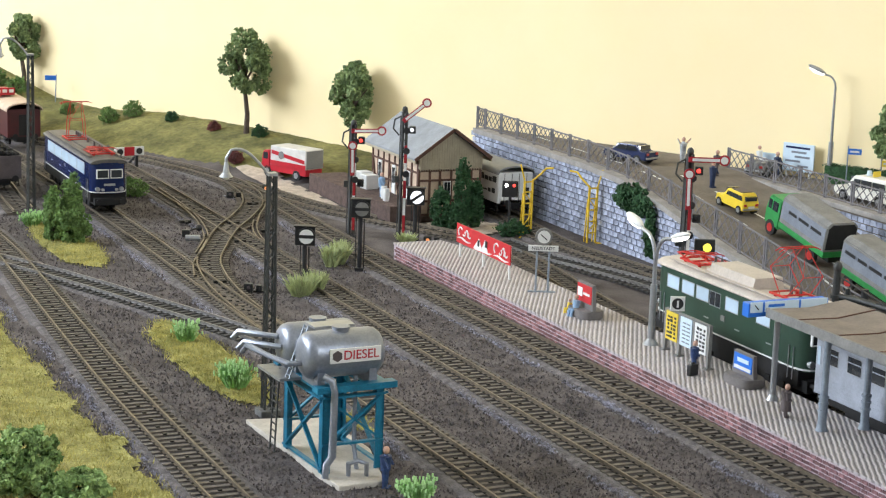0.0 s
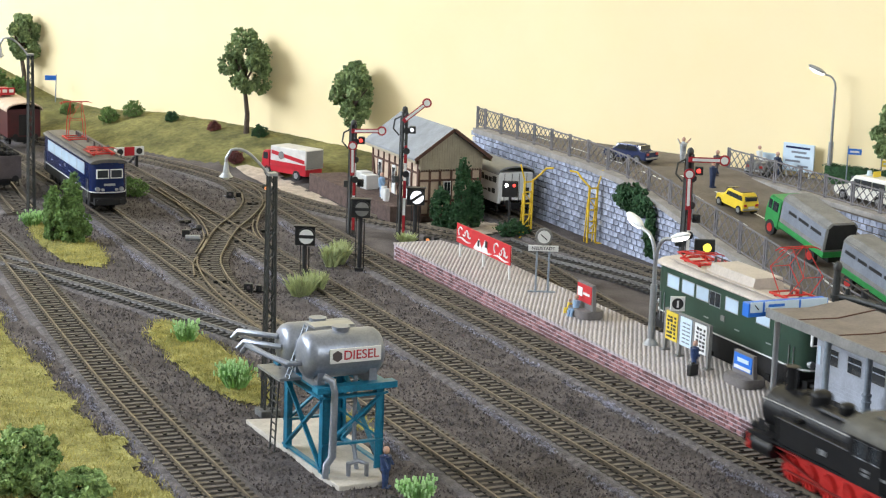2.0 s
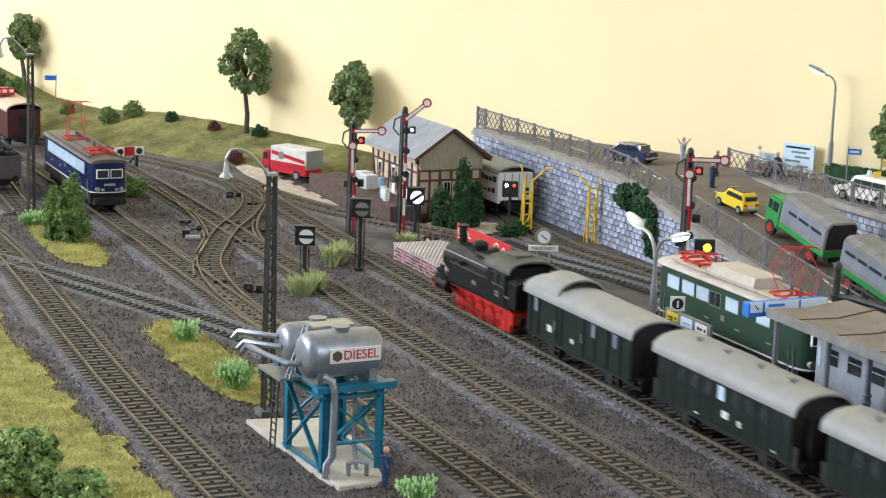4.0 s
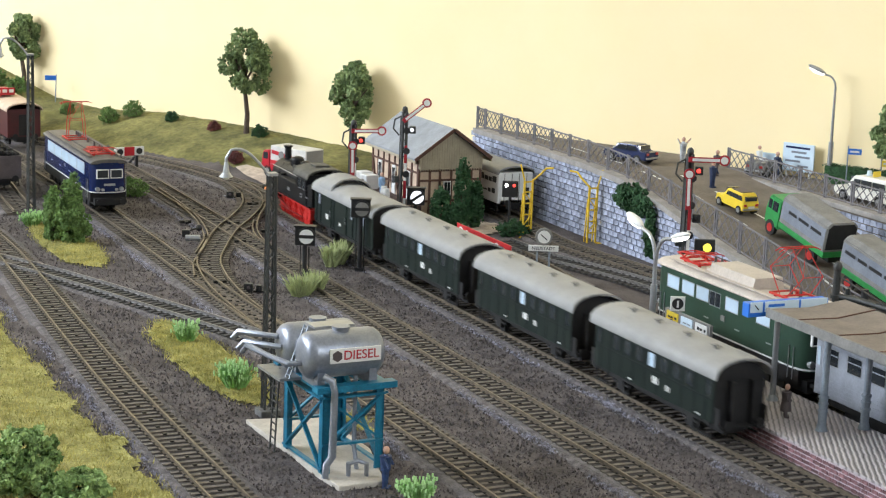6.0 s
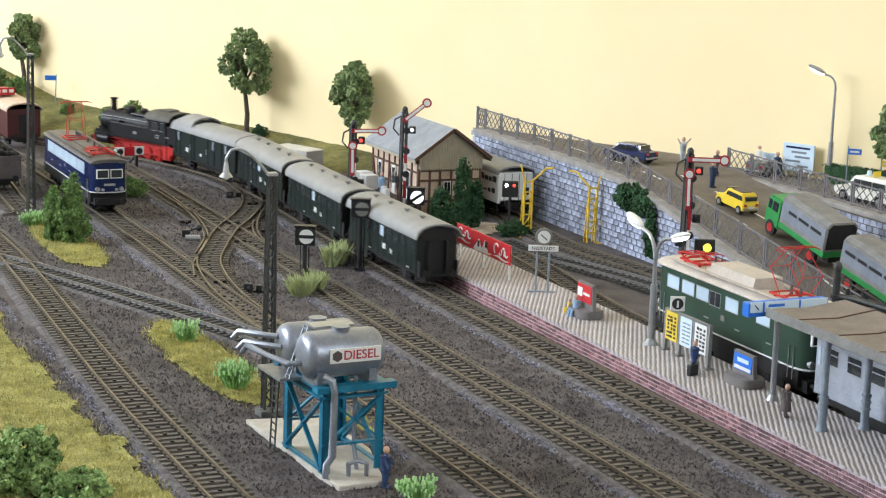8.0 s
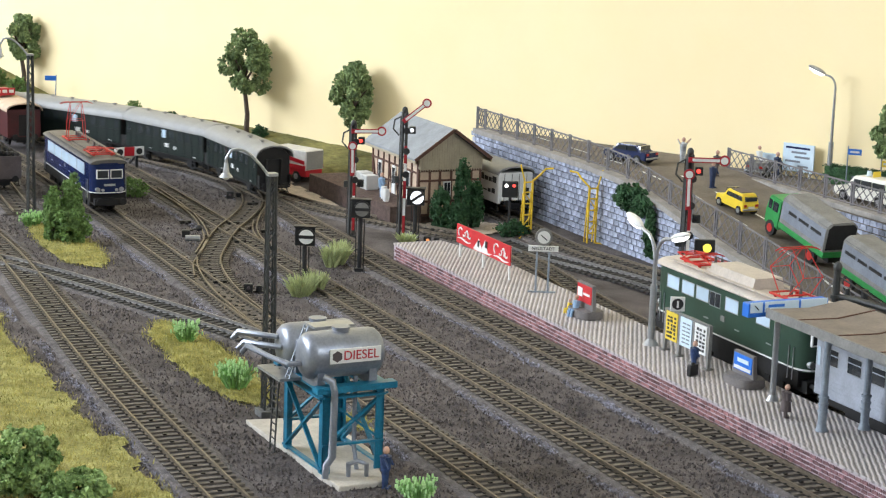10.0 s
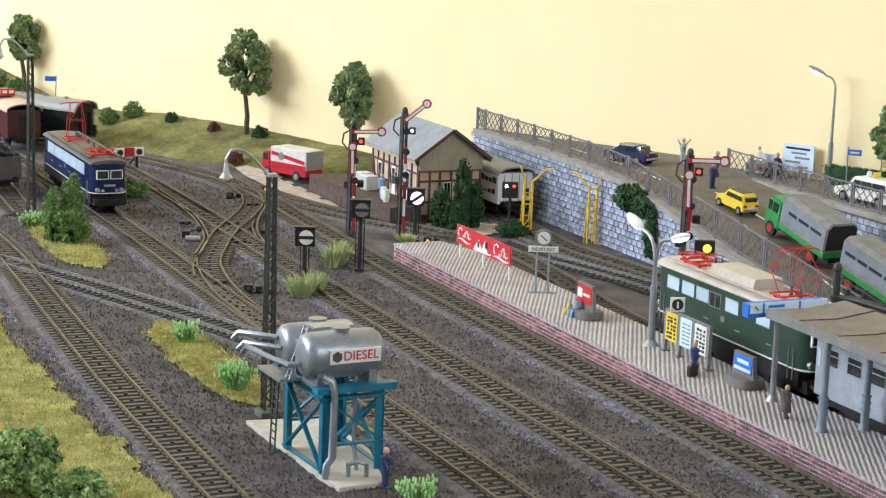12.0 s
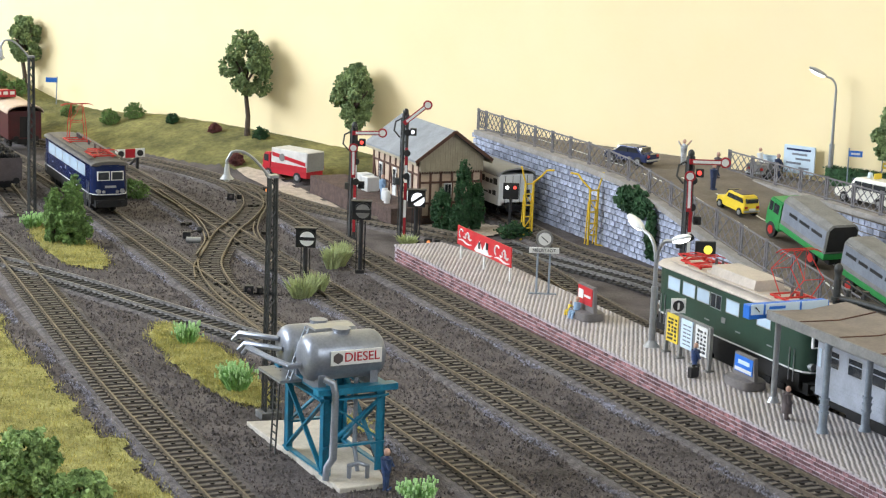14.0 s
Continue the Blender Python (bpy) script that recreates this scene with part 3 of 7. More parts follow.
def underframe(parent, half, wheels, r=0.55):
    bm = B()
    for x in (-1.25, 1.25):
        box(bm, x - 0.08, x + 0.08, -half, half, 0.95, 1.2)
    box(bm, -1.3, 1.3, -half, -half + 0.15, 0.85, 1.3)
    box(bm, -1.3, 1.3, half - 0.15, half, 0.85, 1.3)
    for y in wheels:
        for x in (-1.12, 1.12):
            box(bm, x - 0.1, x + 0.1, y - 0.35, y + 0.35, 0.35, 1.0)
            box(bm, x - 0.06, x + 0.06, y - 0.9, y + 0.9, 0.62, 0.72)
    box(bm, -0.5, 0.5, -1.6, 1.2, 0.5, 0.95)
    # added dark filler in place of the shade beneath the vehicle
    box(bm, -0.66, 0.66, -half + 0.3, half - 0.3, 0.5, 1.1)
    for y in (-half * 0.85, half * 0.85):
        for x in (-1.4, 1.4):
            box(bm, x - 0.12, x + 0.12, y - 0.7, y + 0.7, 0.4, 0.47)
            box(bm, x - 0.02, x + 0.02, y - 0.6, y - 0.5, 0.47, 1.1)
            box(bm, x - 0.02, x + 0.02, y + 0.5, y + 0.6, 0.47, 1.1)
    part("underframe", bm, "underframe", parent)
    for y in wheels:
        wheelset(parent, y, r)
    buffers(parent, half + 0.55, 1)
    buffers(parent, -half - 0.55, -1)


def window(parent, side, xw, y, z, w, h, frame="greengap", pane="glass", name="window"):
    """A framed pane standing in the side wall."""
    x0, x1 = sorted((side * (xw - 0.08), side * (xw + 0.012)))
    bm = B()
    for a, b, c, d in ((y - w / 2 - 0.05, y + w / 2 + 0.05, z + h / 2, z + h / 2 + 0.05), (y - w / 2 - 0.05, y + w / 2 + 0.05, z - h / 2 - 0.05, z - h / 2),
                       (y - w / 2 - 0.05, y - w / 2, z - h / 2, z + h / 2), (y + w / 2, y + w / 2 + 0.05, z - h / 2, z + h / 2)):
        box(bm, x0, x1, a, b, c, d)
    fr = part(name, bm, frame, parent)
    bm = B()
    x0, x1 = sorted((side * (xw - 0.08), side * (xw + 0.004)))
    box(bm, x0, x1, y - w / 2, y + w / 2, z - h / 2, z + h / 2)
    part("pane", bm, pane, fr)
    return fr


def passenger_coach():
    car = thing("passenger_coach", P(52.3, 0), "dark green two-axle passenger coach with a grey barrel roof", "railway coach", "coaches of the train")
    bm = B()
    box(bm, -1.5, 1.5, -6.1, 6.1, 1.15, 3.62, 0.05)
    part("body", bm, "green", car)
    bm = arc_roof(B(), 1.68, 3.6, 0.92, -6.5, 6.5)
    part("roof", bm, "roof", car, "light grey barrel roof", smooth=True)
    for y in (-6.1, 6.1):
        s = 1 if y > 0 else -1
        bm = B()
        prism(bm, [(-1.45, 3.5), (1.45, 3.5), (1.0, 4.1), (0, 4.35), (-1.0, 4.1)], y - 0.02, y + s * 0.04, "y")
        # near-black panel over the green end paints in its shade
        box(bm, -1.44, 1.44, min(y, y + s * 0.03), max(y, y + s * 0.03), 1.2, 3.58)
        box(bm, -0.55, 0.55, y, y + s * 0.12, 1.2, 3.3)
        box(bm, -0.72, -0.5, y, y + s * 0.5, 1.0, 3.35)
        box(bm, 0.5, 0.62, y, y + s * 0.5, 1.0, 3.35)
        box(bm, -1.35, 1.35, y, y + s * 0.5, 0.95, 1.1)
        box(bm, -1.4, -1.33, y, y + s * 0.45, 1.1, 2.0)
        box(bm, 1.33, 1.4, y, y + s * 0.45, 1.1, 2.0)
        part("end_platform", bm, "underframe", car)
    bm = B()
    for s in (-1, 1):
        a, b = sorted((s * 1.5, s * 1.525))
        box(bm, a, b, -6.1, 6.1, 2.33, 2.4)
        for y in (-5.35, -4.35, -3.1, -1.85, -0.6, 0.65, 1.9, 3.15, 4.4, 5.4):
            box(bm, a, b, y - 0.02, y + 0.02, 1.2, 3.55)
    part("beading", bm, "greengap", car)
    for s in (-1, 1):
        for y in (-3.75, -2.5, -1.25, 0, 1.25, 2.5, 3.75):
            # middle pane is pale: a bright reflection put into its colour
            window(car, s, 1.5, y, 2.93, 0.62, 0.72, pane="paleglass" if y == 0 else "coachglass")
        for y in (-5.6, 5.6):
            window(car, s, 1.5, y, 2.93, 0.36, 0.72, pane="coachglass")
        a, b = sorted((s * 1.5, s * 1.52))
        bm = B()
        box(bm, a, b, -0.75, -0.2, 1.75, 2.12)
        part("number_plate", bm, "white", car)
        bm = B()
        box(bm, a, b, -1.9, -1.6, 1.65, 1.95)
        box(bm, a, b, 2.0, 2.3, 1.3, 1.38)
        box(bm, a, b, -4.9, -4.6, 1.3, 1.38)
        part("lettering", bm, "white", car)
    for y in (-4.2, -1.5, 1.5, 4.2):
        bm = B()
        rod(bm, (-0.3, y, 4.35), (-0.3, y, 4.64), 0.1, seg=8)
        box(bm, -0.46, -0.14, y - 0.17, y + 0.17, 4.62, 4.7)
        part("roof_vent", bm, "tarp", car)
    underframe(car, 6.2, (-3.6, 3.6))
    return car


def baggage_van():
    car = thing("baggage_van", P(52.3, 0), "dark green baggage van with sliding doors and roof lookout", "railway coach", "coaches of the train")
    bm = B()
    box(bm, -1.5, 1.5, -6.1, 6.1, 1.15, 3.62, 0.05)
    part("body", bm, "green", car)
    part("roof", arc_roof(B(), 1.68, 3.6, 0.85, -6.35, 6.35), "roof", car, "light grey barrel roof", smooth=True)
    bm = arc_roof(B(), 1.62, 3.75, 1.15, 2.3, 5.0)
    part("lookout", bm, "roof", car, "raised roof lookout", smooth=True)
    bm = B()
    prism(bm, [(-1.45, 3.75), (1.45, 3.75), (1.1, 4.35), (0.5, 4.65), (-0.5, 4.65), (-1.1, 4.35)], 2.27, 2.36, "y")
    part("lookout_end", bm, "underframe", car)
    for s in (-1, 1):
        a, b = sorted((s * 1.5, s * 1.56))
        for y0, y1 in ((-0.9, 1.2), (2.3, 3.9)):
            bm = B()
            box(bm, a, b, y0, y1, 1.2, 3.45)
            box(bm, min(a, s * 1.58), max(b, s * 1.58), y0, y1, 2.25, 2.32)
            d = part("sliding_door", bm, "green", car)
            bm = B()
            box(bm, min(a, s * 1.6), max(b, s * 1.6), y0 + 0.15, y0 + 0.22, 2.0, 2.5)
            part("handle", bm, "steel", d)
        bm = B()
        box(bm, a, b, -6.0, 6.0, 3.46, 3.52)
        box(bm, a, min(b, a + 0.03) if s > 0 else b, -6.0, 6.0, 1.2, 1.25)
        for y in (-5.0, -3.6, -2.2, 1.75, 4.6, 5.5):
            box(bm, a + 0.0, b - 0.03 if s > 0 else b, y - 0.03, y + 0.03, 1.2, 3.5)
        part("beading", bm, "greengap", car)
        for y in (-4.3, -1.9, 5.0):
            window(car, s, 1.5, y, 2.95, 0.4, 0.75, pane="tarpside")
        a, b = sorted((s * 1.56, s * 1.585))
        bm = B()
        box(bm, a, b, 2.85, 3.35, 1.75, 2.12)
        part("number_plate", bm, "white", car)
        bm = B()
        box(bm, a, b, 0.2, 0.5, 1.7, 1.95)
        part("lettering", bm, "white", car)
    for y in (-6.1, 6.1):
        s = 1 if y > 0 else -1
        bm = B()
        prism(bm, [(-1.45, 3.5), (1.45, 3.5), (1.0, 4.1), (0, 4.3), (-1.0, 4.1)], y - 0.02, y + s * 0.04, "y")
        # blackened end panel: shade on the van's end put into colour
        box(bm, -1.44, 1.44, min(y, y + s * 0.03), max(y, y + s * 0.03), 1.2, 3.58)
        box(bm, -0.55, 0.55, y, y + s * 0.12, 1.2, 3.3)
        part("shaded_end_wall", bm, "underframe", car)
    underframe(car, 6.2, (-3.4, 3.4))
    return car


def tank_engine():
    car = thing("steam_locomotive", P(52.3, 0), "black steam tank locomotive with red frame and wheels", "locomotive")
    bm = B()
    box(bm, -0.75, 0.75, -5.6, 5.4, 0.8, 1.75)
    box(bm, -1.35, 1.35, 5.35, 5.6, 0.85, 1.6)
    box(bm, -1.35, 1.35, -5.9, -5.65, 0.85, 1.6)
    part("frame", bm, "red", car, "bright red frame and buffer beams")
    buffers(car, 6.2, 1, 1.2)
    buffers(car, -6.5, -1, 1.2)
    bm = B()
    box(bm, -1.5, 1.5, -5.7, 5.4, 1.75, 1.86)
    box(bm, -1.4, 1.4, 5.1, 5.4, 1.3, 1.8)
    part("running_board", bm, "soot", car)
    bm = B()
    rod(bm, (0, -2.6, 3.05), (0, 5.0, 3.05), 0.98, seg=24)
    for y in (-1.2, 0.6, 2.4, 3.4):
        rod(bm, (0, y - 0.04, 3.05), (0, y + 0.04, 3.05), 1.0, seg=24)
    rod(bm, (0, 3.3, 2.95), (0, 5.05, 2.95), 1.03, seg=24)
    box(bm, -0.7, 0.7, 3.4, 4.9, 1.86, 2.6)
    part("boiler", bm, "soot", car, smooth=True)
    bm = B()
    rod(bm, (0, 5.05, 2.95), (0, 5.2, 2.95), 0.85, 0.7, seg=24)
    ball(bm, (0, 5.2, 2.95), 0.1, 8)
    box(bm, -0.5, 0.5, 5.2, 5.24, 2.9, 3.0)
    part("smokebox_door", bm, "soot", car, smooth=True)
    bm = B()
    rod(bm, (0, 4.2, 3.9), (0, 4.2, 5.05), 0.3, 0.27, seg=16)
    rod(bm, (0, 4.2, 5.0), (0, 4.2, 5.15), 0.36, seg=16)
    part("chimney", bm, "soot", car, smooth=True)
    for y, r in ((1.7, 0.55), (-0.3, 0.4)):
        bm = B()
        rod(bm, (0, y, 3.8), (0, y, 4.35), r, seg=16)
        ball(bm, (0, y, 4.35), r, 16, sz=0.55)
        part("dome", bm, "soot", car, smooth=True)
    for s in (-1, 1):
        bm = B()
        a, b = sorted((s * 0.85, s * 1.48))
        box(bm, a, b, -2.6, 2.9, 1.86, 3.1, 0.06)
        part("side_tank", bm, "soot", car)
        bm = B()
        a, b = sorted((s * 1.48, s * 1.5))
        box(bm, a, b, -0.9, -0.4, 2.3, 2.55)
        part("lettering", bm, "steel", car)
        bm = B()
        rod(bm, (s * 0.55, -2.4, 3.95), (s * 0.55, 0.9, 3.95), 0.16, seg=8)
        part("pipework", bm, "soot", car)
        bm = B()
        rod(bm, (s * 1.25, 3.2, 1.35), (s * 1.25, 4.8, 1.35), 0.45, seg=14)
        box(bm, s * 1.25 - 0.3, s * 1.25 + 0.3, 3.3, 4.7, 1.35, 1.95)
        part("cylinder", bm, "soot", car, smooth=True)
        bm = B()
        bar(bm, (s * 1.15, -3.25, 0.6), (s * 1.15, 2.55, 0.6), 0.16, 0.06)
        bar(bm, (s * 1.22, -0.3, 0.7), (s * 1.22, 3.2, 1.3), 0.12, 0.06)
        bar(bm, (s * 1.3, 0.9, 1.6), (s * 1.3, 3.3, 1.55), 0.1, 0.06)
        part("side_rod", bm, "rodred", car, "red coupling rods")
        for y in (-4.75, -5.35):
            part("frame_step", box(B(), s * 1.2 - 0.15, s * 1.2 + 0.15, y - 0.22, y + 0.22, 0.35, 1.7, 0.03), "red", car)
        for y, z in ((-3.9, 2.35), (-3.9, 2.55), (-5.3, 2.5)):
            a, b = sorted((s * 1.5, s * 1.525))
            part("plate", box(B(), a, b, y - 0.22, y + 0.22, z - 0.06, z + 0.06), "steel", car)
        part("handrail", pipe(B(), [(s * 1.05, 4.9, 3.5), (s * 1.1, 3.0, 3.55), (s * 1.1, -2.4, 3.55)], 0.04, 6), "steel", car)
        part("tank_filler", rod(B(), (s * 1.15, 1.8, 3.1), (s * 1.15, 1.8, 3.28), 0.24, seg=12), "soot", car)
        part("air_pump", rod(B(), (s * 1.15, 3.25, 1.9), (s * 1.15, 3.25, 3.0), 0.24, seg=12), "soot", car, smooth=True)
        part("smoke_lifter_bracket", box(B(), s * 1.2 - 0.03, s * 1.2 + 0.03, 4.3, 5.0, 1.9, 2.5), "soot", car)
        bm = B()
        ball(bm, (s * 0.95, 5.5, 1.95), 0.2, 10)
        rod(bm, (s * 0.95, 5.45, 1.95), (s * 0.95, 5.72, 1.95), 0.2, seg=12)
        part("headlamp", bm, "soot", car)
    bm = B()
    box(bm, -1.5, 1.5, -5.1, -2.5, 1.86, 2.95)
    for x in (-1.5, 1.38):
        for y0, y1 in ((-5.1, -4.75), (-4.1, -3.85), (-3.0, -2.5)):
            box(bm, x, x + 0.12, y0, y1, 2.95, 4.0)
        box(bm, x, x + 0.12, -5.1, -2.5, 3.75, 4.0)
    box(bm, -1.5, 1.5, -2.62, -2.5, 2.95, 4.2)
    box(bm, -1.5, 1.5, -5.1, -4.98, 2.95, 4.2)
    part("cab", bm, "soot", car)
    for s in (-1, 1):
        for y, w in ((-4.42, 0.6), (-3.42, 0.8)):
            window(car, s, 1.44, y, 3.35, w, 0.72, frame="chrome")
    part("cab_roof", arc_roof(B(), 1.62, 4.05, 0.68, -5.7, -2.2), "cabroof", car, "dusty grey-black cab roof", smooth=True)
    part("roof_vent", box(B(), -0.6, 0.6, -4.6, -3.2, 4.68, 4.86, 0.06), "cabroof", car)
    part("whistle", rod(B(), (0.35, -1.7, 3.9), (0.35, -1.7, 4.6), 0.06, seg=8), "chrome", car)
    part("turbo_generator", rod(B(), (-0.2, 3.2, 4.0), (0.4, 3.2, 4.0), 0.22, seg=12), "soot", car, smooth=True)
    bm = B()
    box(bm, -1.42, 1.42, -6.3, -5.0, 1.86, 3.5, 0.05)
    part("bunker", bm, "soot", car)
    bm = B()
    for k in range(60):
        ball(bm, (random.uniform(-1.2, 1.2), random.uniform(-6.15, -5.15), 3.5), random.uniform(0.08, 0.2), 5)
    tagged(part("coal", bm, "underframe", car), kind="stuff")
    axles = []
    for y, r in ((2.55, 0.66), (1.1, 0.66), (-0.35, 0.66), (-1.8, 0.66), (-3.25, 0.66)):
        bm = B()
        for s in (-1, 1):
            rod(bm, (s * 0.72, 0, 0), (s * 0.9, 0, 0), r * 0.9, seg=20)
            rod(bm, (s * 0.68, 0, 0), (s * 0.74, 0, 0), r + 0.08, seg=20)
            rod(bm, (s * 0.85, 0, 0), (s * 0.98, 0, 0), 0.16, seg=8)
            for k in range(10):
                a = math.tau * k / 10
                bar(bm, (s * 0.93, 0.14 * math.cos(a), 0.14 * math.sin(a)), (s * 0.93, r * 0.85 * math.cos(a), r * 0.85 * math.sin(a)), 0.07, 0.05)
            box(bm, s * 0.93 - 0.03, s * 0.93 + 0.03, -r * 0.55, -r * 0.1, -r * 0.6, r * 0.6)
        rod(bm, (-0.8, 0, 0), (0.8, 0, 0), 0.14, seg=8)
        ax = part("wheelset", bm, "red", car, "red spoked wheelset")
        ax.matrix_basis = P(0, y, r)
        axles.append((ax, y, r))
    return car, axles


ENGINE, AXLES = tank_engine()
VAN = baggage_van()
COACHES = [passenger_coach()]
COACHES += [copy_thing(COACHES[0], P(52.3, -20 * k)) for k in (1, 2)]

# ---- parked electric locomotives and wagons ----


def pantograph(parent, y, z, raised, material="red", k_=1.0, lift=2.9, spread=1.0):
    bm = B()
    for x in (-0.9, 0.9):
        bar(bm, (x, y - 1.1, z + 0.18), (x, y + 1.1, z + 0.18), 0.1, 0.1)
        for k in (-1, 1):
            rod(bm, (x * 0.8, y + k * 0.8, z), (x * 0.8, y + k * 0.8, z + 0.2), 0.1, seg=6)
    for k in (-1.1, 0, 1.1):
        bar(bm, (-0.9, y + k, z + 0.18), (0.9, y + k, z + 0.18), 0.09, 0.09)
    pg = part("pantograph", bm, material, parent, "red pantograph, raised" if raised else "red folded pantograph")
    h = z + (lift if raised else 0.55)
    mid = z + (lift * 0.53 if raised else 0.38)
    out = spread if raised else 1.9
    for k in (-1, 1):
        bm, bn, bo = B(), B(), B()
        for x in (-0.75, 0.75):
            bar(bm, (x, y + k * 0.35, z + 0.2), (x * 0.85, y + k * out, mid), 0.06 * k_, 0.06 * k_)
            bar(bn, (x * 0.85, y + k * out, mid), (x * 0.6, y + k * 0.15, h), 0.05 * k_, 0.05 * k_)
        bar(bm, (-0.64, y + k * out, mid), (0.64, y + k * out, mid), 0.05 * k_, 0.05 * k_)
        bar(bn, (-0.64, y + k * out, mid), (0.4, y + k * 0.15, h), 0.04 * k_, 0.04 * k_)
        bar(bo, (-1.0, y + k * 0.2, h), (1.0, y + k * 0.2, h), 0.07 * k_, 0.05)
        for s in (-1, 1):
            bar(bo, (s * 1.0, y + k * 0.2, h), (s * 1.35, y + k * 0.2, h - 0.15), 0.06 * k_, 0.05)
        part("lower_arm", bm, material, pg)
        part("upper_arm", bn, material, pg)
        part("collector", bo, material, pg)
    return pg


def electric_loco(name, at, label, body, length, roofmat, side_panes, raised, beige_hood):
    car = thing(name, at, label, "locomotive")
    h = length / 2
    bm = B()
    nose = [(1.5, h - 1.25), (1.46, h - 0.8), (1.3, h - 0.38), (1.0, h - 0.1), (0.6, h)]
    prism(bm, [(-x, -y) for x, y in nose] + [(x, -y) for x, y in nose[::-1]] + nose + [(-x, y) for x, y in nose[::-1]], 1.75, 4.55, "z")
    bmesh.ops.bevel(bm, geom=[e for e in bm.edges if abs(e.verts[0].co.z - e.verts[1].co.z) < 0.01], offset=0.12, segments=2, affect="EDGES")
    part("body", bm, body, car, smooth=True)
    bm = B()
    pts = [(-1.52, 4.45), (-1.45, 4.65), (-1.1, 4.82), (0, 4.9), (1.1, 4.82), (1.45, 4.65), (1.52, 4.45)]
    prism(bm, pts, -h + 0.15, h - 0.15, "y")
    bmesh.ops.bevel(bm, geom=[e for e in bm.edges], offset=0.05, segments=1, affect="EDGES")
    part("roof", bm, roofmat, car, smooth=True)
    bm = B()
    if beige_hood:
        prism(bm, [(-1.1, 4.7), (-0.9, 5.45), (0.9, 5.45), (1.1, 4.7)], -2.0, 2.6, "y")
        box(bm, -0.6, 0.6, 2.6, 3.6, 4.7, 5.0)
    else:
        box(bm, -0.5, 0.5, -4, 4, 4.8, 4.96)
        box(bm, -0.9, -0.6, -5, 5, 4.65, 4.9)
        box(bm, 0.6, 0.9, -5, 5, 4.65, 4.9)
    part("roof_hood", bm, roofmat, car)
    bm = B()
    for y in (-4.5, -3.6, -1.8, 0.3, 2.9, 3.6, 4.3):
        rod(bm, (0.45, y, 4.8), (0.45, y, 5.4), 0.12, 0.07, seg=8)
    bar(bm, (0.45, -4.5, 5.4), (0.45, 4.3, 5.4), 0.05, 0.05)
    tagged(part("roof_busbar", bm, "browncloth", car), kind="stuff")
    pantograph(car, h - (6.0 if raised[0] else 3.0), 4.88, raised[0], k_=0.8 if raised[0] else 1.0, lift=3.6, spread=0.5)
    pantograph(car, -h + (3.4 if raised[1] else 3.0), 4.88, raised[1], k_=0.7 if raised[1] else 1.0, lift=2.7, spread=1.6)
    bm = B()
    box(bm, -1.44, 1.44, -h + 0.5, h - 0.5, 1.0, 1.8)
    box(bm, -1.3, 1.3, -1.2, 1.2, 0.45, 1.0)
    box(bm, -1.2, 1.2, -h - 0.05, h + 0.05, 0.75, 1.35)
    part("underframe", bm, "underframe", car)
    for y in (-h * 0.55, h * 0.55):
        bm = box(B(), -1.25, 1.25, y - 2.3, y + 2.3, 0.35, 1.0, 0.08)
        for k in (-1.4, 0, 1.4):
            box(bm, -1.35, 1.35, y + k - 0.25, y + k + 0.25, 0.45, 0.9)
        part("bogie", bm, "underframe", car)
    for y in (-h * 0.55 - 1.5, -h * 0.55 + 1.5, h * 0.55 - 1.5, h * 0.55 + 1.5):
        wheelset(car, y, 0.7)
    buffers(car, h + 0.65, 1)
    buffers(car, -h - 0.65, -1)
    bm = B()
    for s in (-1, 1):
        a, b = sorted((s * 1.49, s * 1.525))
        box(bm, a, b, -h + 1.0, h - 1.0, 1.86, 1.94)
        box(bm, -0.6, 0.6, min(s * h, s * (h + 0.03)), max(s * h, s * (h + 0.03)), 1.86, 1.94)
    for k in (-1, 1):
        for (xa, ya), (xb, yb) in zip(nose, nose[1:]):
            for s in (-1, 1):
                bar(bm, (s * xa, k * ya, 1.9), (s * xb, k * yb, 1.9), 0.07, 0.09)
    part("waist_stripe", bm, "white", car)
    for s in (-1, 1):
        for y, z, w, hh, pane in side_panes:
            window(car, s, 1.5, y, z, w, hh, frame="steel", pane=pane)
        for k in (-1, 1):
            e = k * h
            bm = B()
            a, b = sorted((e - k * 0.24, e + k * 0.02))
            box(bm, s * 0.55 - 0.5, s * 0.55 + 0.5, a, b, 3.15, 4.0, 0.03)
            f = part("cab_window", bm, "white", car)
            bm = B()
            a, b = sorted((e - k * 0.22, e + k * 0.035))
            box(bm, s * 0.55 - 0.43, s * 0.55 + 0.43, a, b, 3.23, 3.92, 0.03)
            part("pane", bm, "glass", f)
            bm = B()
            rod(bm, (s * 0.95, e - k * 0.3, 2.2), (s * 0.95, e + k * 0.08, 2.2), 0.19, seg=12)
            rod(bm, (s * 0.55, e - k * 0.05, 2.15), (s * 0.55, e + k * 0.08, 2.15), 0.13, seg=12)
            part("headlamp", bm, "chrome", car)
            bm = B()
            y0 = k * (h - 1.15)
            for dy in (-0.22, 0.22):
                rod(bm, (s * 1.55, y0 + dy, 1.3), (s * 1.55, y0 + dy, 3.0), 0.03, seg=5)
            part("handrail", bm, "chrome", car)
    for s in (-1, 1):
        a, b = sorted((s * 1.49, s * 1.53))
        for y in (-4.6, -1.4, 1.9, 4.9):
            part("lettering_bar", box(B(), a, b, y - 0.25, y + 0.25, 2.55, 2.62), "steel", car)
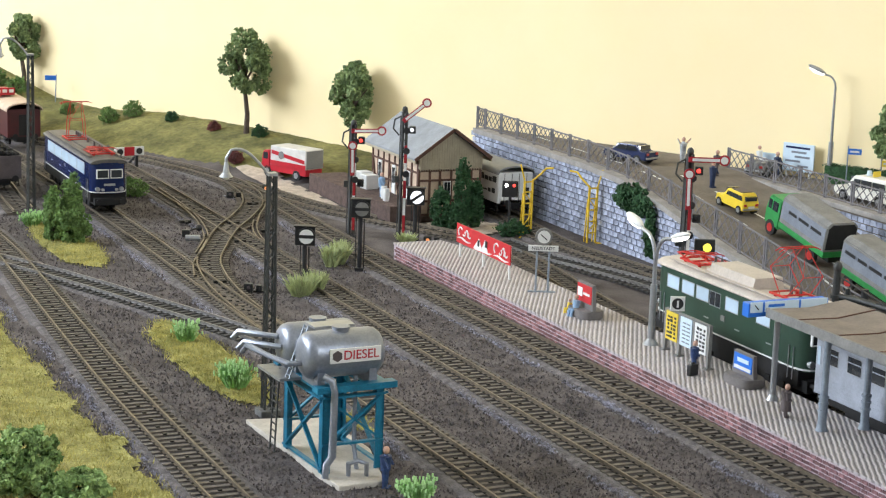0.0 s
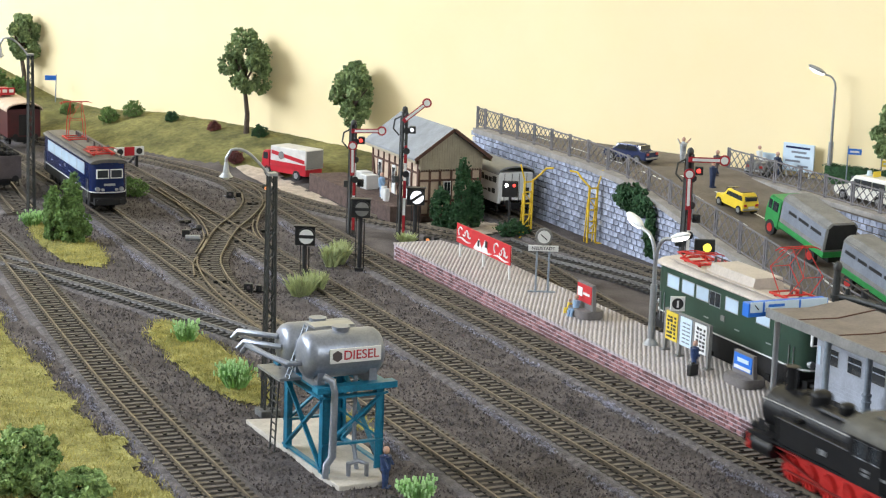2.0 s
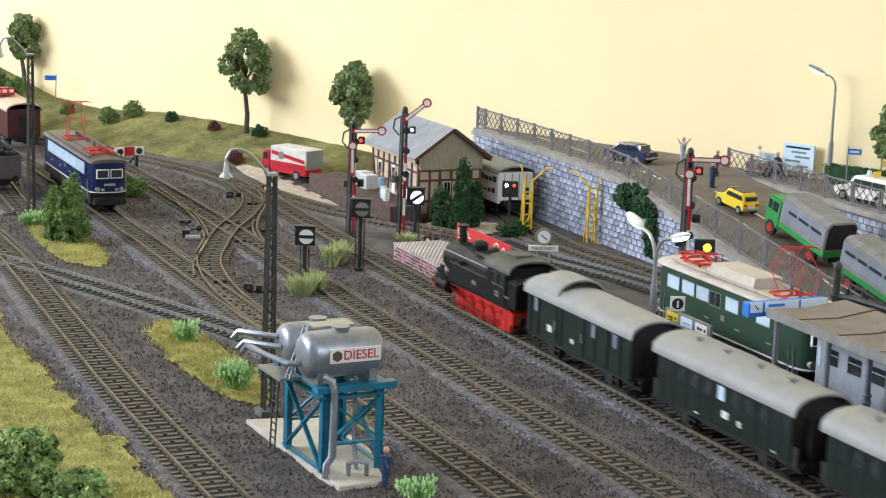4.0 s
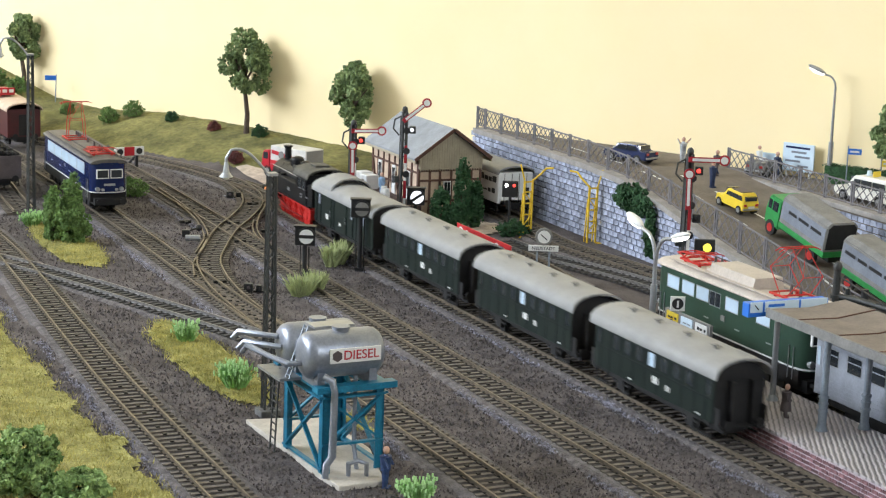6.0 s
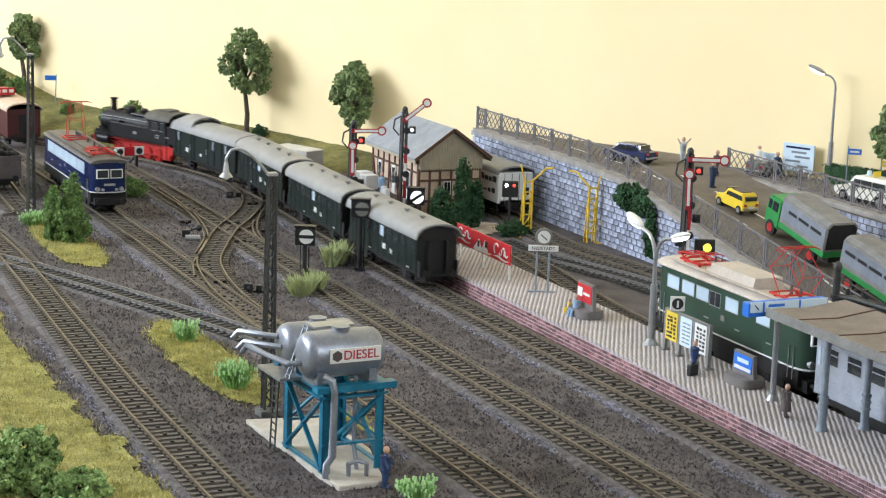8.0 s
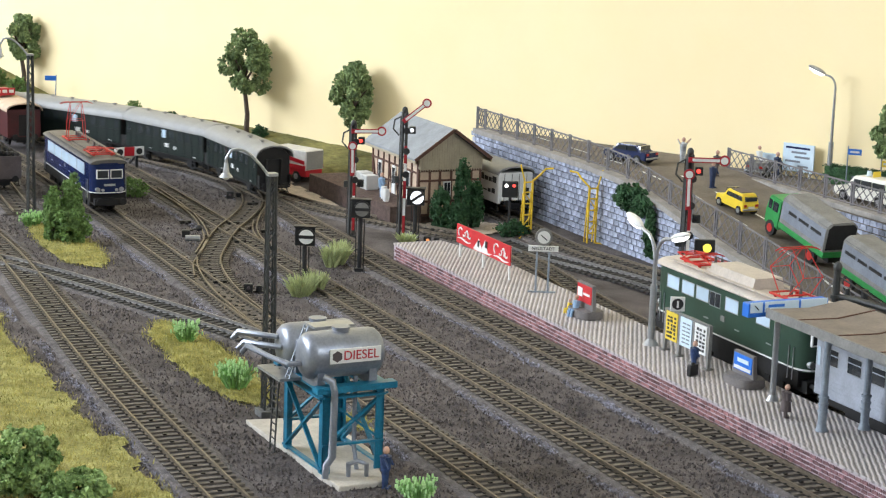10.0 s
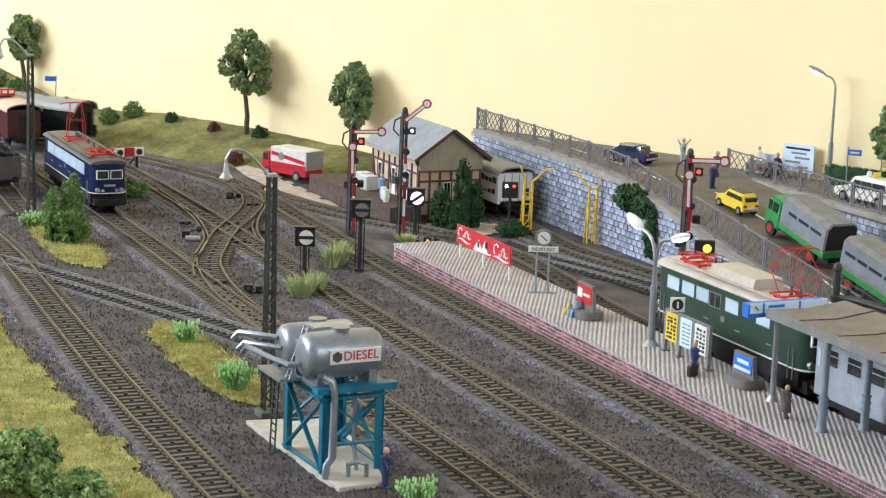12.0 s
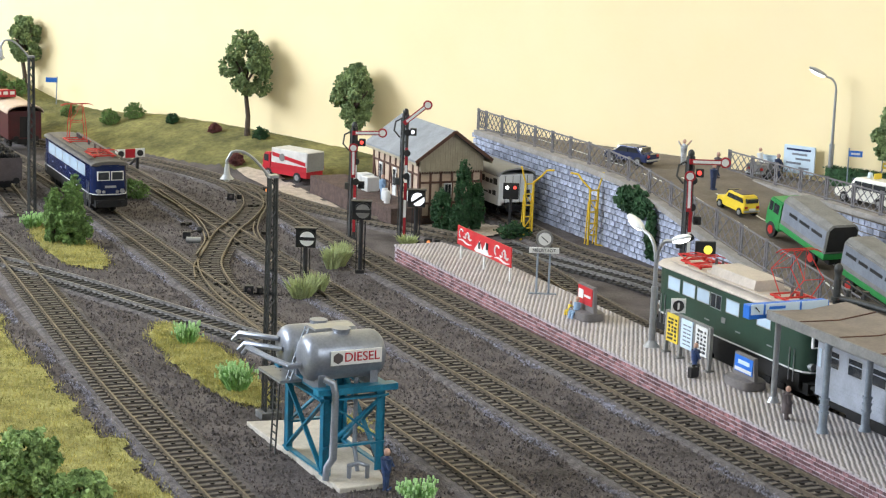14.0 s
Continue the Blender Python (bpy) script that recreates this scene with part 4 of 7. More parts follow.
        part("emblem", box(B(), a, b, -0.05, 0.35, 2.75, 3.05), "tarp", car)
        part("number_plate", box(B(), -0.45, 0.45, min(s * h, s * (h + 0.03)), max(s * h, s * (h + 0.03)), 2.5, 2.7), "chrome", car)
        pts = [(s * 1.2, -h + 1.4, 4.95), (s * 1.2, h - 1.4, 4.95)]
        part("roof_walkway", bar(B(), pts[0], pts[1], 0.3, 0.06), roofmat, car)
    return car


M["darkroof"] = mat("loco_roof_dark", (0.11, 0.1, 0.09), 0.6, scale=100, var=0.2)
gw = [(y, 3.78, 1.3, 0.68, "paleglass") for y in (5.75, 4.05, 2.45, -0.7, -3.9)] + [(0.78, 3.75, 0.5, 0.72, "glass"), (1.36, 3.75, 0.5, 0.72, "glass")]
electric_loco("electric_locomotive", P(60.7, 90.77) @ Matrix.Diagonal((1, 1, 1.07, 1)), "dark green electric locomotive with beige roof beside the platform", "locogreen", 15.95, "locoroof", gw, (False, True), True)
# pale panes carry the painted sky reflection along the upper side band
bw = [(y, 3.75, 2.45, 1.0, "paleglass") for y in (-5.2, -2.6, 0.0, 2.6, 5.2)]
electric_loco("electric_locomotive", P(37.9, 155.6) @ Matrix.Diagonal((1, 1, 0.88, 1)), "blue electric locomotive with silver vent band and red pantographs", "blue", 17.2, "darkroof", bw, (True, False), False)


def silver_coach():
    car = thing("silver_coach", P(60.7, 67.25), "silver-grey passenger coach with dark windows at the platform", "railway coach")
    bm = B()
    box(bm, -1.5, 1.5, -14.5, 14.5, 1.2, 4.3, 0.08)
    part("body", bm, "silver", car)
    part("roof", arc_roof(B(), 1.55, 4.25, 0.75, -14.4, 14.4), "roof", car, smooth=True)
    bm = B()
    box(bm, -1.35, 1.35, -14.3, 14.3, 0.85, 1.2)
    for y in (-10, 10):
        box(bm, -1.2, 1.2, y - 2, y + 2, 0.35, 0.9)
    part("underframe", bm, "underframe", car)
    for y in (-11.3, -8.7, 8.7, 11.3):
        wheelset(car, y, 0.55)
    buffers(car, 14.85, 1)
    for s in (-1, 1):
        y = 13.1
        while y > -13.5:
            fr = window(car, s, 1.5, y, 3.45, 1.15, 0.85, frame="chrome")
            bm = B()
            a, b = sorted((s * 1.45, s * 1.525))
            box(bm, a, b, y - 0.57, y + 0.57, 3.55, 3.61)
            part("sash_bar", bm, "silver", fr)
            y -= 2.0
        window(car, s, 1.5, 14.2, 3.3, 0.24, 1.0, frame="silver", pane="paleglass")
        bm = B()
        a, b = sorted((s * 1.49, s * 1.52))
        for k in range(4):
            box(bm, a, b, -14.4, 14.4, 1.5 + k * 0.22, 1.53 + k * 0.22)
        part("ribs", bm, "silver", car)
    bm = B()
    box(bm, -0.7, 0.7, 14.5, 14.7, 1.2, 3.7, 0.1)
    part("gangway", bm, "black", car)
    return car


silver_coach()


def open_wagon_and_vans():
    car = thing("white_van", P(69.45, 144.6), "white refrigerator van with dark lettering bars by the goods shed", "railway wagon")
    bm = B()
    box(bm, -1.55, 1.55, -6, 6, 1.05, 3.6, 0.04)
    part("body", bm, "white", car)
    part("roof", arc_roof(B(), 1.65, 3.55, 0.6, -6.2, 6.2), "roof", car, smooth=True)
    underframe(car, 6.0, (-3.2, 3.2))
    for s in (-1, 1):
        bm = B()
        a, b = sorted((s * 1.55, s * 1.57))
        bm.free()
        for y0, y1, z0, z1 in ((-5.6, -4.9, 2.7, 3.2), (-4.75, -4.2, 2.7, 3.05), (-4.05, -3.4, 2.7, 3.05), (-3.25, -2.6, 2.7, 3.2),
                               (-5.4, -4.8, 1.8, 2.2), (-4.6, -4.1, 1.8, 2.1), (-3.9, -3.2, 1.85, 1.97), (-2.9, -2.2, 1.8, 1.95)):
            part("lettering_bar", box(B(), a, b, y0, y1, z0, z1), "black", car)
        bm = B()
        a, b = sorted((s * 1.55, s * 1.6))
        box(bm, a, b, -1.2, 1.2, 1.15, 3.4)
        part("door", bm, "white", car)
        for x in (-1.0, -0.33, 0.33, 1.0):
            bm = B()
            box(bm, x - 0.02, x + 0.02, -6.03, -6.0, 1.1, 3.5)
            part("board_joint", bm, "tarp", car)
    bm = B()
    box(bm, 0.9, 1.25, -6.05, -6.0, 1.7, 2.3)
    part("number_plate", bm, "black", car)

    car = thing("red_van", P(38.4, 188.6, 0, 2), "red guard's van, coloured dark as in shade, with a cream roof", "railway wagon")
    bm = B()
    box(bm, -1.6, 1.6, -6.5, 6.5, 1.0, 3.7, 0.05)
    part("body", bm, "carred_shaded", car)
    part("roof", arc_roof(B(), 1.75, 3.65, 0.7, -6.8, 6.8), "cream", car, smooth=True)
    bm = B()
    box(bm, -1.7, 0.3, -1.8, -1.6, 4.5, 5.2)
    box(bm, -1.7, 0.3, -1.6, 1.6, 4.5, 4.9)
    part("roof_board", bm, "carred", car)
    for x in (-1.35, -0.7, -0.05):
        bm = B()
        box(bm, x - 0.22, x + 0.22, -1.85, -1.8, 4.75, 5.05)
        part("pane", bm, "white", car)
    window(car, 1, 1.6, -4.0, 3.0, 0.8, 0.8)
    bm = B()
    box(bm, -0.5, 0.5, -6.55, -6.5, 1.2, 3.2)
    box(bm, -0.2, 0.2, -6.58, -6.5, 2.6, 3.0)
    part("end_door", bm, "underframe", car)
    underframe(car, 6.5, (-3.6, 3.6))

    car = thing("coal_wagon", P(31.7, 165.0, 0, 1), "grey-brown open wagon loaded with dark coal", "railway wagon")
    bm = B()
    for x in (-1.55, 1.45):
        box(bm, x, x + 0.1, -6.5, 6.5, 1.1, 3.0)
    box(bm, -1.55, 1.55, -6.6, -6.5, 1.1, 3.0)
    box(bm, -1.55, 1.55, 6.5, 6.6, 1.1, 3.0)
    box(bm, -1.5, 1.5, -6.5, 6.5, 1.0, 1.2)
    for x in (-1.6, 1.55):
        for k in range(-6, 7, 2):
            box(bm, x, x + 0.06, k - 0.1, k + 0.1, 1.1, 3.05)
    part("body", bm, "browncloth", car)
    bm = B()
    for k in range(420):
        x, y = random.uniform(-1.4, 1.4), random.uniform(-6.4, 6.4)
        ball(bm, (x, y, 2.9 + 0.75 * (1 - abs(x) / 1.5) * (0.6 + 0.4 * math.sin(y * 1.5))), random.uniform(0.14, 0.3), 5)
    tagged(part("coal", bm, "underframe", car), kind="stuff")
    underframe(car, 6.5, (-3.6, 3.6))


# red darkened to include the shade the van stands in
M["carred_shaded"] = mat("van_red_shaded", (0.06, 0.005, 0.006), 0.5, scale=120, var=0.2)
open_wagon_and_vans()

bs = thing("buffer_stop", P(45.5, 169.8, 0, 10), "red and white buffer stop board with black discs", "buffer stop")
bm = B()
for s in (-1, 1):
    box(bm, s * 0.82 - 0.12, s * 0.82 + 0.12, -0.1, 0.1, -0.2, 1.1)
    bar(bm, (s * 0.82, 0, 1.0), (s * 0.82, 1.8, -0.2), 0.15, 0.15)
part("frame", bm, "black", bs)
for k, (x0, x1) in enumerate(((-1.45, -0.5), (-0.5, 0.5), (0.5, 1.45))):
    bm = B()
    box(bm, x0, x1, -0.25, -0.1, 0.95, 1.75)
    part("board", bm, "carred" if k == 1 else "white", bs)
for s in (-0.95, 0.95):
    bm = B()
    rod(bm, (s, -0.25, 1.35), (s, -0.4, 1.35), 0.28, seg=14)
    part("buffer", bm, "black", bs)

# ---- diesel filling station ----


def diesel_station():
    st = thing("diesel_tank_station", P(30.9, 80.6, 0, 3), "two silver diesel tanks on a teal steel trestle", "fuel station")
    bm = B()
    prism(bm, [(0.05, -1.9), (2.4, -1.9), (3.9, 3.0), (4.0, 8.8), (0.0, 9.7), (0.0, 5.6)], -0.55, -0.2, "z")
    bmesh.ops.bevel(bm, geom=[e for e in bm.edges], offset=0.04, segments=1, affect="EDGES")
    part("base_slab", bm, "concrete", st, "pale concrete base slab")
    W_, D_, H_ = 3.15, 4.7, 3.85
    legs = [(0, 0), (W_, 0), (0, D_), (W_, D_)]
    for x, y in legs:
        bm = B()
        sx, sy = (1 if x == 0 else -1), (1 if y == 0 else -1)
        box(bm, min(x, x + sx * 0.42), max(x, x + sx * 0.42), min(y, y + sy * 0.1), max(y, y + sy * 0.1), -0.2, H_)
        box(bm, min(x, x + sx * 0.1), max(x, x + sx * 0.1), min(y, y + sy * 0.42), max(y, y + sy * 0.42), -0.2, H_)
        part("leg", bm, "teal", st)
    def brace(a, b, w=0.22):
        bm = B()
        bar(bm, a, b, w, 0.1)
        part("brace", bm, "teal", st)
    for x in (0.05, W_ - 0.05):
        brace((x, 0.2, 0.0), (x, D_ - 0.2, H_ - 0.5))
        brace((x, D_ - 0.2, 0.0), (x, 0.2, H_ - 0.5))
        brace((x, 0, H_ - 0.35), (x, D_, H_ - 0.35), 0.5)
        brace((x, 0, 0.0), (x, D_, 0.0), 0.25)
    for y in (0.05, D_ - 0.05):
        brace((0.3, y, 1.3), (W_ - 0.2, y, H_ - 0.5))
        brace((W_ - 0.2, y, 1.3), (0.3, y, H_ - 0.5))
        brace((0, y, 1.2), (W_, y, 1.2), 0.25)
        brace((0, y, H_ - 0.35), (W_, y, H_ - 0.35), 0.4)
    for q_ in ((-0.45, W_ + 0.5, -0.35, 0.25, H_ - 0.05, H_ + 0.25), (-0.45, W_ + 0.5, D_ - 0.25, D_ + 0.35, H_ - 0.05, H_ + 0.25),
               (-0.2, 0.35, -0.2, D_ + 0.2, H_ - 0.05, H_ + 0.18), (W_ - 0.35, W_ + 0.2, -0.2, D_ + 0.2, H_ - 0.05, H_ + 0.18)):
        part("deck_beam", box(B(), *q_), "teal", st)
    bm = B()
    box(bm, -1.3, -0.1, 2.2, 5.0, H_ + 0.0, H_ + 0.14)
    part("walkway", bm, "steel", st)
    for y, x0, x1 in ((1.05, -0.75, 3.3), (3.75, -0.7, 3.25)):
        bm = B()
        z, r = (5.35 if y < 2 else 5.15), 1.12
        prof = [(0.0, 0.0), (0.02, r * 0.55), (0.12, r * 0.8), (0.3, r * 0.95), (0.5, r)]
        prof = prof + [((x1 - x0) - a, b) for a, b in prof[::-1]]
        rings = []
        for a, b in prof:
            if b == 0:
                rings.append([bm.verts.new((x0 + a, y, z))])
            else:
                rings.append([bm.verts.new((x0 + a, y + b * math.cos(math.tau * k / 32), z + b * math.sin(math.tau * k / 32))) for k in range(32)])
        for ra, rb in zip(rings, rings[1:]):
            for k in range(32):
                if len(ra) == 1:
                    bm.faces.new((ra[0], rb[k], rb[(k + 1) % 32]))
                elif len(rb) == 1:
                    bm.faces.new((ra[k], rb[0], ra[(k + 1) % 32]))
                else:
                    bm.faces.new((ra[k], rb[k], rb[(k + 1) % 32], ra[(k + 1) % 32]))
        bmesh.ops.recalc_face_normals(bm, faces=bm.faces)
        tk = part("tank", bm, "tank", st, "silver horizontal cylinder tank", smooth=True)
        bm = B()
        xm = (x0 + x1) / 2
        rod(bm, (xm, y, z + r - 0.1), (xm, y, z + r + 0.08), 0.4, seg=18)
        rod(bm, (xm, y, z + r + 0.08), (xm, y, z + r + 0.17), 0.44, seg=18)
        part("manhole", bm, "tank", tk, smooth=True)
        for xx in (x0 + 0.7, x1 - 0.7):
            bm = B()
            box(bm, xx - 0.2, xx + 0.2, y - 0.9, y + 0.9, H_ + 0.1, z - 0.6)
            part("saddle", bm, "tank", tk)
    sign = B()
    box(sign, 0.25, 2.85, -0.14, -0.06, 5.15, 5.85, 0.02)
    sg = part("sign_board", sign, "white", st, "white sign reading DIESEL in red")
    writing("sign_text", "DIESEL", 0.62, P(1.82, -0.15, 5.5, 0, 90), "carred", sg)
    bm = B()
    rod(bm, (0.6, -0.15, 5.5), (0.6, -0.17, 5.5), 0.27, seg=6)
    part("sign_emblem", bm, "browncloth", sg)
    bm = B()
    pipe(bm, [(-0.1, -0.2, 4.6), (0.25, -0.45, 4.4), (0.35, -0.5, 3.9), (0.3, -0.5, 0.8), (0.0, -0.5, 0.4), (-0.05, -0.5, -0.2)], 0.17, 10)
    part("down_pipe", bm, "tank", st, smooth=True)
    bm = B()
    pipe(bm, [(1.9, 0.6, 4.3), (1.9, 0.6, 0.9), (1.9, 0.4, 0.4), (1.9, 0.2, -0.2)], 0.11)
    part("drain_pipe", bm, "tank", st, smooth=True)
    bm = B()
    pipe(bm, [(1.1, -0.6, -0.2), (1.1, -0.6, 0.4), (1.5, -0.8, 0.55), (1.9, -0.9, 0.4), (1.9, -0.9, -0.2)], 0.11)
    part("ground_pipe", bm, "tank", st, smooth=True)
    for k, (y, z) in enumerate(((1.0, 5.0), (3.4, 5.2), (3.9, 5.6))):
        bm = B()
        pts = [(-0.7, y, z), (-1.3, y + 0.1, z), (-1.7, 2.6, 5.05), (-2.0, 4.6, 5.1), (-2.1, 5.0, 4.7)]
        if k:
            pts = [(-0.7, y, z), (-1.9 - 0.1 * k, y + 1.6, z), (-2.1 - 0.1 * k, y + 1.9, z - 0.4)]
        pipe(bm, pts, 0.13, 8)
        part("filling_arm", bm, "tank", st, smooth=True)
    bm = B()
    for s in (0, 0.6):
        bar(bm, (-0.75, 4.0 + s, -0.2), (-0.55, 4.0 + s, 4.0), 0.09, 0.06)
    for k in range(11):
        bar(bm, (-0.73 + k * 0.018, 4.0, 0.1 + k * 0.36), (-0.73 + k * 0.018, 4.6, 0.1 + k * 0.36), 0.06, 0.06)
    part("ladder", bm, "mast", st)
    bm = B()
    for s in (0, 0.42):
        bar(bm, (-0.9, 2.0 + s, 4.0), (0.2, 2.4 + s, 6.4), 0.06, 0.06)
    for k in range(8):
        f = (k + 0.5) / 8
        bar(bm, (-0.9 + 1.1 * f, 2.0 + 0.4 * f, 4.0 + 2.4 * f), (-0.9 + 1.1 * f, 2.42 + 0.4 * f, 4.0 + 2.4 * f), 0.05, 0.05)
    part("tank_ladder", bm, "pillar", st)
    bm = B()
    box(bm, 0.3, 2.4, 1.9, 2.9, 6.35, 6.45)
    part("catwalk", bm, "steel", st)


diesel_station()

# ---- masts, lamps, signals ----


def lattice_mast(at, height, group):
    ms = thing("lattice_mast", at, "tall dark lattice mast with a curved arm and bell lamp", "lamp mast", group)
    bm = B()
    b0, b1 = 0.25, 0.17
    for sx in (-1, 1):
        for sy in (-1, 1):
            bar(bm, (sx * b0, sy * b0, 0), (sx * b1, sy * b1, height), 0.11, 0.11)
    n_ = 22
    for k in range(n_):
        za, zb = height * k / n_, height * (k + 1) / n_
        ra, rb = b0 + (b1 - b0) * k / n_, b0 + (b1 - b0) * (k + 1) / n_
        s = 1 if k % 2 else -1
        bar(bm, (s * ra, -ra, za), (-s * rb, -rb, zb), 0.06, 0.05)
        bar(bm, (s * ra, ra, za), (-s * rb, rb, zb), 0.06, 0.05)
        bar(bm, (-ra, s * ra, za), (-rb, -s * rb, zb), 0.06, 0.05)
        bar(bm, (ra, s * ra, za), (rb, -s * rb, zb), 0.06, 0.05)
    part("lattice", bm, "mast", ms)
    bm = B()
    box(bm, -0.25, 0.25, -0.25, 0.25, height - 0.05, height + 0.1)
    part("cap", bm, "steel", ms)
    bm = B()
    box(bm, -0.55, 0.55, -0.55, 0.55, -0.3, 0.35, 0.05)
    part("footing", bm, "concrete_dark", ms)
    # the arm swings out to the side
    d = Vector((-0.91, 0.41))
    pts = []
    for k in range(9):
        a = math.pi * 0.62 * k / 8
        pts.append((d.x * (0.2 + 1.9 * k / 8), d.y * (0.2 + 1.9 * k / 8), height - 0.0 + 1.25 * math.sin(math.pi * 0.6 * k / 8)))
    e = Vector((d.x * 2.35, d.y * 2.35))
    pts += [(e.x, e.y, height + 0.75), (e.x, e.y, height + 0.35)]
    bm = pipe(B(), pts, 0.075, 8)
    part("arm", bm, "steel", ms, smooth=True)
    bm = B()
    rod(bm, (e.x, e.y, height + 0.02), (e.x, e.y, height + 0.55), 0.17, 0.1, seg=14)
    rod(bm, (e.x, e.y, height - 0.2), (e.x, e.y, height + 0.02), 0.36, 0.18, seg=18)
    part("bell_shade", bm, "chrome", ms, "pale metal bell shade", smooth=True)
    bm = B()
    ball(bm, (e.x, e.y, height - 0.2), 0.17, 10)
    part("bulb", bm, "white", ms)
    return ms


M["concrete_dark"] = mat("footing_concrete", (0.12, 0.12, 0.115), 0.85, scale=120, var=0.2)
mm = lattice_mast(P(32.0, 91.5, -0.45, 0), 12.7, "lattice masts")
copy_thing(mm, P(32.4, 150.3, -0.45, 0))


def disc_signal(at, h, lit, label):
    sg = thing("disc_signal", at, label, "railway signal", "disc signals")
    bm = B()
    rod(bm, (0, 0, 0), (0, 0, h - 0.7), 0.16, seg=10)
    rod(bm, (-0.3, 0.1, 0), (-0.3, 0.1, h), 0.04, seg=6)
    rod(bm, (0.28, 0.1, 0), (0.28, 0.1, h - 0.9), 0.05, seg=6)
    box(bm, -0.3, 0.3, -0.3, 0.3, -0.2, 0.25)
    part("post", bm, "black", sg)
    bm = B()
    box(bm, -0.68, 0.68, -0.18, 0.3, h - 0.8, h + 0.55, 0.04)
    box(bm, -0.74, 0.74, -0.4, 0.3, h + 0.5, h + 0.58)
    bx = part("box", bm, "black", sg)
    bm = B()
    rod(bm, (0.1, -0.18, h - 0.15), (0.1, -0.36, h - 0.15), 0.6, seg=24)
    part("rim", bm, "black", bx)
    bm = B()
    rod(bm, (0.1, -0.36, h - 0.15), (0.1, -0.39, h - 0.15), 0.5, seg=24)
    dk = part("disc", bm, lit, sg, "round white signal disc")
    bm = B()
    a = radians(35) if lit == "lampsoft" else 0.0
    c, s = math.cos(a), math.sin(a)
    bar(bm, (0.1 - 0.5 * c, -0.4, h - 0.15 - 0.5 * s), (0.1 + 0.5 * c, -0.4, h - 0.15 + 0.5 * s), 0.05, 0.22)
    part("bar", bm, "black", dk)
    return sg


disc_signal(P(44.4, 120.0, -0.45, -24), 3.65, "white", "black ground disc signal with a white disc and bar")
disc_signal(P(49.9, 123.7, -0.45, -24), 4.65, "tarp", "black ground disc signal with an unlit grey disc")
disc_signal(P(57.9, 132.4, -0.45, -24), 3.7, "lampsoft", "black ground disc signal with a lit white disc")


def semaphore(at, height, arms, label):
    sg = thing("semaphore_signal", at, label, "railway signal", "semaphore signals")
    bm = B()
    for x in (-0.17, 0.17):
        for y in (-0.17, 0.17):
            bar(bm, (x, y, -0.2), (x * 0.8, y * 0.8, height), 0.17, 0.17)
    for k in range(16):
        za, zb = height * k / 16, height * (k + 1) / 16
        s = 1 if k % 2 else -1
        bar(bm, (s * 0.17, -0.17, za), (-s * 0.17, -0.17, zb), 0.05, 0.05)
        bar(bm, (-0.17, s * 0.17, za), (-0.17, -s * 0.17, zb), 0.05, 0.05)
    rod(bm, (-0.38, 0, 0.3), (-0.3, 0, height - 0.4), 0.04, seg=6)
    box(bm, -0.35, 0.35, -0.35, 0.35, -0.3, 0.2)
    part("mast", bm, "mast", sg)
    bm = B()
    ball(bm, (0, 0, height + 0.15), 0.22, 12, sz=1.3)
    part("finial", bm, "mast", sg)
    z = 0.6
    k = 0
    while z < height * 0.62:
        bm = B()
        box(bm, 0.04, 0.25, -0.3, -0.22, z, z + 1.35)
        part("mast_board", bm, "signalred" if k % 2 == 0 else "white", sg)
        z += 1.35
        k += 1
    bm = B()
    pipe(bm, [(-0.2, 0, height - 0.3), (-0.75, 0, height - 0.6), (-0.85, 0, height - 1.3), (-0.4, 0, height - 1.8)], 0.06)
    part("lamp_bracket", bm, "mast", sg)
    part("winch_box", box(B(), -0.65, -0.3, -0.2, 0.2, height * 0.45, height * 0.45 + 0.5, 0.03), "mast", sg)
    for zz in (0.52, 0.7, 0.86):
        part("pulley", rod(B(), (0.2, -0.34, height * zz), (0.2, -0.2, height * zz), 0.26, seg=14), "black", sg)
    for za, ang, lamp in arms:
        c, s = math.cos(radians(ang)), math.sin(radians(ang))
        bm = B()
        bar(bm, (-0.15 * c, -0.36, za - 0.15 * s), (1.95 * c, -0.36, za + 1.95 * s), 0.05, 0.34)
        rod(bm, (2.15 * c, -0.33, za + 2.15 * s), (2.15 * c, -0.39, za + 2.15 * s), 0.36, seg=20)
        arm = part("arm", bm, "signalred", sg, "red-edged white signal arm")
        bm = B()
        bar(bm, (0.1 * c, -0.4, za + 0.1 * s), (1.85 * c, -0.4, za + 1.85 * s), 0.04, 0.18)
        rod(bm, (2.15 * c, -0.4, za + 2.15 * s), (2.15 * c, -0.42, za + 2.15 * s), 0.24, seg=20)
        part("arm_face", bm, "white", arm)
        bm = B()
        lx, lz = 0.62, za - 0.75
        box(bm, lx - 0.25, lx + 0.25, -0.2, 0.2, lz - 0.28, lz + 0.28, 0.05)
        lb = part("lamp_housing", bm, "black", sg)
        bm = B()
        ball(bm, (lx - 0.05, -0.2, lz), 0.15, 12, sy=0.5)
        part("lens", bm, lamp, lb)
    return sg


semaphore(P(53.9, 135.5, -0.45, -24), 8.7, ((8.3, 2, "lampred"), (5.0, 91, "underframe")), "red-white semaphore signal with its upper arm level")
semaphore(P(57.3, 133.6, -0.45, -24), 9.9, ((9.3, 40, "lampsoft"),), "red-white semaphore signal with its arm raised")
semaphore(P(64.6, 104.2, -0.45, -24), 10.9, ((10.6, 0, "lampred"), (7.5, 91, "underframe")), "semaphore signal with level arm behind the green locomotive")


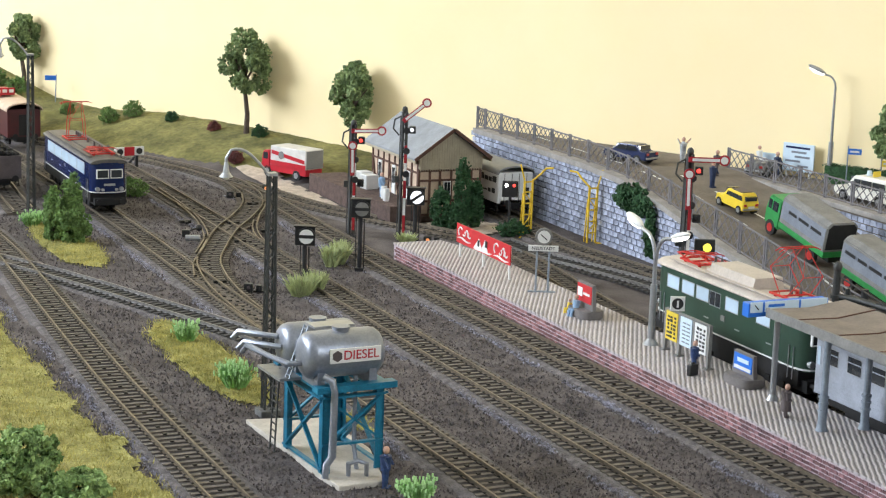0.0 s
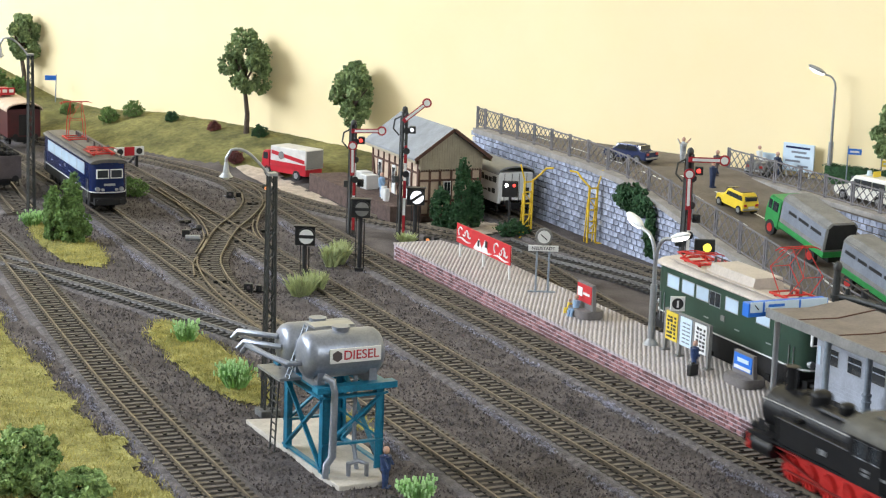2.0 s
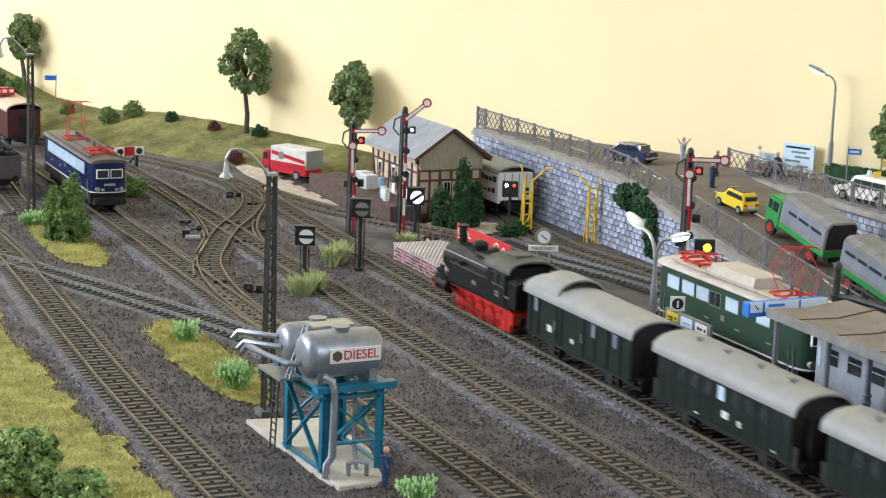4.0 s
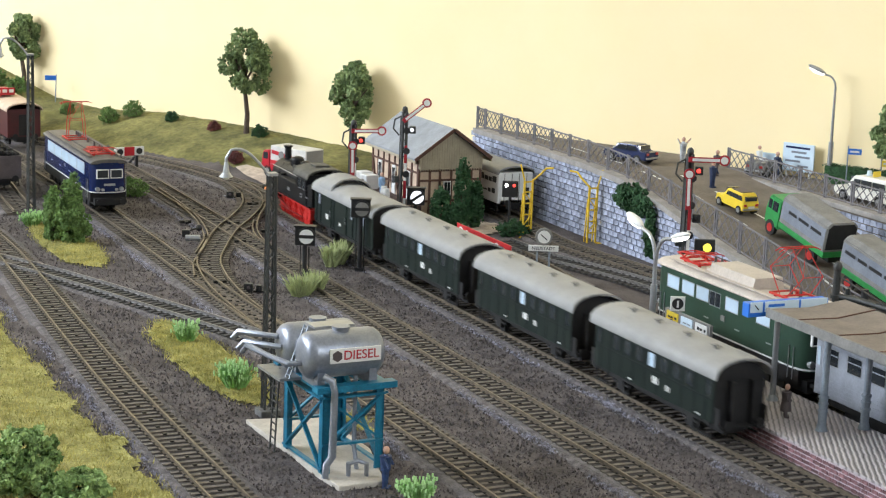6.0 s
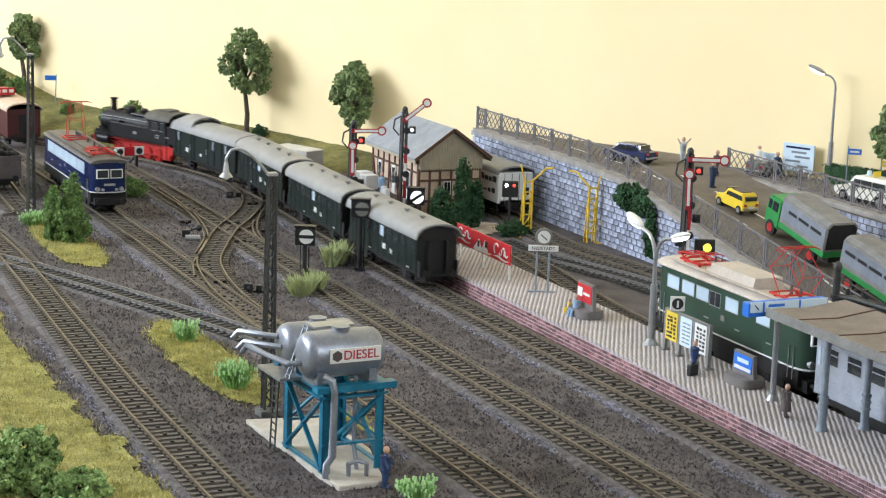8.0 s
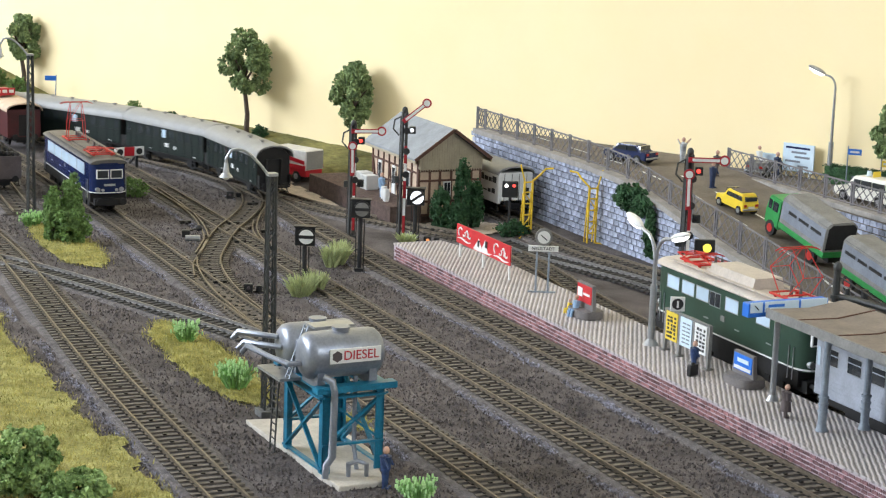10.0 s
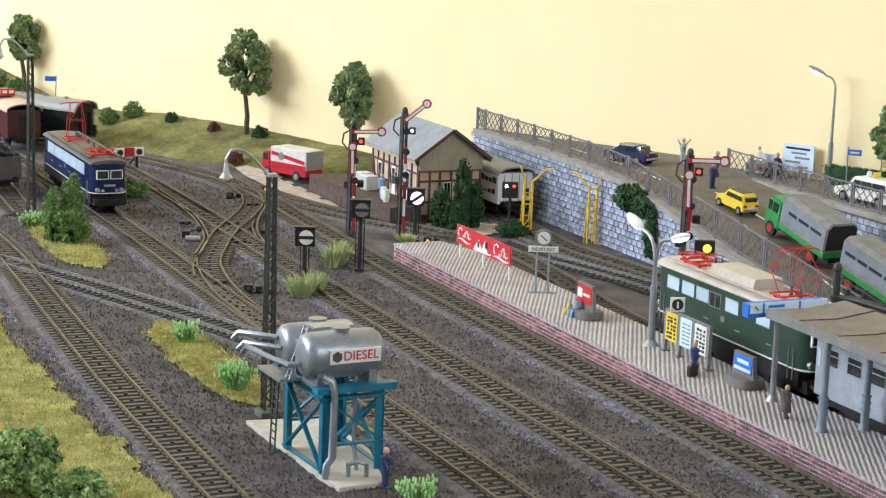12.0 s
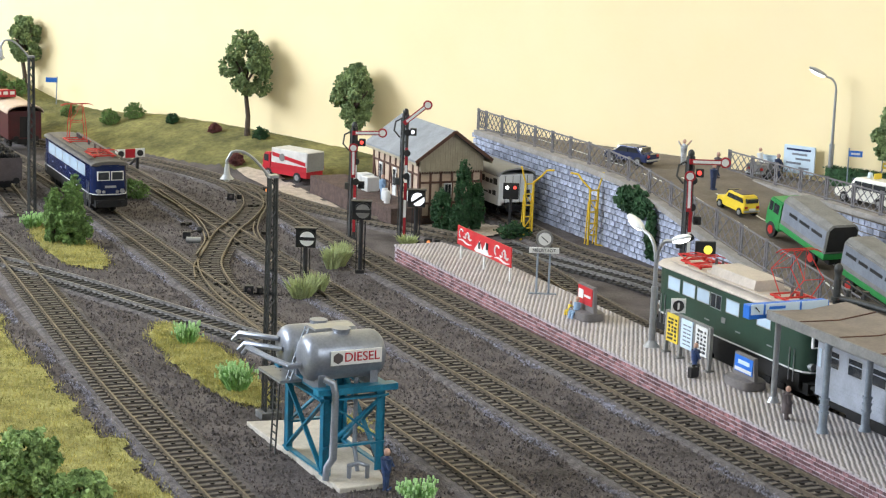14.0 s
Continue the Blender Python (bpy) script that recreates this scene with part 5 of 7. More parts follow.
def mini_signal(at, label, lit):
    sg = thing("point_lantern", at, label, "point lantern", "point lanterns")
    bm = B()
    box(bm, -0.3, 0.3, -0.25, 0.25, 0.0, 0.62, 0.05)
    part("lantern", bm, "black", sg)
    bm = B()
    ball(bm, (0.02, -0.25, 0.35), 0.13, 10, sy=0.4)
    part("lens", bm, lit, sg)
    bm = B()
    rod(bm, (0.7, 0.1, 0.1), (0.7, 0.1, 0.5), 0.22, seg=10)
    box(bm, -0.4, 1.6, 0.15, 0.35, 0.0, 0.1)
    part("lever", bm, "black", sg)
    return sg


for v, u, lit in ((40.1, 119.0, "browncloth"), (50.0, 153.6, "browncloth"), (54.0, 156.0, "lamporange"), (58.5, 131.3, "lamporange"), (62.6, 131.0, "lampred")):
    mini_signal(P(v, u, -0.4, -24), "small black point lantern beside the rails", lit)
pm = thing("point_motor", P(41.7, 137.0, -0.45, -20), "grey point motor housing with a black lever weight", "point motor")
bm = B()
rod(bm, (-0.55, 0, 0.2), (0.55, 0, 0.2), 0.24, seg=14)
part("housing", bm, "steel", pm, smooth=True)
bm = B()
box(bm, -0.9, -0.3, 1.2, 1.7, 0, 0.55, 0.05)
ball(bm, (0.35, 2.0, 0.6), 0.26, 10)
bar(bm, (-0.6, 1.5, 0.4), (0.35, 2.0, 0.6), 0.1, 0.1)
part("lever_weight", bm, "black", pm)

lt = thing("light_signal", P(66.4, 133.4, -0.45, -24), "black light signal with two lit lenses", "railway signal")
bm = B()
rod(bm, (0, 0, 0), (0, 0, 3.4), 0.1, seg=8)
box(bm, -0.3, 0.3, -0.3, 0.3, -0.1, 0.25)
box(bm, -0.62, 0.62, -0.1, 0.15, 3.0, 4.3, 0.06)
part("post_and_screen", bm, "black", lt)
for x in (-0.3, 0.3):
    bm = B()
    ball(bm, (x, -0.12, 3.95), 0.14, 10, sy=0.5)
    part("lens", bm, "lampred" if x > 0 else "lampglow", lt)
yl = thing("light_signal", P(64.2, 101.2, 0, -24), "black light signal with a yellow disc", "railway signal")
bm = B()
rod(bm, (0, 0, -0.4), (0, 0, 5.2), 0.12, seg=8)
box(bm, -0.65, 0.65, -0.1, 0.2, 4.55, 5.5, 0.05)
part("post_and_screen", bm, "black", yl)
bm = B()
rod(bm, (0.15, -0.1, 4.98), (0.15, -0.16, 4.98), 0.27, seg=20)
part("disc", bm, "lampyellow", yl)

# ---- things on the platform ----


def simple(name, at, label, category, pieces, group=""):
    """A thing from (part name, mesh, material) rows."""
    t = thing(name, at, label, category, group)
    for nm, bm, m_ in pieces:
        part(nm, bm, m_, t)
    return t


hb = thing("advertising_hoarding", P(56.3, 116.7, PZ), "long red advertising hoarding with white script shapes on posts", "billboard")
for y in (-4.0, 0.1, 3.9):
    part("post", box(B(), -0.05, 0.07, y - 0.07, y + 0.07, 0, 2.3), "white", hb)
pn = part("panel", box(B(), -0.14, -0.05, -4.3, 4.3, 1.0, 2.35, 0.01), "signred", hb)
def swash(y0, y1, z, amp, w):
    """A tapering white wave painted on the panel."""
    up, low = [], []
    for k in range(17):
        f = k / 16
        c = z + amp * math.sin(f * math.tau)
        t = w * math.sin(math.pi * (0.08 + 0.84 * f))
        up.append((y0 + (y1 - y0) * f, c + t))
        low.append((y0 + (y1 - y0) * f, c - t))
    part("white_swash", prism(B(), up + low[::-1], -0.165, -0.139, "x"), "white", pn)


def stroke(y, z, ry, rz, start):
    """A short curved white brush stroke."""
    pts = [(-0.15, y + ry * math.cos(start + 3.6 * k / 10), z + rz * math.sin(start + 3.6 * k / 10)) for k in range(11)]
    part("white_stroke", pipe(B(), pts, 0.06, 6), "white", pn)


for y, z, ry, rz, start in ((3.6, 1.85, 0.34, 0.3, 5.2), (3.0, 1.8, 0.2, 0.17, 2.2), (2.55, 1.85, 0.16, 0.24, 0.4), (2.1, 1.8, 0.2, 0.17, 3.6),
                            (-2.2, 1.75, 0.36, 0.36, 5.2), (-2.85, 1.65, 0.2, 0.2, 2.2), (-3.3, 1.72, 0.16, 0.28, 0.6), (-3.75, 1.64, 0.2, 0.2, 3.4)):
    stroke(y, z, ry, rz, start)
swash(4.1, 1.9, 1.35, 0.07, 0.07)
swash(-1.8, -4.1, 1.22, 0.07, 0.08)
bm = B()
prism(bm, [(1.4, 1.15), (0.6, 1.9), (0.1, 1.3), (-0.4, 2.0), (-0.9, 1.2), (-1.5, 1.25), (-1.2, 1.1), (1.2, 1.05)], -0.17, -0.139, "x")
part("white_figure_shape", bm, "white", pn)
bm = B()
box(bm, -0.18, -0.139, 0.45, 0.75, 1.35, 1.8)
box(bm, -0.18, -0.139, -0.75, -0.45, 1.5, 1.95)
part("dark_shape", bm, "black", pn)

dl = thing("station_clock_sign", P(56.7, 108.7, PZ, -24), "station name board on two posts under a round clock", "station sign")
for x in (-0.4, 0.4):
    part("post", rod(B(), (x, 0, 0), (x, 0, 3.1), 0.07, seg=8), "pillar", dl)
part("foot", box(B(), -0.9, 0.9, -0.12, 0.12, 0, 0.08), "pillar", dl)
nb = part("name_board", box(B(), -0.98, 0.98, -0.1, 0.06, 2.72, 3.1, 0.02), "white", dl)
writing("name_text", "NEUSTADT", 0.3, P(0, -0.11, 2.91, 0, 90), "black", nb, 0.01)
bm = B()
rod(bm, (0, 0.1, 3.68), (0, -0.14, 3.68), 0.56, seg=26)
rod(bm, (0, 0, 3.05), (0, 0, 3.3), 0.07, seg=8)
ck = part("clock_case", bm, "tarp", dl)
part("clock_face", rod(B(), (0, -0.14, 3.68), (0, -0.17, 3.68), 0.42, seg=26), "white", ck)
bm = B()
bar(bm, (-0.22, -0.18, 3.85), (0.22, -0.18, 3.48), 0.03, 0.06)
part("clock_hand", bm, "black", ck)


def bench_block(at, w, label, board, boardmat):
    t = thing("planter_bench", at, label, "bench")
    pts = [(math.copysign(abs(math.cos(a)) ** 0.6, math.cos(a)) * w, math.copysign(abs(math.sin(a)) ** 0.7, math.sin(a)) * 0.85) for a in [math.tau * k / 24 for k in range(24)]]
    bm = prism(B(), [(y, x) for x, y in pts], 0, 0.5, "z")
    bmesh.ops.bevel(bm, geom=[e for e in bm.edges if abs(e.verts[0].co.z - e.verts[1].co.z) < 0.01], offset=0.06, segments=2, affect="EDGES")
    part("base", bm, "concrete_dark2", t, "rounded grey concrete seat", smooth=True)
    bm = prism(B(), [(-w * 0.85, 0.5), (w * 0.85, 0.5), (w * 0.75, board), (-w * 0.75, board)], -0.12, 0.12, "x")
    bp_ = part("backboard", bm, "concrete_dark2", t)
    face = part("poster", box(B(), -0.16, -0.12, -w * 0.7, w * 0.7, board * 0.42, board - 0.12), boardmat, bp_)
    return t, face


M["concrete_dark2"] = mat("seat_concrete", (0.17, 0.155, 0.15), 0.8, scale=120, var=0.15)
t, f = bench_block(P(56.3, 101.9, PZ), 1.3, "round grey bench with a red advertising backboard", 2.1, "signred")
part("white_shape", box(B(), -0.19, -0.15, 0.2, 0.8, 1.2, 1.75), "white", f)
part("white_shape", box(B(), -0.19, -0.15, -0.75, 0.1, 1.35, 1.5), "white", f)
t, f = bench_block(P(57.1, 85.2, PZ, 0), 1.25, "long grey concrete bench with a blue and white sign", 1.75, "signblue")
part("white_strip", box(B(), -0.19, -0.15, -0.8, 0.8, 0.8, 0.98), "white", f)
part("lettering_bar", box(B(), -0.19, -0.15, -0.6, 0.5, 1.2, 1.42), "posterblue", f)


def platform_lamp():
    t = thing("platform_lamp", P(56.6, 94.4, PZ), "pale grey double-armed platform lamp with lit heads", "street lamp")
    bm = B()
    rod(bm, (0, 0, 0), (0, 0, 0.35), 0.5, 0.22, seg=14)
    rod(bm, (0, 0, 0.3), (0, 0, 3.6), 0.2, seg=12)
    rod(bm, (0, 0, 3.6), (0, 0, 5.2), 0.13, seg=12)
    part("post", bm, "steel", t, smooth=True)
    for s in (-1, 1):
        pts = [(0, 0, 5.1)]
        for k in range(7):
            a = math.pi / 2 * k / 6
            pts.append((0, s * 1.3 * (1 - math.cos(a)) + s * 0.1, 5.2 + 1.35 * math.sin(a)))
        pts.append((0, s * 1.9, 6.7))
        part("arm", pipe(B(), pts, 0.11, 8), "steel", t, smooth=True)
        bm = B()
        m_ = Matrix.Translation((0, s * 2.6, 6.95)) @ Matrix.Rotation(radians(s * 18), 4, "X")
        bmesh.ops.create_uvsphere(bm, u_segments=14, v_segments=8, radius=1, matrix=m_ @ Matrix.Diagonal((0.36, 0.95, 0.22, 1)))
        hd = part("head", bm, "white", t, "white lamp head", smooth=True)
        bm = B()
        bmesh.ops.create_uvsphere(bm, u_segments=14, v_segments=8, radius=1, matrix=Matrix.Translation((0, 0, -0.1)) @ m_ @ Matrix.Diagonal((0.31, 0.85, 0.2, 1)))
        part("diffuser", bm, "lampglow", hd, smooth=True)


platform_lamp()

ps = thing("poster_stand", P(56.8, 90.7, PZ), "row of three framed posters on grey posts", "notice board")
for y in (2.4, 0.85, -0.75, -2.3):
    bm = box(B(), -0.1, 0.1, y - 0.1, y + 0.1, 0, 2.5)
    box(bm, -0.25, 0.25, y - 0.2, y + 0.2, 0, 0.08)
    part("post", bm, "tarp", ps)
part("crossbar", box(B(), -0.08, 0.08, -2.3, 2.4, 2.42, 2.54), "tarp", ps)
for y, m_ in ((1.62, "signyellow"), (0.05, "posterblue"), (-1.52, "white")):
    po = part("poster", box(B(), -0.13, -0.05, y - 0.62, y + 0.62, 0.75, 2.4), m_, ps)
    for k in range(6):
        for j in range(3):
            if m_ == "posterblue":
                if j < 2:
                    part("print_bar", box(B(), -0.15, -0.128, y - 0.45 + j * 0.45, y - 0.1 + j * 0.45, 0.95 + k * 0.22, 1.02 + k * 0.22), "tarpside", po)
            else:
                x0 = y - 0.5 + j * 0.35 + random.uniform(0, 0.06)
                part("print_bar", box(B(), -0.15, -0.128, x0, x0 + random.uniform(0.15, 0.28), 0.9 + k * 0.23, 0.9 + k * 0.23 + random.uniform(0.1, 0.17)), "black", po)
inf = thing("information_sign", P(56.8, 92.0, PZ + 2.54, -24), "square white information sign with a black disc", "sign")
part("board", box(B(), -0.42, 0.42, -0.06, 0.06, 0, 0.85, 0.02), "white", inf)
part("disc", rod(B(), (0, -0.06, 0.43), (0, -0.09, 0.43), 0.33, seg=20), "black", inf)
part("stroke", box(B(), -0.06, 0.06, -0.11, -0.09, 0.22, 0.62), "white", inf)

cp = thing("platform_canopy", P(0, 0, 0), "flat brown felt canopy roof on blue-grey pillars", "platform canopy")
bm = B()
prism(bm, [(55.9, 5.6), (55.9, 6.0), (58.4, 5.92), (60.7, 6.2), (60.7, 5.9), (58.4, 5.55)], 30, 81.6, "y")
part("roof", bm, "canopy", cp)
part("fascia", box(B(), 55.75, 55.9, 30, 81.6, 5.57, 6.05), "tarp", cp)
bm = B()
for k in range(14):
    bar(bm, (55.9, 79 - k * 3.4, 6.0), (58.4, 79 - k * 3.4, 5.93), 0.08, 0.08)
    bar(bm, (58.4, 79 - k * 3.4, 5.93), (60.7, 79 - k * 3.4, 6.21), 0.08, 0.08)
part("batten", bm, "timber", cp)
for v, u in ((56.0, 76.4), (58.3, 76.0), (56.0, 62), (58.3, 62)):
    bm = B()
    rod(bm, (v, u, PZ), (v, u, PZ + 0.35), 0.32, 0.22, seg=12)
    rod(bm, (v, u, PZ + 0.3), (v, u, PZ + 1.7), 0.22, seg=12)
    for z in (1.0, 1.35, 1.7):
        rod(bm, (v, u, PZ + z), (v, u, PZ + z + 0.1), 0.27, seg=12)
    rod(bm, (v, u, PZ + 1.7), (v, u, 5.62), 0.18, seg=12)
    bar(bm, (v, u, 5.2), (v + 0.5, u, 5.6), 0.12, 0.12)
    part("pillar", bm, "pillar", cp, smooth=True)
bs2 = thing("platform_sign_box", P(57.4, 82.4, 0, 0), "blue illuminated sign box with a clock on a white post", "station sign")
bm = B()
rod(bm, (-0.6, -0.4, PZ), (-0.6, -0.4, PZ + 0.3), 0.35, 0.2, seg=12)
rod(bm, (-0.6, -0.4, PZ + 0.3), (-0.6, -0.4, 5.7), 0.16, seg=12)
part("post", bm, "steel", bs2, smooth=True)
part("case", box(B(), -2.4, 2.6, -0.3, 0.3, 5.45, 6.2, 0.04), "signblue", bs2)
for x0, x1 in ((-2.3, -1.55), (-1.4, 0.7), (0.85, 2.5)):
    part("panel", box(B(), x0, x1, -0.34, -0.3, 5.7, 6.25), "posterblue", bs2)
bm = bar(B(), (-2.05, -0.36, 6.1), (-1.8, -0.36, 5.85), 0.03, 0.05)
part("clock_hand", bm, "black", bs2)
part("lettering_bar", box(B(), -1.2, -0.2, -0.36, -0.335, 5.95, 6.1), "signblue", bs2)

# ---- goods shed and its dock ----


def goods_shed():
    hs = thing("goods_shed", P(61.4, 140.0, -0.45), "half-timbered goods shed with a grey felt roof", "shed")
    w, d, e, a = 5.6, 10.0, 5.45, 7.5
    bm = B()
    prism(bm, [(0.05, 0), (w - 0.05, 0), (w - 0.05, e), (w / 2, a - 0.15), (0.05, e)], 0.05, d - 0.05, "y")
    part("wall", bm, "cream", hs, "cream plaster infill")
    for s in (-1, 1):
        bm = B()
        xe = w / 2 + s * (w / 2 + 0.6)
        ze = e - 0.35
        prism(bm, [(w / 2, a), (w / 2, a + 0.14), (xe, ze + 0.14), (xe, ze)], -0.6, d + 0.5, "y")
        part("roof_slope", bm, "roofslate", hs)
        bm = B()
        bar(bm, (w / 2, -0.62, a + 0.05), (xe, -0.62, ze + 0.05), 0.1, 0.26)
        part("barge_board", bm, "timber", hs)
        part("eaves_board", box(B(), min(xe, xe - s * 0.1), max(xe, xe - s * 0.1), -0.6, d + 0.5, ze - 0.2, ze), "board", hs)
    bm = prism(B(), [(0, 4.35), (w, 4.35), (w, e - 0.05), (w / 2, a - 0.1), (0, e - 0.05)], -0.12, 0.06, "y")
    gb = part("gable_boarding", bm, "board", hs, "beige vertical gable boards")
    n_ = 26
    for k in range(n_):
        x = w * (k + 0.5) / n_
        top = e + (a - e) * (1 - abs(x - w / 2) / (w / 2)) - 0.2
        bm = box(B(), x - 0.075, x + 0.075, -0.17, -0.1, 4.35, top)
        prism(bm, [(x - 0.075, 4.35), (x + 0.075, 4.35), (x, 4.15)], -0.17, -0.1, "y")
        part("board", bm, "board", gb)
    for x in (0.05, 1.0, 1.9, 2.9, 3.9, 4.7, 5.5):
        part("post", box(B(), x - 0.09, x + 0.09, -0.04, 0.1, 0.5, 4.3), "timber", hs)
    for z in (0.5, 1.6, 3.3, 4.1):
        part("rail", box(B(), 0, w, -0.05, 0.1, z, z + 0.16), "timber", hs)
    for k in range(9):
        y = 0.2 + k * 1.2
        part("post", box(B(), -0.04, 0.1, y - 0.09, y + 0.09, 0.5, 5.0), "timber", hs)
    for z in (0.9, 2.4, 3.9, 4.7):
        part("rail", box(B(), -0.05, 0.1, 0, d, z, z + 0.15), "timber", hs)
    for k in (1, 3, 4, 6, 7):
        y = 0.2 + k * 1.2
        part("brace", bar(B(), (-0.02, y + 0.15, 1.1), (-0.02, y + 1.05, 3.85), 0.1, 0.12), "timber", hs)
    for y in (2.0, 5.0, 8.0):
        part("door", box(B(), -0.08, 0.02, y - 0.35, y + 0.35, 1.0, 3.9), "white", hs)
        part("pane", box(B(), -0.1, -0.07, y - 0.25, y + 0.25, 2.4, 3.7), "glass", hs)
    wf = part("window_frame", box(B(), 2.2, 2.85, -0.1, 0.05, 1.8, 3.3), "white", hs)
    part("pane", box(B(), 2.28, 2.5, -0.13, -0.09, 1.9, 3.2), "glass", wf)
    part("pane", box(B(), 2.56, 2.78, -0.13, -0.09, 1.9, 3.2), "glass", wf)
    part("plinth", box(B(), -0.06, w + 0.05, -0.06, d, 0, 0.5), "dock", hs)


goods_shed()
dk = tagged(part("loading_dock", prism(B(), [(58.6, 139.0), (61.3, 139.0), (61.3, 156), (58.0, 156)], -0.6, 1.1, "z"), "dock"), "dark brick loading dock along the shed", "loading dock", kind="structure")
for v, u in ((60.2, 147.5), (60.4, 149.2)):
    cr = thing("crate", P(v, u, 1.1, 5), "small white ribbed crate on the loading dock", "crate", "crates on the dock")
    bm = box(B(), -0.55, 0.55, -0.6, 0.6, 0, 1.2, 0.04)
    for k in range(5):
        box(bm, -0.6, 0.6, -0.55 + k * 0.25, -0.48 + k * 0.25, 0.05, 1.15)
    part("box", bm, "white", cr)
for v, u in ((59.3, 141.6), (59.6, 142.8)):
    ba = thing("barrel", P(v, u, 1.1), "small pale barrel on the loading dock", "barrel", "barrels on the dock")
    bm = rod(B(), (0, 0, 0), (0, 0, 0.5), 0.24, 0.3, seg=12)
    rod(bm, (0, 0, 0.5), (0, 0, 1.0), 0.3, 0.24, seg=12)
    part("body", bm, "white", ba, smooth=True)
bm = sheet("gravel", 53, 63, 140, 170, 0.4, lambda x, y: ground_z(x, y) + 0.14 + relief(x, y),
           lambda x, y: (abs(x - (55.9 + 0.0 * y)) < 2.0 + 0.5 * noise.noise((x, y, 2)) and x > 54.7 - 0.4 * (y - 158) * (y < 158) * 0.5 and 147 < y < 168))
tagged(part("gravel_path", bm, "gravel", smooth=True), "pale gravel strip beside the tracks", "gravel", kind="structure")
bm = sheet("gravel", 60, 68, 132, 141, 0.4, lambda x, y: ground_z(x, y) + 0.12 + relief(x, y),
           lambda x, y: (x - 64) ** 2 / 12 + (y - 136.5) ** 2 / 10 < 1 + 0.5 * noise.noise((x, y, 2)))
tagged(part("gravel_path", bm, "gravel", smooth=True), "pale gravel patch before the shed", "gravel", kind="structure")

# ---- yellow loading gauge, water crane ----
lg = thing("loading_gauge", P(0, 0, 0), "yellow lattice loading gauge over the siding", "loading gauge")
for v, u, s in ((67.5, 132.4, 1), (71.2, 128.6, -1)):
    up = part("upright", B(), "yellow", lg)
    bm = B()
    for dx in (-0.35, 0.35):
        bar(bm, (v + dx, u, -0.4), (v + dx, u, 4.0), 0.13, 0.13)
        bar(bm, (v + dx, u + 0.5, -0.4), (v + dx, u + 0.2, 3.0), 0.08, 0.08)
    for z in (0.4, 1.3, 2.2, 3.1, 3.9):
        bar(bm, (v - 0.35, u, z), (v + 0.35, u, z), 0.1, 0.1)
    bar(bm, (v - 0.35, u, 0.4), (v + 0.35, u, 1.3), 0.07, 0.07)
    bar(bm, (v + 0.35, u, 2.2), (v - 0.35, u, 3.1), 0.07, 0.07)
    bar(bm, (v - s * 0.35, u, -0.4), (v - s * 0.9, u - 0.6, -0.4), 0.1, 0.1)
    pipe(bm, [(v - s * 0.35, u, 4.0), (v - s * 0.6, u, 4.8), (v - s * 0.75, u, 5.3)], 0.07)
    pipe(bm, [(v + s * 0.35, u, 4.0), (v + s * 0.8, u - s * 0.5, 4.6), (v + s * 1.05, u - s * 0.8, 5.05), (v + s * 1.5, u - s * 1.2, 5.12)], 0.08)
    bmesh.ops.scale(bm, vec=(C, C, C), verts=bm.verts)
    bm.to_mesh(up.data)
    bm.free()

wc = thing("water_crane", P(63.6, 86.4, -0.45), "dark water crane column with a swinging pipe", "water crane")
bm = B()
rod(bm, (0, 0, 0), (0, 0, 7.2), 0.24, 0.2, seg=14)
ball(bm, (0, 0, 7.25), 0.26, 12, sz=1.3)
rod(bm, (0.8, 0, 0), (0.8, 0, 6.0), 0.14, seg=8)
for z in (1.5, 3.5, 5.5):
    rod(bm, (0, 0, z), (0, 0, z + 0.2), 0.32, seg=14)
part("column", bm, "mast", wc, smooth=True)
bm = pipe(B(), [(0, 0, 5.6), (0.6, -1.2, 5.6), (1.2, -3.2, 5.5), (1.4, -4.0, 5.2), (1.4, -4.1, 4.3)], 0.18, 10)
part("spout", bm, "mast", wc, smooth=True)
bm = bar(B(), (0, 0, 6.8), (1.1, -3.0, 5.7), 0.08, 0.08)
part("stay", bm, "mast", wc)
bm = rod(B(), (1.3, -0.9, 0), (1.3, -0.9, 5.3), 0.3, 0.26, seg=14)
for z in (0.8, 2.6, 4.2, 5.2):
    rod(bm, (1.3, -0.9, z), (1.3, -0.9, z + 0.18), 0.42, seg=14)
part("standpipe", bm, "mast", wc, smooth=True)
part("lamp_head", rod(B(), (1.3, -0.9, 5.4), (1.3, -0.9, 6.1), 0.26, 0.2, seg=12), "black", wc)
part("valve_wheel", pipe(B(), [(0.75 + 0.32 * math.cos(math.tau * k / 12), -0.6, 4.4 + 0.32 * math.sin(math.tau * k / 12)) for k in range(13)], 0.05, 6), "mast", wc)

# ---- road vehicles ----


def wheels(t, axles, half, r, hub="steel"):
    for y in axles:
        for s in (-1, 1):
            bm = B()
            rod(bm, (s * (half - 0.3), y, r), (s * half, y, r), r, seg=18)
            wl = part("wheel", bm, "tyre", t)
            bm = B()
            rod(bm, (s * (half - 0.02), y, r), (s * (half + 0.04), y, r), r * 0.55, seg=14)
            part("hub", bm, hub, wl)


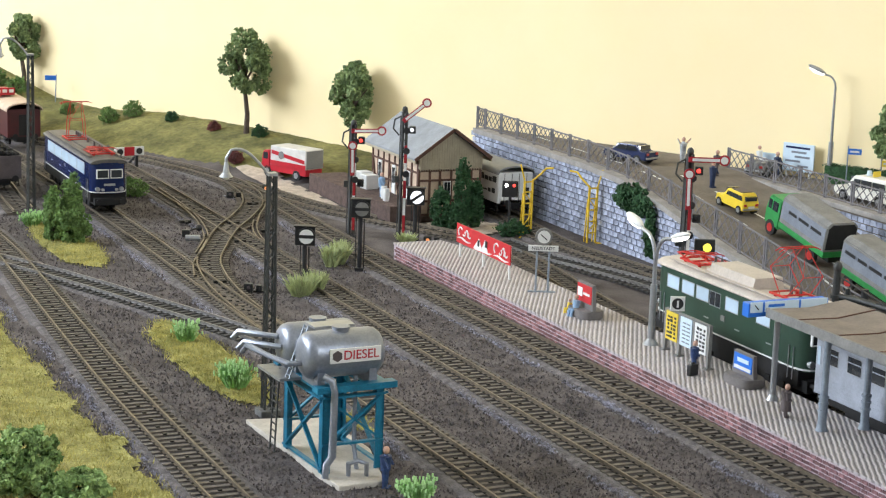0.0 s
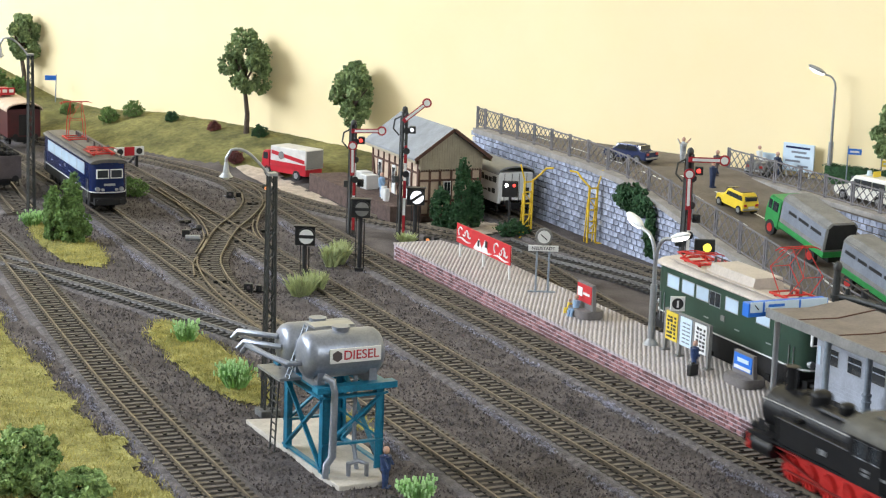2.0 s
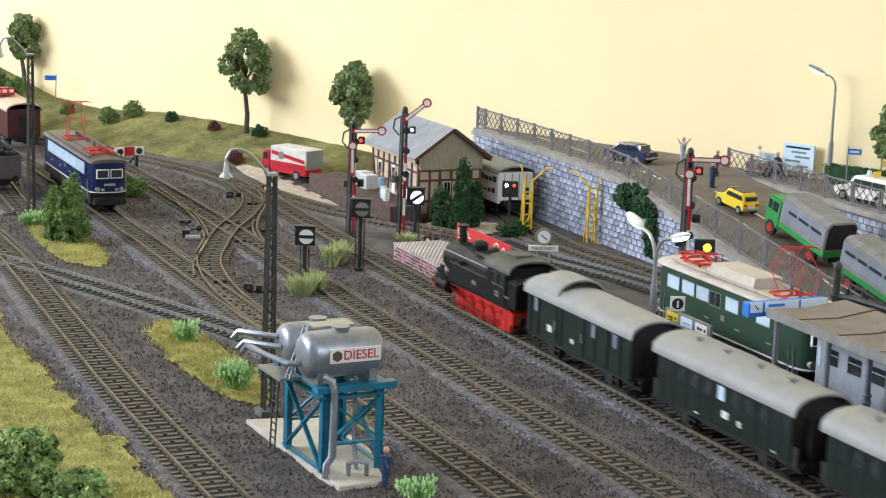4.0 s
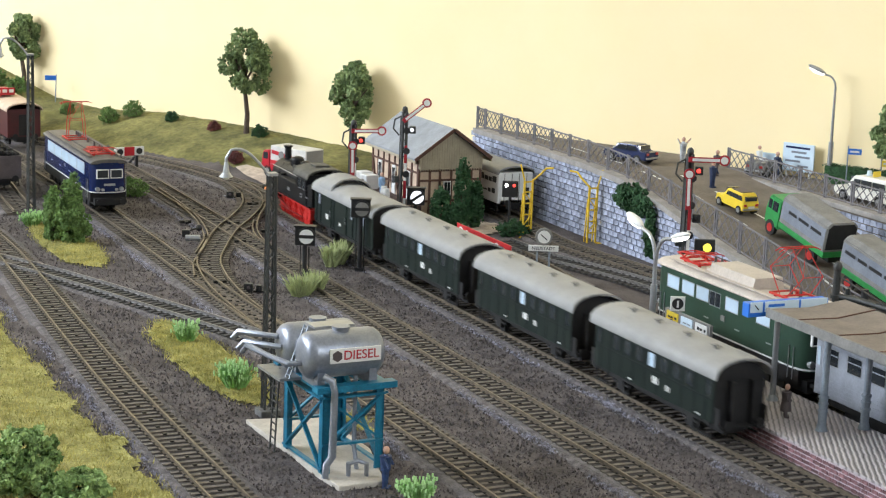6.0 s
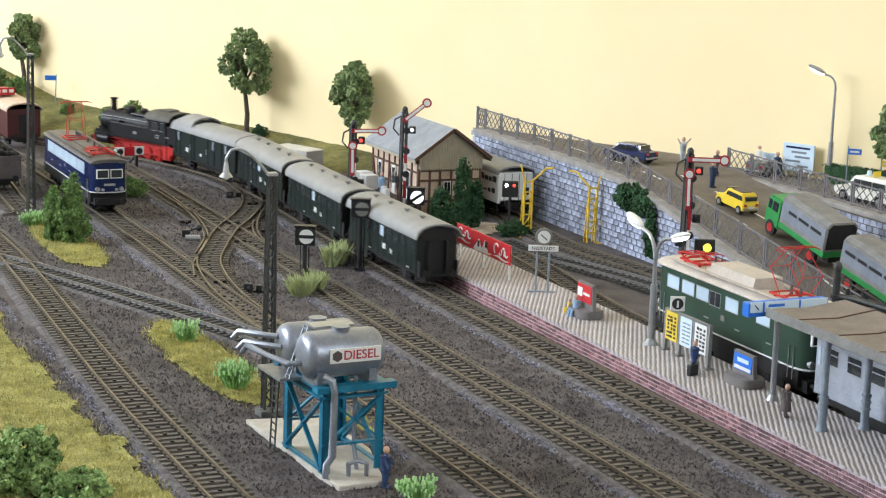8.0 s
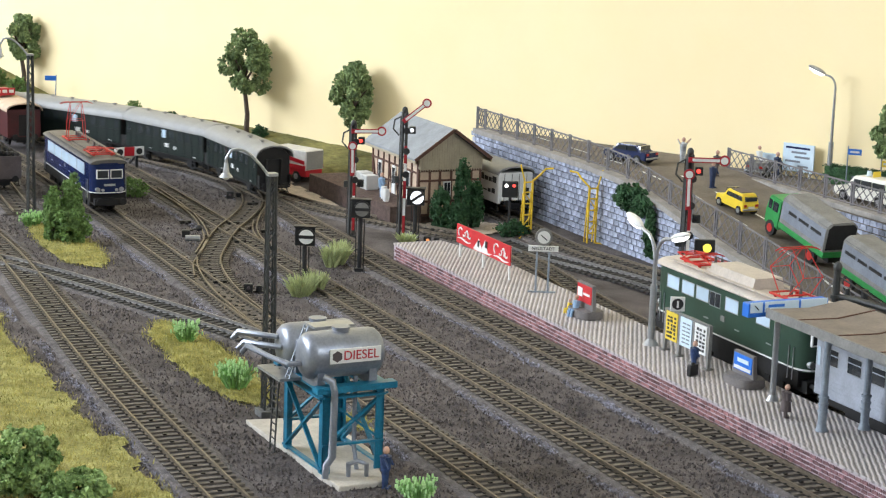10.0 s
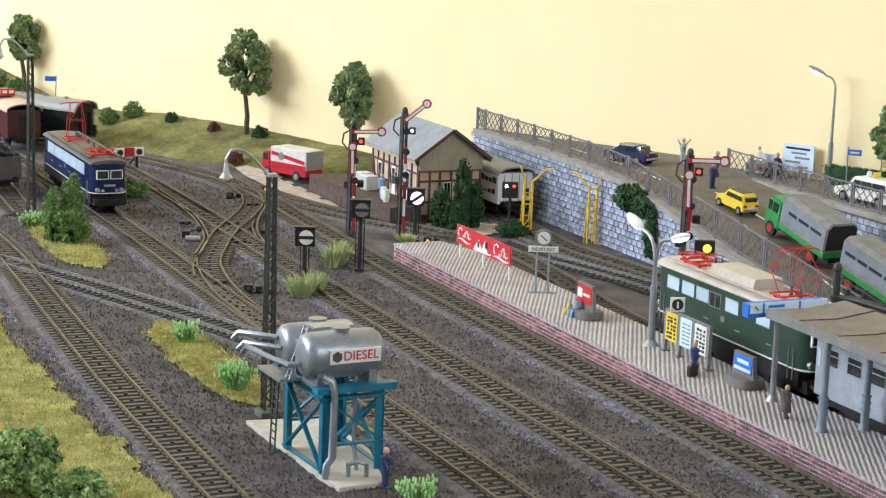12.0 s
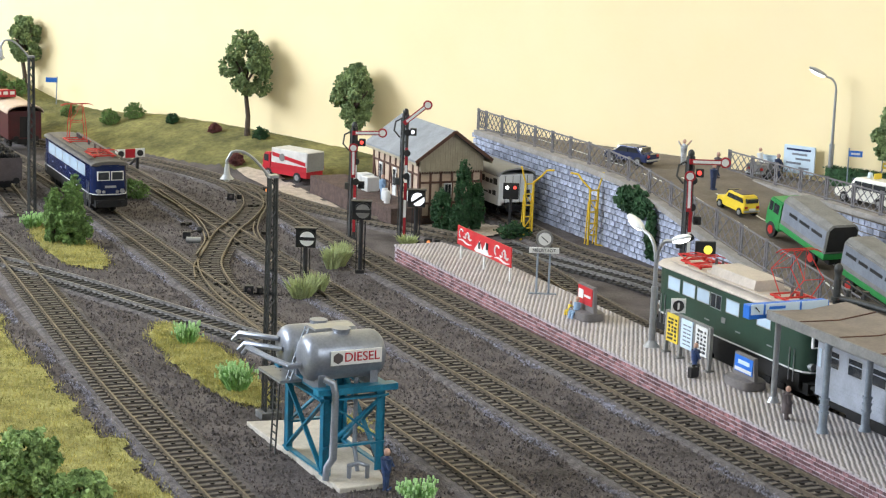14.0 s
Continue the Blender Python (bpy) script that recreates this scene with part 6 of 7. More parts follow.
def car_body(name, at, label, paint, side, half, glass_rows, wheel_y, r, hub="steel", category="car"):
    """A car from its side outline; glass_rows: side windows as outlines."""
    t = thing(name, at, label, category)
    bm = prism(B(), side, -half, half, "x")
    top = max(z for _, z in side)
    for v_ in bm.verts:
        k = smooth01((v_.co.z - top * 0.5) / (top * 0.5))
        v_.co.x *= 1 - 0.16 * k
    bmesh.ops.bevel(bm, geom=[e for e in bm.edges], offset=0.07, segments=2, affect="EDGES")
    part("body", bm, paint, t, smooth=True)
    for gy in glass_rows:
        for s in (-1, 1):
            bm = B()
            zc = sum(z for _, z in gy) / len(gy)
            k = smooth01((zc - top * 0.5) / (top * 0.5))
            x = half * (1 - 0.16 * k)
            prism(bm, gy, s * x - 0.05, s * x + 0.03 * s if s > 0 else s * x + 0.05, "x")
            if s < 0:
                bmesh.ops.translate(bm, vec=(-0.06, 0, 0), verts=bm.verts)
            else:
                bmesh.ops.translate(bm, vec=(0.04, 0, 0), verts=bm.verts)
            part("side_window", bm, "glass", t)
    wheels(t, wheel_y, half + 0.02, r, hub)
    ys = [y for y, _ in side]
    for y in (min(ys), max(ys)):
        s = 1 if y > 0 else -1
        part("bumper", box(B(), -half * 0.95, half * 0.95, min(y, y + s * 0.08), max(y, y + s * 0.08), 0.45, 0.6, 0.02), "chrome", t)
        for x in (-half * 0.7, half * 0.7):
            part("lamp", box(B(), x - 0.14, x + 0.14, min(y - s * 0.02, y + s * 0.05), max(y - s * 0.02, y + s * 0.05), 0.75, 0.95, 0.02), "white" if s > 0 else "lampdull", t)
    return t, top


M["lampdull"] = mat("tail_lamp_red", (0.4, 0.02, 0.015), 0.3)
# yellow hatchback on the ramp, driving up
yc, _ = car_body("yellow_car", P(76.5, 116.7, road_z(116.7) + 0.0, 3, 6) @ Matrix.Scale(0.9, 4), "yellow boxy hatchback with a dark sunroof on the ramp road", "caryellow",
                 [(-1.9, 0.35), (1.85, 0.35), (1.85, 0.95), (0.95, 1.05), (0.55, 1.68), (-1.5, 1.72), (-1.9, 1.05)], 0.8,
                 [[(0.45, 1.2), (0.3, 1.55), (-0.35, 1.55), (-0.35, 1.2)], [(-0.45, 1.2), (-0.45, 1.55), (-1.0, 1.55), (-1.0, 1.2)], [(-1.1, 1.2), (-1.1, 1.55), (-1.5, 1.55), (-1.65, 1.2)]], (1.35, -1.35), 0.36)
part("sunroof", box(B(), -0.55, 0.55, -1.2, 0.2, 1.69, 1.77, 0.02), "browncloth", yc)
part("rear_window", prism(B(), [(-0.55, 1.2), (0.55, 1.2), (0.5, 1.52), (-0.5, 1.52)], -1.92, -1.65, "y"), "glass", yc)
part("windscreen", prism(B(), [(-0.62, 1.18), (0.62, 1.18), (0.52, 1.7), (-0.52, 1.7)], 0.62, 0.86, "y"), "glass", yc)
part("number_plate", box(B(), -0.3, 0.3, -2.02, -1.95, 0.62, 0.78), "white", yc)
# dark blue saloon at the crest
bc, _ = car_body("blue_car", P(76.4, 132.2, road_z(132) - 0.02, 24), "dark blue saloon car at the top of the ramp", "carblue",
                 [(-2.1, 0.35), (2.1, 0.35), (2.1, 0.85), (1.2, 0.98), (0.6, 1.5), (-1.0, 1.5), (-1.5, 1.0), (-2.1, 0.95)], 0.88,
                 [[(0.95, 1.05), (0.5, 1.4), (-0.2, 1.4), (-0.2, 1.05)], [(-0.3, 1.05), (-0.3, 1.4), (-0.9, 1.4), (-1.25, 1.05)]], (1.3, -1.25), 0.38)
part("windscreen", prism(B(), [(-0.72, 1.02), (0.72, 1.02), (0.6, 1.45), (-0.6, 1.45)], 0.78, 0.98, "y"), "glass", bc)
part("rear_window", prism(B(), [(-0.72, 1.05), (0.72, 1.05), (0.6, 1.45), (-0.6, 1.45)], -1.4, -1.12, "y"), "glass", bc)
# ivory ambulance on the plateau
am, _ = car_body("ambulance", P(85.9, 113.4, 4.83, 8), "ivory ambulance estate with a roof beacon on the upper yard", "carwhite",
                 [(-2.9, 0.35), (2.9, 0.35), (2.9, 0.95), (1.6, 1.1), (1.0, 1.95), (-2.6, 2.0), (-2.9, 1.2)], 1.0,
                 [[(0.95, 1.2), (0.75, 1.75), (0.2, 1.75), (0.2, 1.2)], [(0.05, 1.2), (0.05, 1.75), (-0.9, 1.75), (-0.9, 1.2)], [(-1.1, 1.2), (-1.1, 1.75), (-2.2, 1.75), (-2.4, 1.2)]], (1.85, -1.75), 0.4)
part("beacon", rod(B(), (0, 0.3, 2.0), (0, 0.3, 2.35), 0.22, 0.17, seg=12), "posterblue", am)
part("roof_sign", box(B(), -0.35, 0.35, -0.5, -0.4, 2.0, 2.4), "signyellow", am)
part("windscreen", prism(B(), [(-0.75, 1.15), (0.75, 1.15), (0.62, 1.8), (-0.62, 1.8)], 1.25, 1.5, "y"), "glass", am)
# open grey jeep behind the railing
jp, _ = car_body("grey_jeep", P(85.2, 126.4, 4.83, -60), "small grey-green open jeep behind the railing", "tarp",
                 [(-1.7, 0.4), (1.8, 0.4), (1.8, 1.0), (0.5, 1.05), (0.4, 1.2), (-1.7, 1.2)], 0.85, [], (1.15, -1.05), 0.42)
part("windscreen", box(B(), -0.75, 0.75, 0.38, 0.45, 1.15, 1.75, 0.01), "paleglass", jp)


def lorry(at, label, name, cab, length, sidemat, paint, hub):
    t = thing(name, at, label, "truck" if cab else "trailer")
    h = length / 2
    c = 2.0 if cab else 0
    bm = box(B(), -1.35, 1.35, -h, h - c, 1.1, 1.55, 0.03)
    part("bed", bm, paint, t)
    bm = prism(B(), [(-1.4, 1.55), (-1.4, 3.5), (-1.0, 3.85), (1.0, 3.85), (1.4, 3.5), (1.4, 1.55)], -h, h - c - 0.1, "y")
    bmesh.ops.bevel(bm, geom=[e for e in bm.edges], offset=0.08, segments=2, affect="EDGES")
    cv = part("tarpaulin", bm, "tarp", t, "grey tarpaulin cover", smooth=True)
    for s in (-1, 1):
        a, b = sorted((s * 1.395, s * 1.415))
        part("cover_side", box(B(), a, b, -h + 0.15, h - c - 0.25, 1.95, 3.35), sidemat, cv)
        a, b = sorted((s * 1.41, s * 1.43))
        k = -h + 0.6
        while k < h - c - 0.9:
            w_ = random.uniform(0.9, 1.5)
            part("lettering_bar", box(B(), a, b, k, min(k + w_, h - c - 0.5), 2.65, 2.9), "black", cv)
            k += w_ + 0.3
    part("cover_end", prism(B(), [(-1.25, 1.75), (-1.25, 3.4), (-0.95, 3.7), (0.95, 3.7), (1.25, 3.4), (1.25, 1.75)], -h - 0.03, -h + 0.02, "y"), "underframe", cv)
    part("chassis", box(B(), -0.6, 0.6, -h + 0.2, h - 0.3, 0.6, 1.1), "underframe", t)
    if cab:
        bm = prism(B(), [(h - c, 0.75), (h, 0.75), (h + 0.05, 2.0), (h - 0.25, 3.1), (h - c, 3.15)], -1.3, 1.3, "x")
        bmesh.ops.bevel(bm, geom=[e for e in bm.edges], offset=0.12, segments=2, affect="EDGES")
        cb = part("cab", bm, paint, t, smooth=True)
        for s in (-1, 1):
            a, b = sorted((s * 1.26, s * 1.325))
            part("side_window", box(B(), a, b, h - 0.75, h - 0.3, 2.05, 2.8), "glass", cb)
            part("side_window", box(B(), a, b, h - 1.6, h - 0.9, 2.05, 2.8), "glass", cb)
        part("windscreen", prism(B(), [(-1.05, 2.05), (1.05, 2.05), (0.98, 2.8), (-0.98, 2.8)], h - 0.25, h + 0.06, "y"), "glass", cb)
    ax = (h - 1.0, -h + 1.6) if cab else (h - 1.4, -h + 1.4)
    wheels(t, ax, 1.32, 0.62, hub)
    if cab:
        return t
    part("drawbar", bar(B(), (0, h - 0.2, 0.8), (0, h + 1.2, 0.7), 0.12, 0.12), "underframe", t)
    return t


slope = math.degrees(math.atan2(road_z(111) - road_z(102), 9))
lorry(P(76.7, 108.2, road_z(108.2) + 0.02, 0, slope) @ Matrix.Scale(0.9, 4), "green lorry with a grey tarpaulin climbing the ramp", "green_lorry", True, 8.2, "tarpside", "cargreen", "red")
lorry(P(76.7, 98.9, road_z(98.9) + 0.12, 0, 11) @ Matrix.Scale(0.92, 4), "green trailer with a grey tarpaulin behind the lorry", "green_trailer", False, 8.6, "tarpside", "cargreen", "red")


def red_truck():
    t = thing("red_truck", P(58.3, 161.5, ground_z(58.3, 161.5) + 0.08, 24) @ Matrix.Scale(0.85, 4), "red truck with a white and grey box body by the bank", "truck")
    part("chassis", box(B(), -1.2, 1.2, -3.4, 3.4, 0.6, 1.3, 0.05), "carred", t)
    bm = box(B(), -1.3, 1.3, -3.5, 1.9, 1.3, 3.35, 0.1)
    bx = part("box_body", bm, "truckbody", t)
    part("rear_door", box(B(), -1.2, 1.2, -3.54, -3.48, 1.4, 3.25), "roof", bx)
    for s in (-1, 1):
        a, b = sorted((s * 1.3, s * 1.33))
        part("stripe", prism(B(), [(-3.3, 1.9), (1.7, 2.5), (1.7, 2.9), (-3.3, 2.3)], a, b, "x"), "carred", bx)
        part("lower_band", box(B(), a, b, -3.45, 1.85, 1.32, 1.8), "carred", bx)
        a, b = sorted((s * 1.31, s * 1.35))
        bm = rod(B(), (a, 0.2, 2.45), (b, 0.2, 2.45), 0.42, seg=16)
        part("emblem", bm, "tarp", bx)
    bm = prism(B(), [(2.0, 0.7), (3.3, 0.7), (3.35, 1.8), (3.1, 2.7), (2.0, 2.8)], -1.25, 1.25, "x")
    bmesh.ops.bevel(bm, geom=[e for e in bm.edges], offset=0.12, segments=2, affect="EDGES")
    cb = part("cab", bm, "carred", t, smooth=True)
    for s in (-1, 1):
        a, b = sorted((s * 1.21, s * 1.28))
        part("side_window", box(B(), a, b, 2.35, 3.0, 1.8, 2.5), "glass", cb)
    wheels(t, (2.4, -2.0), 1.25, 0.55)


red_truck()

# ---- railings, signs and lamps along the road ----


def railing(name, label, pts, height):
    """Twin posts and diamond lattice panels along points (x, y, z)."""
    fc = thing(name, Matrix(), label, "railing")
    up = Vector((0, 0, 1))
    for a, b in zip(pts, pts[1:]):
        a, b = Vector(a), Vector(b)
        ha, hb = height(a.y), height(b.y)
        bm = B()
        d = (b - a).normalized() * 0.13
        for s in (-1, 1):
            bar(bm, a + d * s - up * 0.1, a + d * s + up * (ha + 0.05), 0.1, 0.13)
        for f in (0.2, 0.55, 0.95):
            bar(bm, a - d + up * ha * f, a + d + up * ha * f, 0.06, 0.06)
        part("post", bm, "fence", fc)
        bm = B()
        lo_a, lo_b, hi_a, hi_b = a + up * 0.2, b + up * 0.2, a + up * (ha - 0.08), b + up * (hb - 0.08)
        bar(bm, hi_a, hi_b, 0.09, 0.1)
        bar(bm, lo_a, lo_b, 0.09, 0.08)
        n_ = 2
        for k in range(n_):
            f, g = k / n_, (k + 1) / n_
            bar(bm, lo_a.lerp(lo_b, f), hi_a.lerp(hi_b, g), 0.06, 0.055)
            bar(bm, lo_a.lerp(lo_b, g), hi_a.lerp(hi_b, f), 0.06, 0.055)
        for k in range(n_ * 2):
            f, g = k / n_ / 2, (k + 1) / n_ / 2
            bar(bm, lo_a.lerp(lo_b, f).lerp(hi_a.lerp(hi_b, f), 0.5 if k % 2 == 0 else 1.0), lo_a.lerp(lo_b, g).lerp(hi_a.lerp(hi_b, g), 1.0 if k % 2 == 0 else 0.5), 0.045, 0.045)
            bar(bm, lo_a.lerp(lo_b, f).lerp(hi_a.lerp(hi_b, f), 0.5 if k % 2 == 0 else 0.0), lo_a.lerp(lo_b, g).lerp(hi_a.lerp(hi_b, g), 0.0 if k % 2 == 0 else 0.5), 0.045, 0.045)
        part("lattice_panel", bm, "fence", fc)
    return fc


front = [(RV0 + 0.45, u, edge_z(u) + 0.06) for u in [152.6] + [151.0 - 3.17 * k for k in range(19)]]
railing("front_railing", "grey diamond lattice railing on the stone wall", front, lambda u: 1.75 + 0.45 * smooth01((119 - u) / 8))
back = [(RV1 + 0.3, u, 4.95) for u in [128.6 - 3.3 * k for k in range(12)]]
railing("back_railing", "grey diamond lattice railing of the upper yard", back, lambda u: 1.75)
bm = B()
rows = []
for u in [92 + 0.8 * k for k in range(76)]:
    rows.append([bm.verts.new((x, u, edge_z(u) + z - 0.06)) for x, z in ((RV0 - 0.25, -0.3), (RV0 - 0.25, 0.12), (RV0 + 0.75, 0.12), (RV0 + 0.75, -0.3))])
for r, s in zip(rows, rows[1:]):
    for k in range(4):
        bm.faces.new((r[k], r[(k + 1) % 4], s[(k + 1) % 4], s[k]))
bm.faces.new(rows[0][::-1])
bm.faces.new(rows[-1])
bmesh.ops.recalc_face_normals(bm, faces=bm.faces)
tagged(part("coping", bm, "coping"), "grey coping along the top of the stone wall", "coping", kind="structure")
tagged(part("kerb", box(B(), RV1 - 0.25, RV1 + 0.6, 88, 129, 4.6, 4.97, 0.04), "coping"), "grey kerb under the upper railing", "kerb", kind="structure")

sl = thing("street_lamp", P(88.2, 121.9, 4.85), "tall grey street lamp with a lit drooping head", "street lamp")
bm = rod(B(), (0, 0, 0), (0, 0, 3.2), 0.2, seg=12)
rod(bm, (0, 0, 3.2), (0, 0, 7.4), 0.12, 0.09, seg=12)
part("post", bm, "steel", sl, smooth=True)
d = Vector((-0.85, 0.5))
pts = [(d.x * 0.75 * (1 - math.cos(math.pi / 2 * k / 5)), d.y * 0.75 * (1 - math.cos(math.pi / 2 * k / 5)), 7.4 + 0.95 * math.sin(math.pi / 2 * k / 5)) for k in range(6)]
part("arm", pipe(B(), pts + [(d.x * 0.95, d.y * 0.95, 8.45)], 0.08), "steel", sl, smooth=True)
for m_, dz, k, nm in (("steel", 0.0, 1.0, "head"), ("lampglow", -0.12, 0.85, "diffuser")):
    bm = B()
    q_ = Vector((d.x, d.y, 0.45)).to_track_quat("Y", "Z").to_matrix().to_4x4()
    bmesh.ops.create_uvsphere(bm, u_segments=14, v_segments=8, radius=1, matrix=Matrix.Translation((d.x * 1.5, d.y * 1.5, 8.75 + dz)) @ q_ @ Matrix.Diagonal((0.34 * k, 0.75 * k, 0.2, 1)))
    part(nm, bm, m_, sl, smooth=True)

bb = thing("notice_billboard", P(87.3, 124.8, 4.9, -62), "pale blue billboard with lettering bars against the wall", "billboard")
part("board", box(B(), -1.35, 1.35, -0.08, 0.08, 0.4, 2.6, 0.02), "posterblue", bb)
for x in (-1.0, 1.0):
    part("leg", box(B(), x - 0.06, x + 0.06, -0.05, 0.05, -0.05, 0.5), "white", bb)
for k, (x0, x1) in enumerate(((-1.1, 1.0), (-0.6, 0.7), (-0.3, 1.0), (-1.1, 0.2), (0.0, 0.9))):
    part("lettering_bar", box(B(), x0, x1, -0.1, -0.078, 2.2 - k * 0.36, 2.36 - k * 0.36), "tarpside" if k else "carblue", bb)
for v, u, m_, h, w in ((88.3, 119.8, "signblue", 2.9, 1.0), (89.6, 117.3, "signyellow", 2.3, 0.75)):
    t = thing("street_sign", P(v, u, 4.85, -40), "small street name sign on a thin post", "street sign", "street name signs")
    part("post", rod(B(), (0, 0, 0), (0, 0, h + 0.3), 0.05, seg=8), "pillar", t)
    p_ = part("plate", box(B(), 0.02, w + 0.02, -0.06, 0.02, h - 0.35, h + 0.1), m_, t)
    part("lettering_bar", box(B(), 0.15, w - 0.15, -0.08, -0.055, h - 0.2, h - 0.05), "white", p_)
t = thing("street_sign", P(45.6, 199.5, ground_z(45.6, 199.5), -20), "blue street name sign leaning on the grass bank", "street sign", "street name signs")
part("post", rod(B(), (0, 0, -0.1), (0.12, 0, 3.2), 0.06, seg=8), "pillar", t)
part("plate", box(B(), -1.05, 0.1, -0.06, 0.02, 2.6, 3.1), "signblue", t)

# ---- vegetation ----


def leaf_cloud(centre, radii, n_, size, seed, flat=0.0, holes=0.5):
    """Many small folded leaf clumps filling a lumpy, gappy volume."""
    r = random.Random(seed)
    bm = B()
    c = Vector(centre)
    made = 0
    tries = 0
    while made < n_ and tries < n_ * 12:
        tries += 1
        p = Vector((r.gauss(0, 1), r.gauss(0, 1), r.gauss(0, 1))).normalized() * r.uniform(0.25, 1.0) ** 0.5
        lump = noise.noise(Vector((p.x * 2.7, p.y * 2.7, p.z * 2.7)) + Vector((seed, 0, 0)))
        if p.length > 0.84 + 0.42 * lump or p.z < -0.75 or (noise.noise(p * 3.1 + Vector((0, seed, 0))) < -0.25 * (1 - holes) - 0.12 and p.length > 0.45):
            continue
        q_ = c + Vector((p.x * radii[0], p.y * radii[1], p.z * radii[2]))
        s = size * r.uniform(0.6, 1.4)
        m_ = Matrix.Translation(q_) @ Euler((r.uniform(0, 6.3), r.uniform(0, 6.3), r.uniform(0, 6.3))).to_matrix().to_4x4()
        v = [bm.verts.new(m_ @ Vector(k)) for k in ((-s, -s * 0.6, 0), (s * 0.2, -s, s * 0.5), (s, s * 0.3, 0), (-s * 0.1, s, s * 0.4), (0, 0, -s * 0.7))]
        for k in range(4):
            bm.faces.new((v[k], v[(k + 1) % 4], v[4]))
        bm.faces.new(v[:4])
        made += 1
    return bm


def tree(at, height, crown, seed, label, leaf="leaf"):
    t = thing("tree", at, label, "tree", "broad-leaved trees")
    r = random.Random(seed)
    th = height - crown * 1.85
    bm = B()
    pts = [Vector((0, 0, -0.3)), Vector((0.1, 0, th * 0.4)), Vector((-0.15, 0, th * 0.8)), Vector((-0.25, 0, th))]
    rad = [0.32, 0.24, 0.2, 0.17]
    for a, b, ra, rb in zip(pts, pts[1:], rad, rad[1:]):
        rod(bm, a, b, ra, rb, seg=8)
    trunk = part("trunk", bm, "bark", t, smooth=True)
    for k in range(6):
        a = math.tau * k / 6 + r.uniform(-0.4, 0.4)
        e = Vector((math.cos(a) * crown * 0.6, math.sin(a) * crown * 0.6, th + crown * r.uniform(0.5, 1.3)))
        bm = B()
        m_ = pts[-1].lerp(e, 0.5) + Vector((0, 0, 0.25))
        rod(bm, pts[-1], m_, 0.13, 0.09, seg=6)
        rod(bm, m_, e, 0.09, 0.04, seg=6)
        part("limb", bm, "bark", t, smooth=True)
    for k in range(16):
        a, f_ = 2.4 * k + r.uniform(-0.5, 0.5), k / 15
        zz = height - crown * (0.3 + 1.75 * f_) + r.uniform(-0.3, 0.3)
        w_ = math.sin(math.pi * min(1.0, 0.08 + f_ * 0.8)) * r.uniform(0.4, 0.82)
        c_ = (math.cos(a) * crown * w_, math.sin(a) * crown * w_, zz)
        s_ = crown * r.uniform(0.25, 0.4)
        bm = leaf_cloud(c_, (s_, s_, s_ * 1.15), 250, 0.15, seed + k * 0.37)
        tagged(part("foliage_clump", bm, leaf, t, "clumped mid-green foliage"), kind="stuff")
    return t


tree(P(58.4, 174.8, ground_z(58.4, 174.8) + 0.1), 10.2, 2.75, 3, "model tree with a green clumped crown on the grass bank")
tree(P(64.9, 163.2, ground_z(64.9, 163.2) + 0.1), 8.9, 2.5, 8, "model tree with a green clumped crown behind the shed")
tree(P(43.3, 204.4, ground_z(43.3, 204.4) + 0.1), 8.2, 2.2, 14, "model tree with a green clumped crown high on the bank")
tree(P(90.0, 116.2, 4.8), 7.2, 2.0, 21, "model tree with a green clumped crown on the upper yard")


def bush(name, at, radii, n_, size, seed, leaf, label, z=0.0):
    t = thing(name, at, label, "bush", "bushes")
    bm = leaf_cloud((0, 0, radii[2] * 0.75 + z), radii, n_, size, seed, holes=0.8)
    tagged(part("foliage", bm, leaf, t), kind="stuff")
    bm = B()
    for k in range(5):
        a = math.tau * k / 5
        rod(bm, (0, 0, -0.3), (radii[0] * 0.4 * math.cos(a), radii[1] * 0.4 * math.sin(a), radii[2] * 0.9), 0.07, 0.03, seg=5)
    part("stems", bm, "bark", t)
    return t


def gb(v, u, dz=0.0):
    return P(v, u, ground_z(v, u) + dz)


bush("green_bush", gb(32.8, 138.3), (1.55, 1.5, 1.7), 2200, 0.12, 31, "leaffresh", "large fresh green bush on the yellow grass")
bush("green_bush", gb(33.0, 139.2), (0.95, 0.95, 3.1), 1700, 0.12, 32, "leaffresh", "tall fresh green bush on the yellow grass")
bush("green_bush", gb(31.6, 139.0), (0.9, 0.9, 2.5), 1300, 0.12, 33, "leaffresh", "tall fresh green bush on the yellow grass")
bush("green_bush", gb(42.4, 156.5), (1.5, 1.3, 1.0), 800, 0.1, 34, "leaffresh", "low light green bush beside the track")
for k, (v, u, r_, m_) in enumerate(((51.0, 188.3, 1.05, "leaffresh"), (48.6, 188.6, 1.0, "leaffresh"), (53.6, 183.7, 0.65, "leafdark"), (56.2, 178.0, 0.62, "bushred"), (59.2, 173.0, 0.8, "leafdark"),
                                      (55.3, 168.6, 0.75, "bushred"), (46.0, 195.5, 0.8, "leaffresh"), (42.4, 203.3, 1.2, "leaffresh"), (40.8, 205.5, 1.1, "leaffresh"))):
    bush("bank_bush", gb(v, u, 0.1), (r_ * 1.15, r_, r_), 700, 0.09, 40 + k, m_, "small dark russet bush on the grass bank" if m_ == "bushred" else "small green bush on the grass bank")
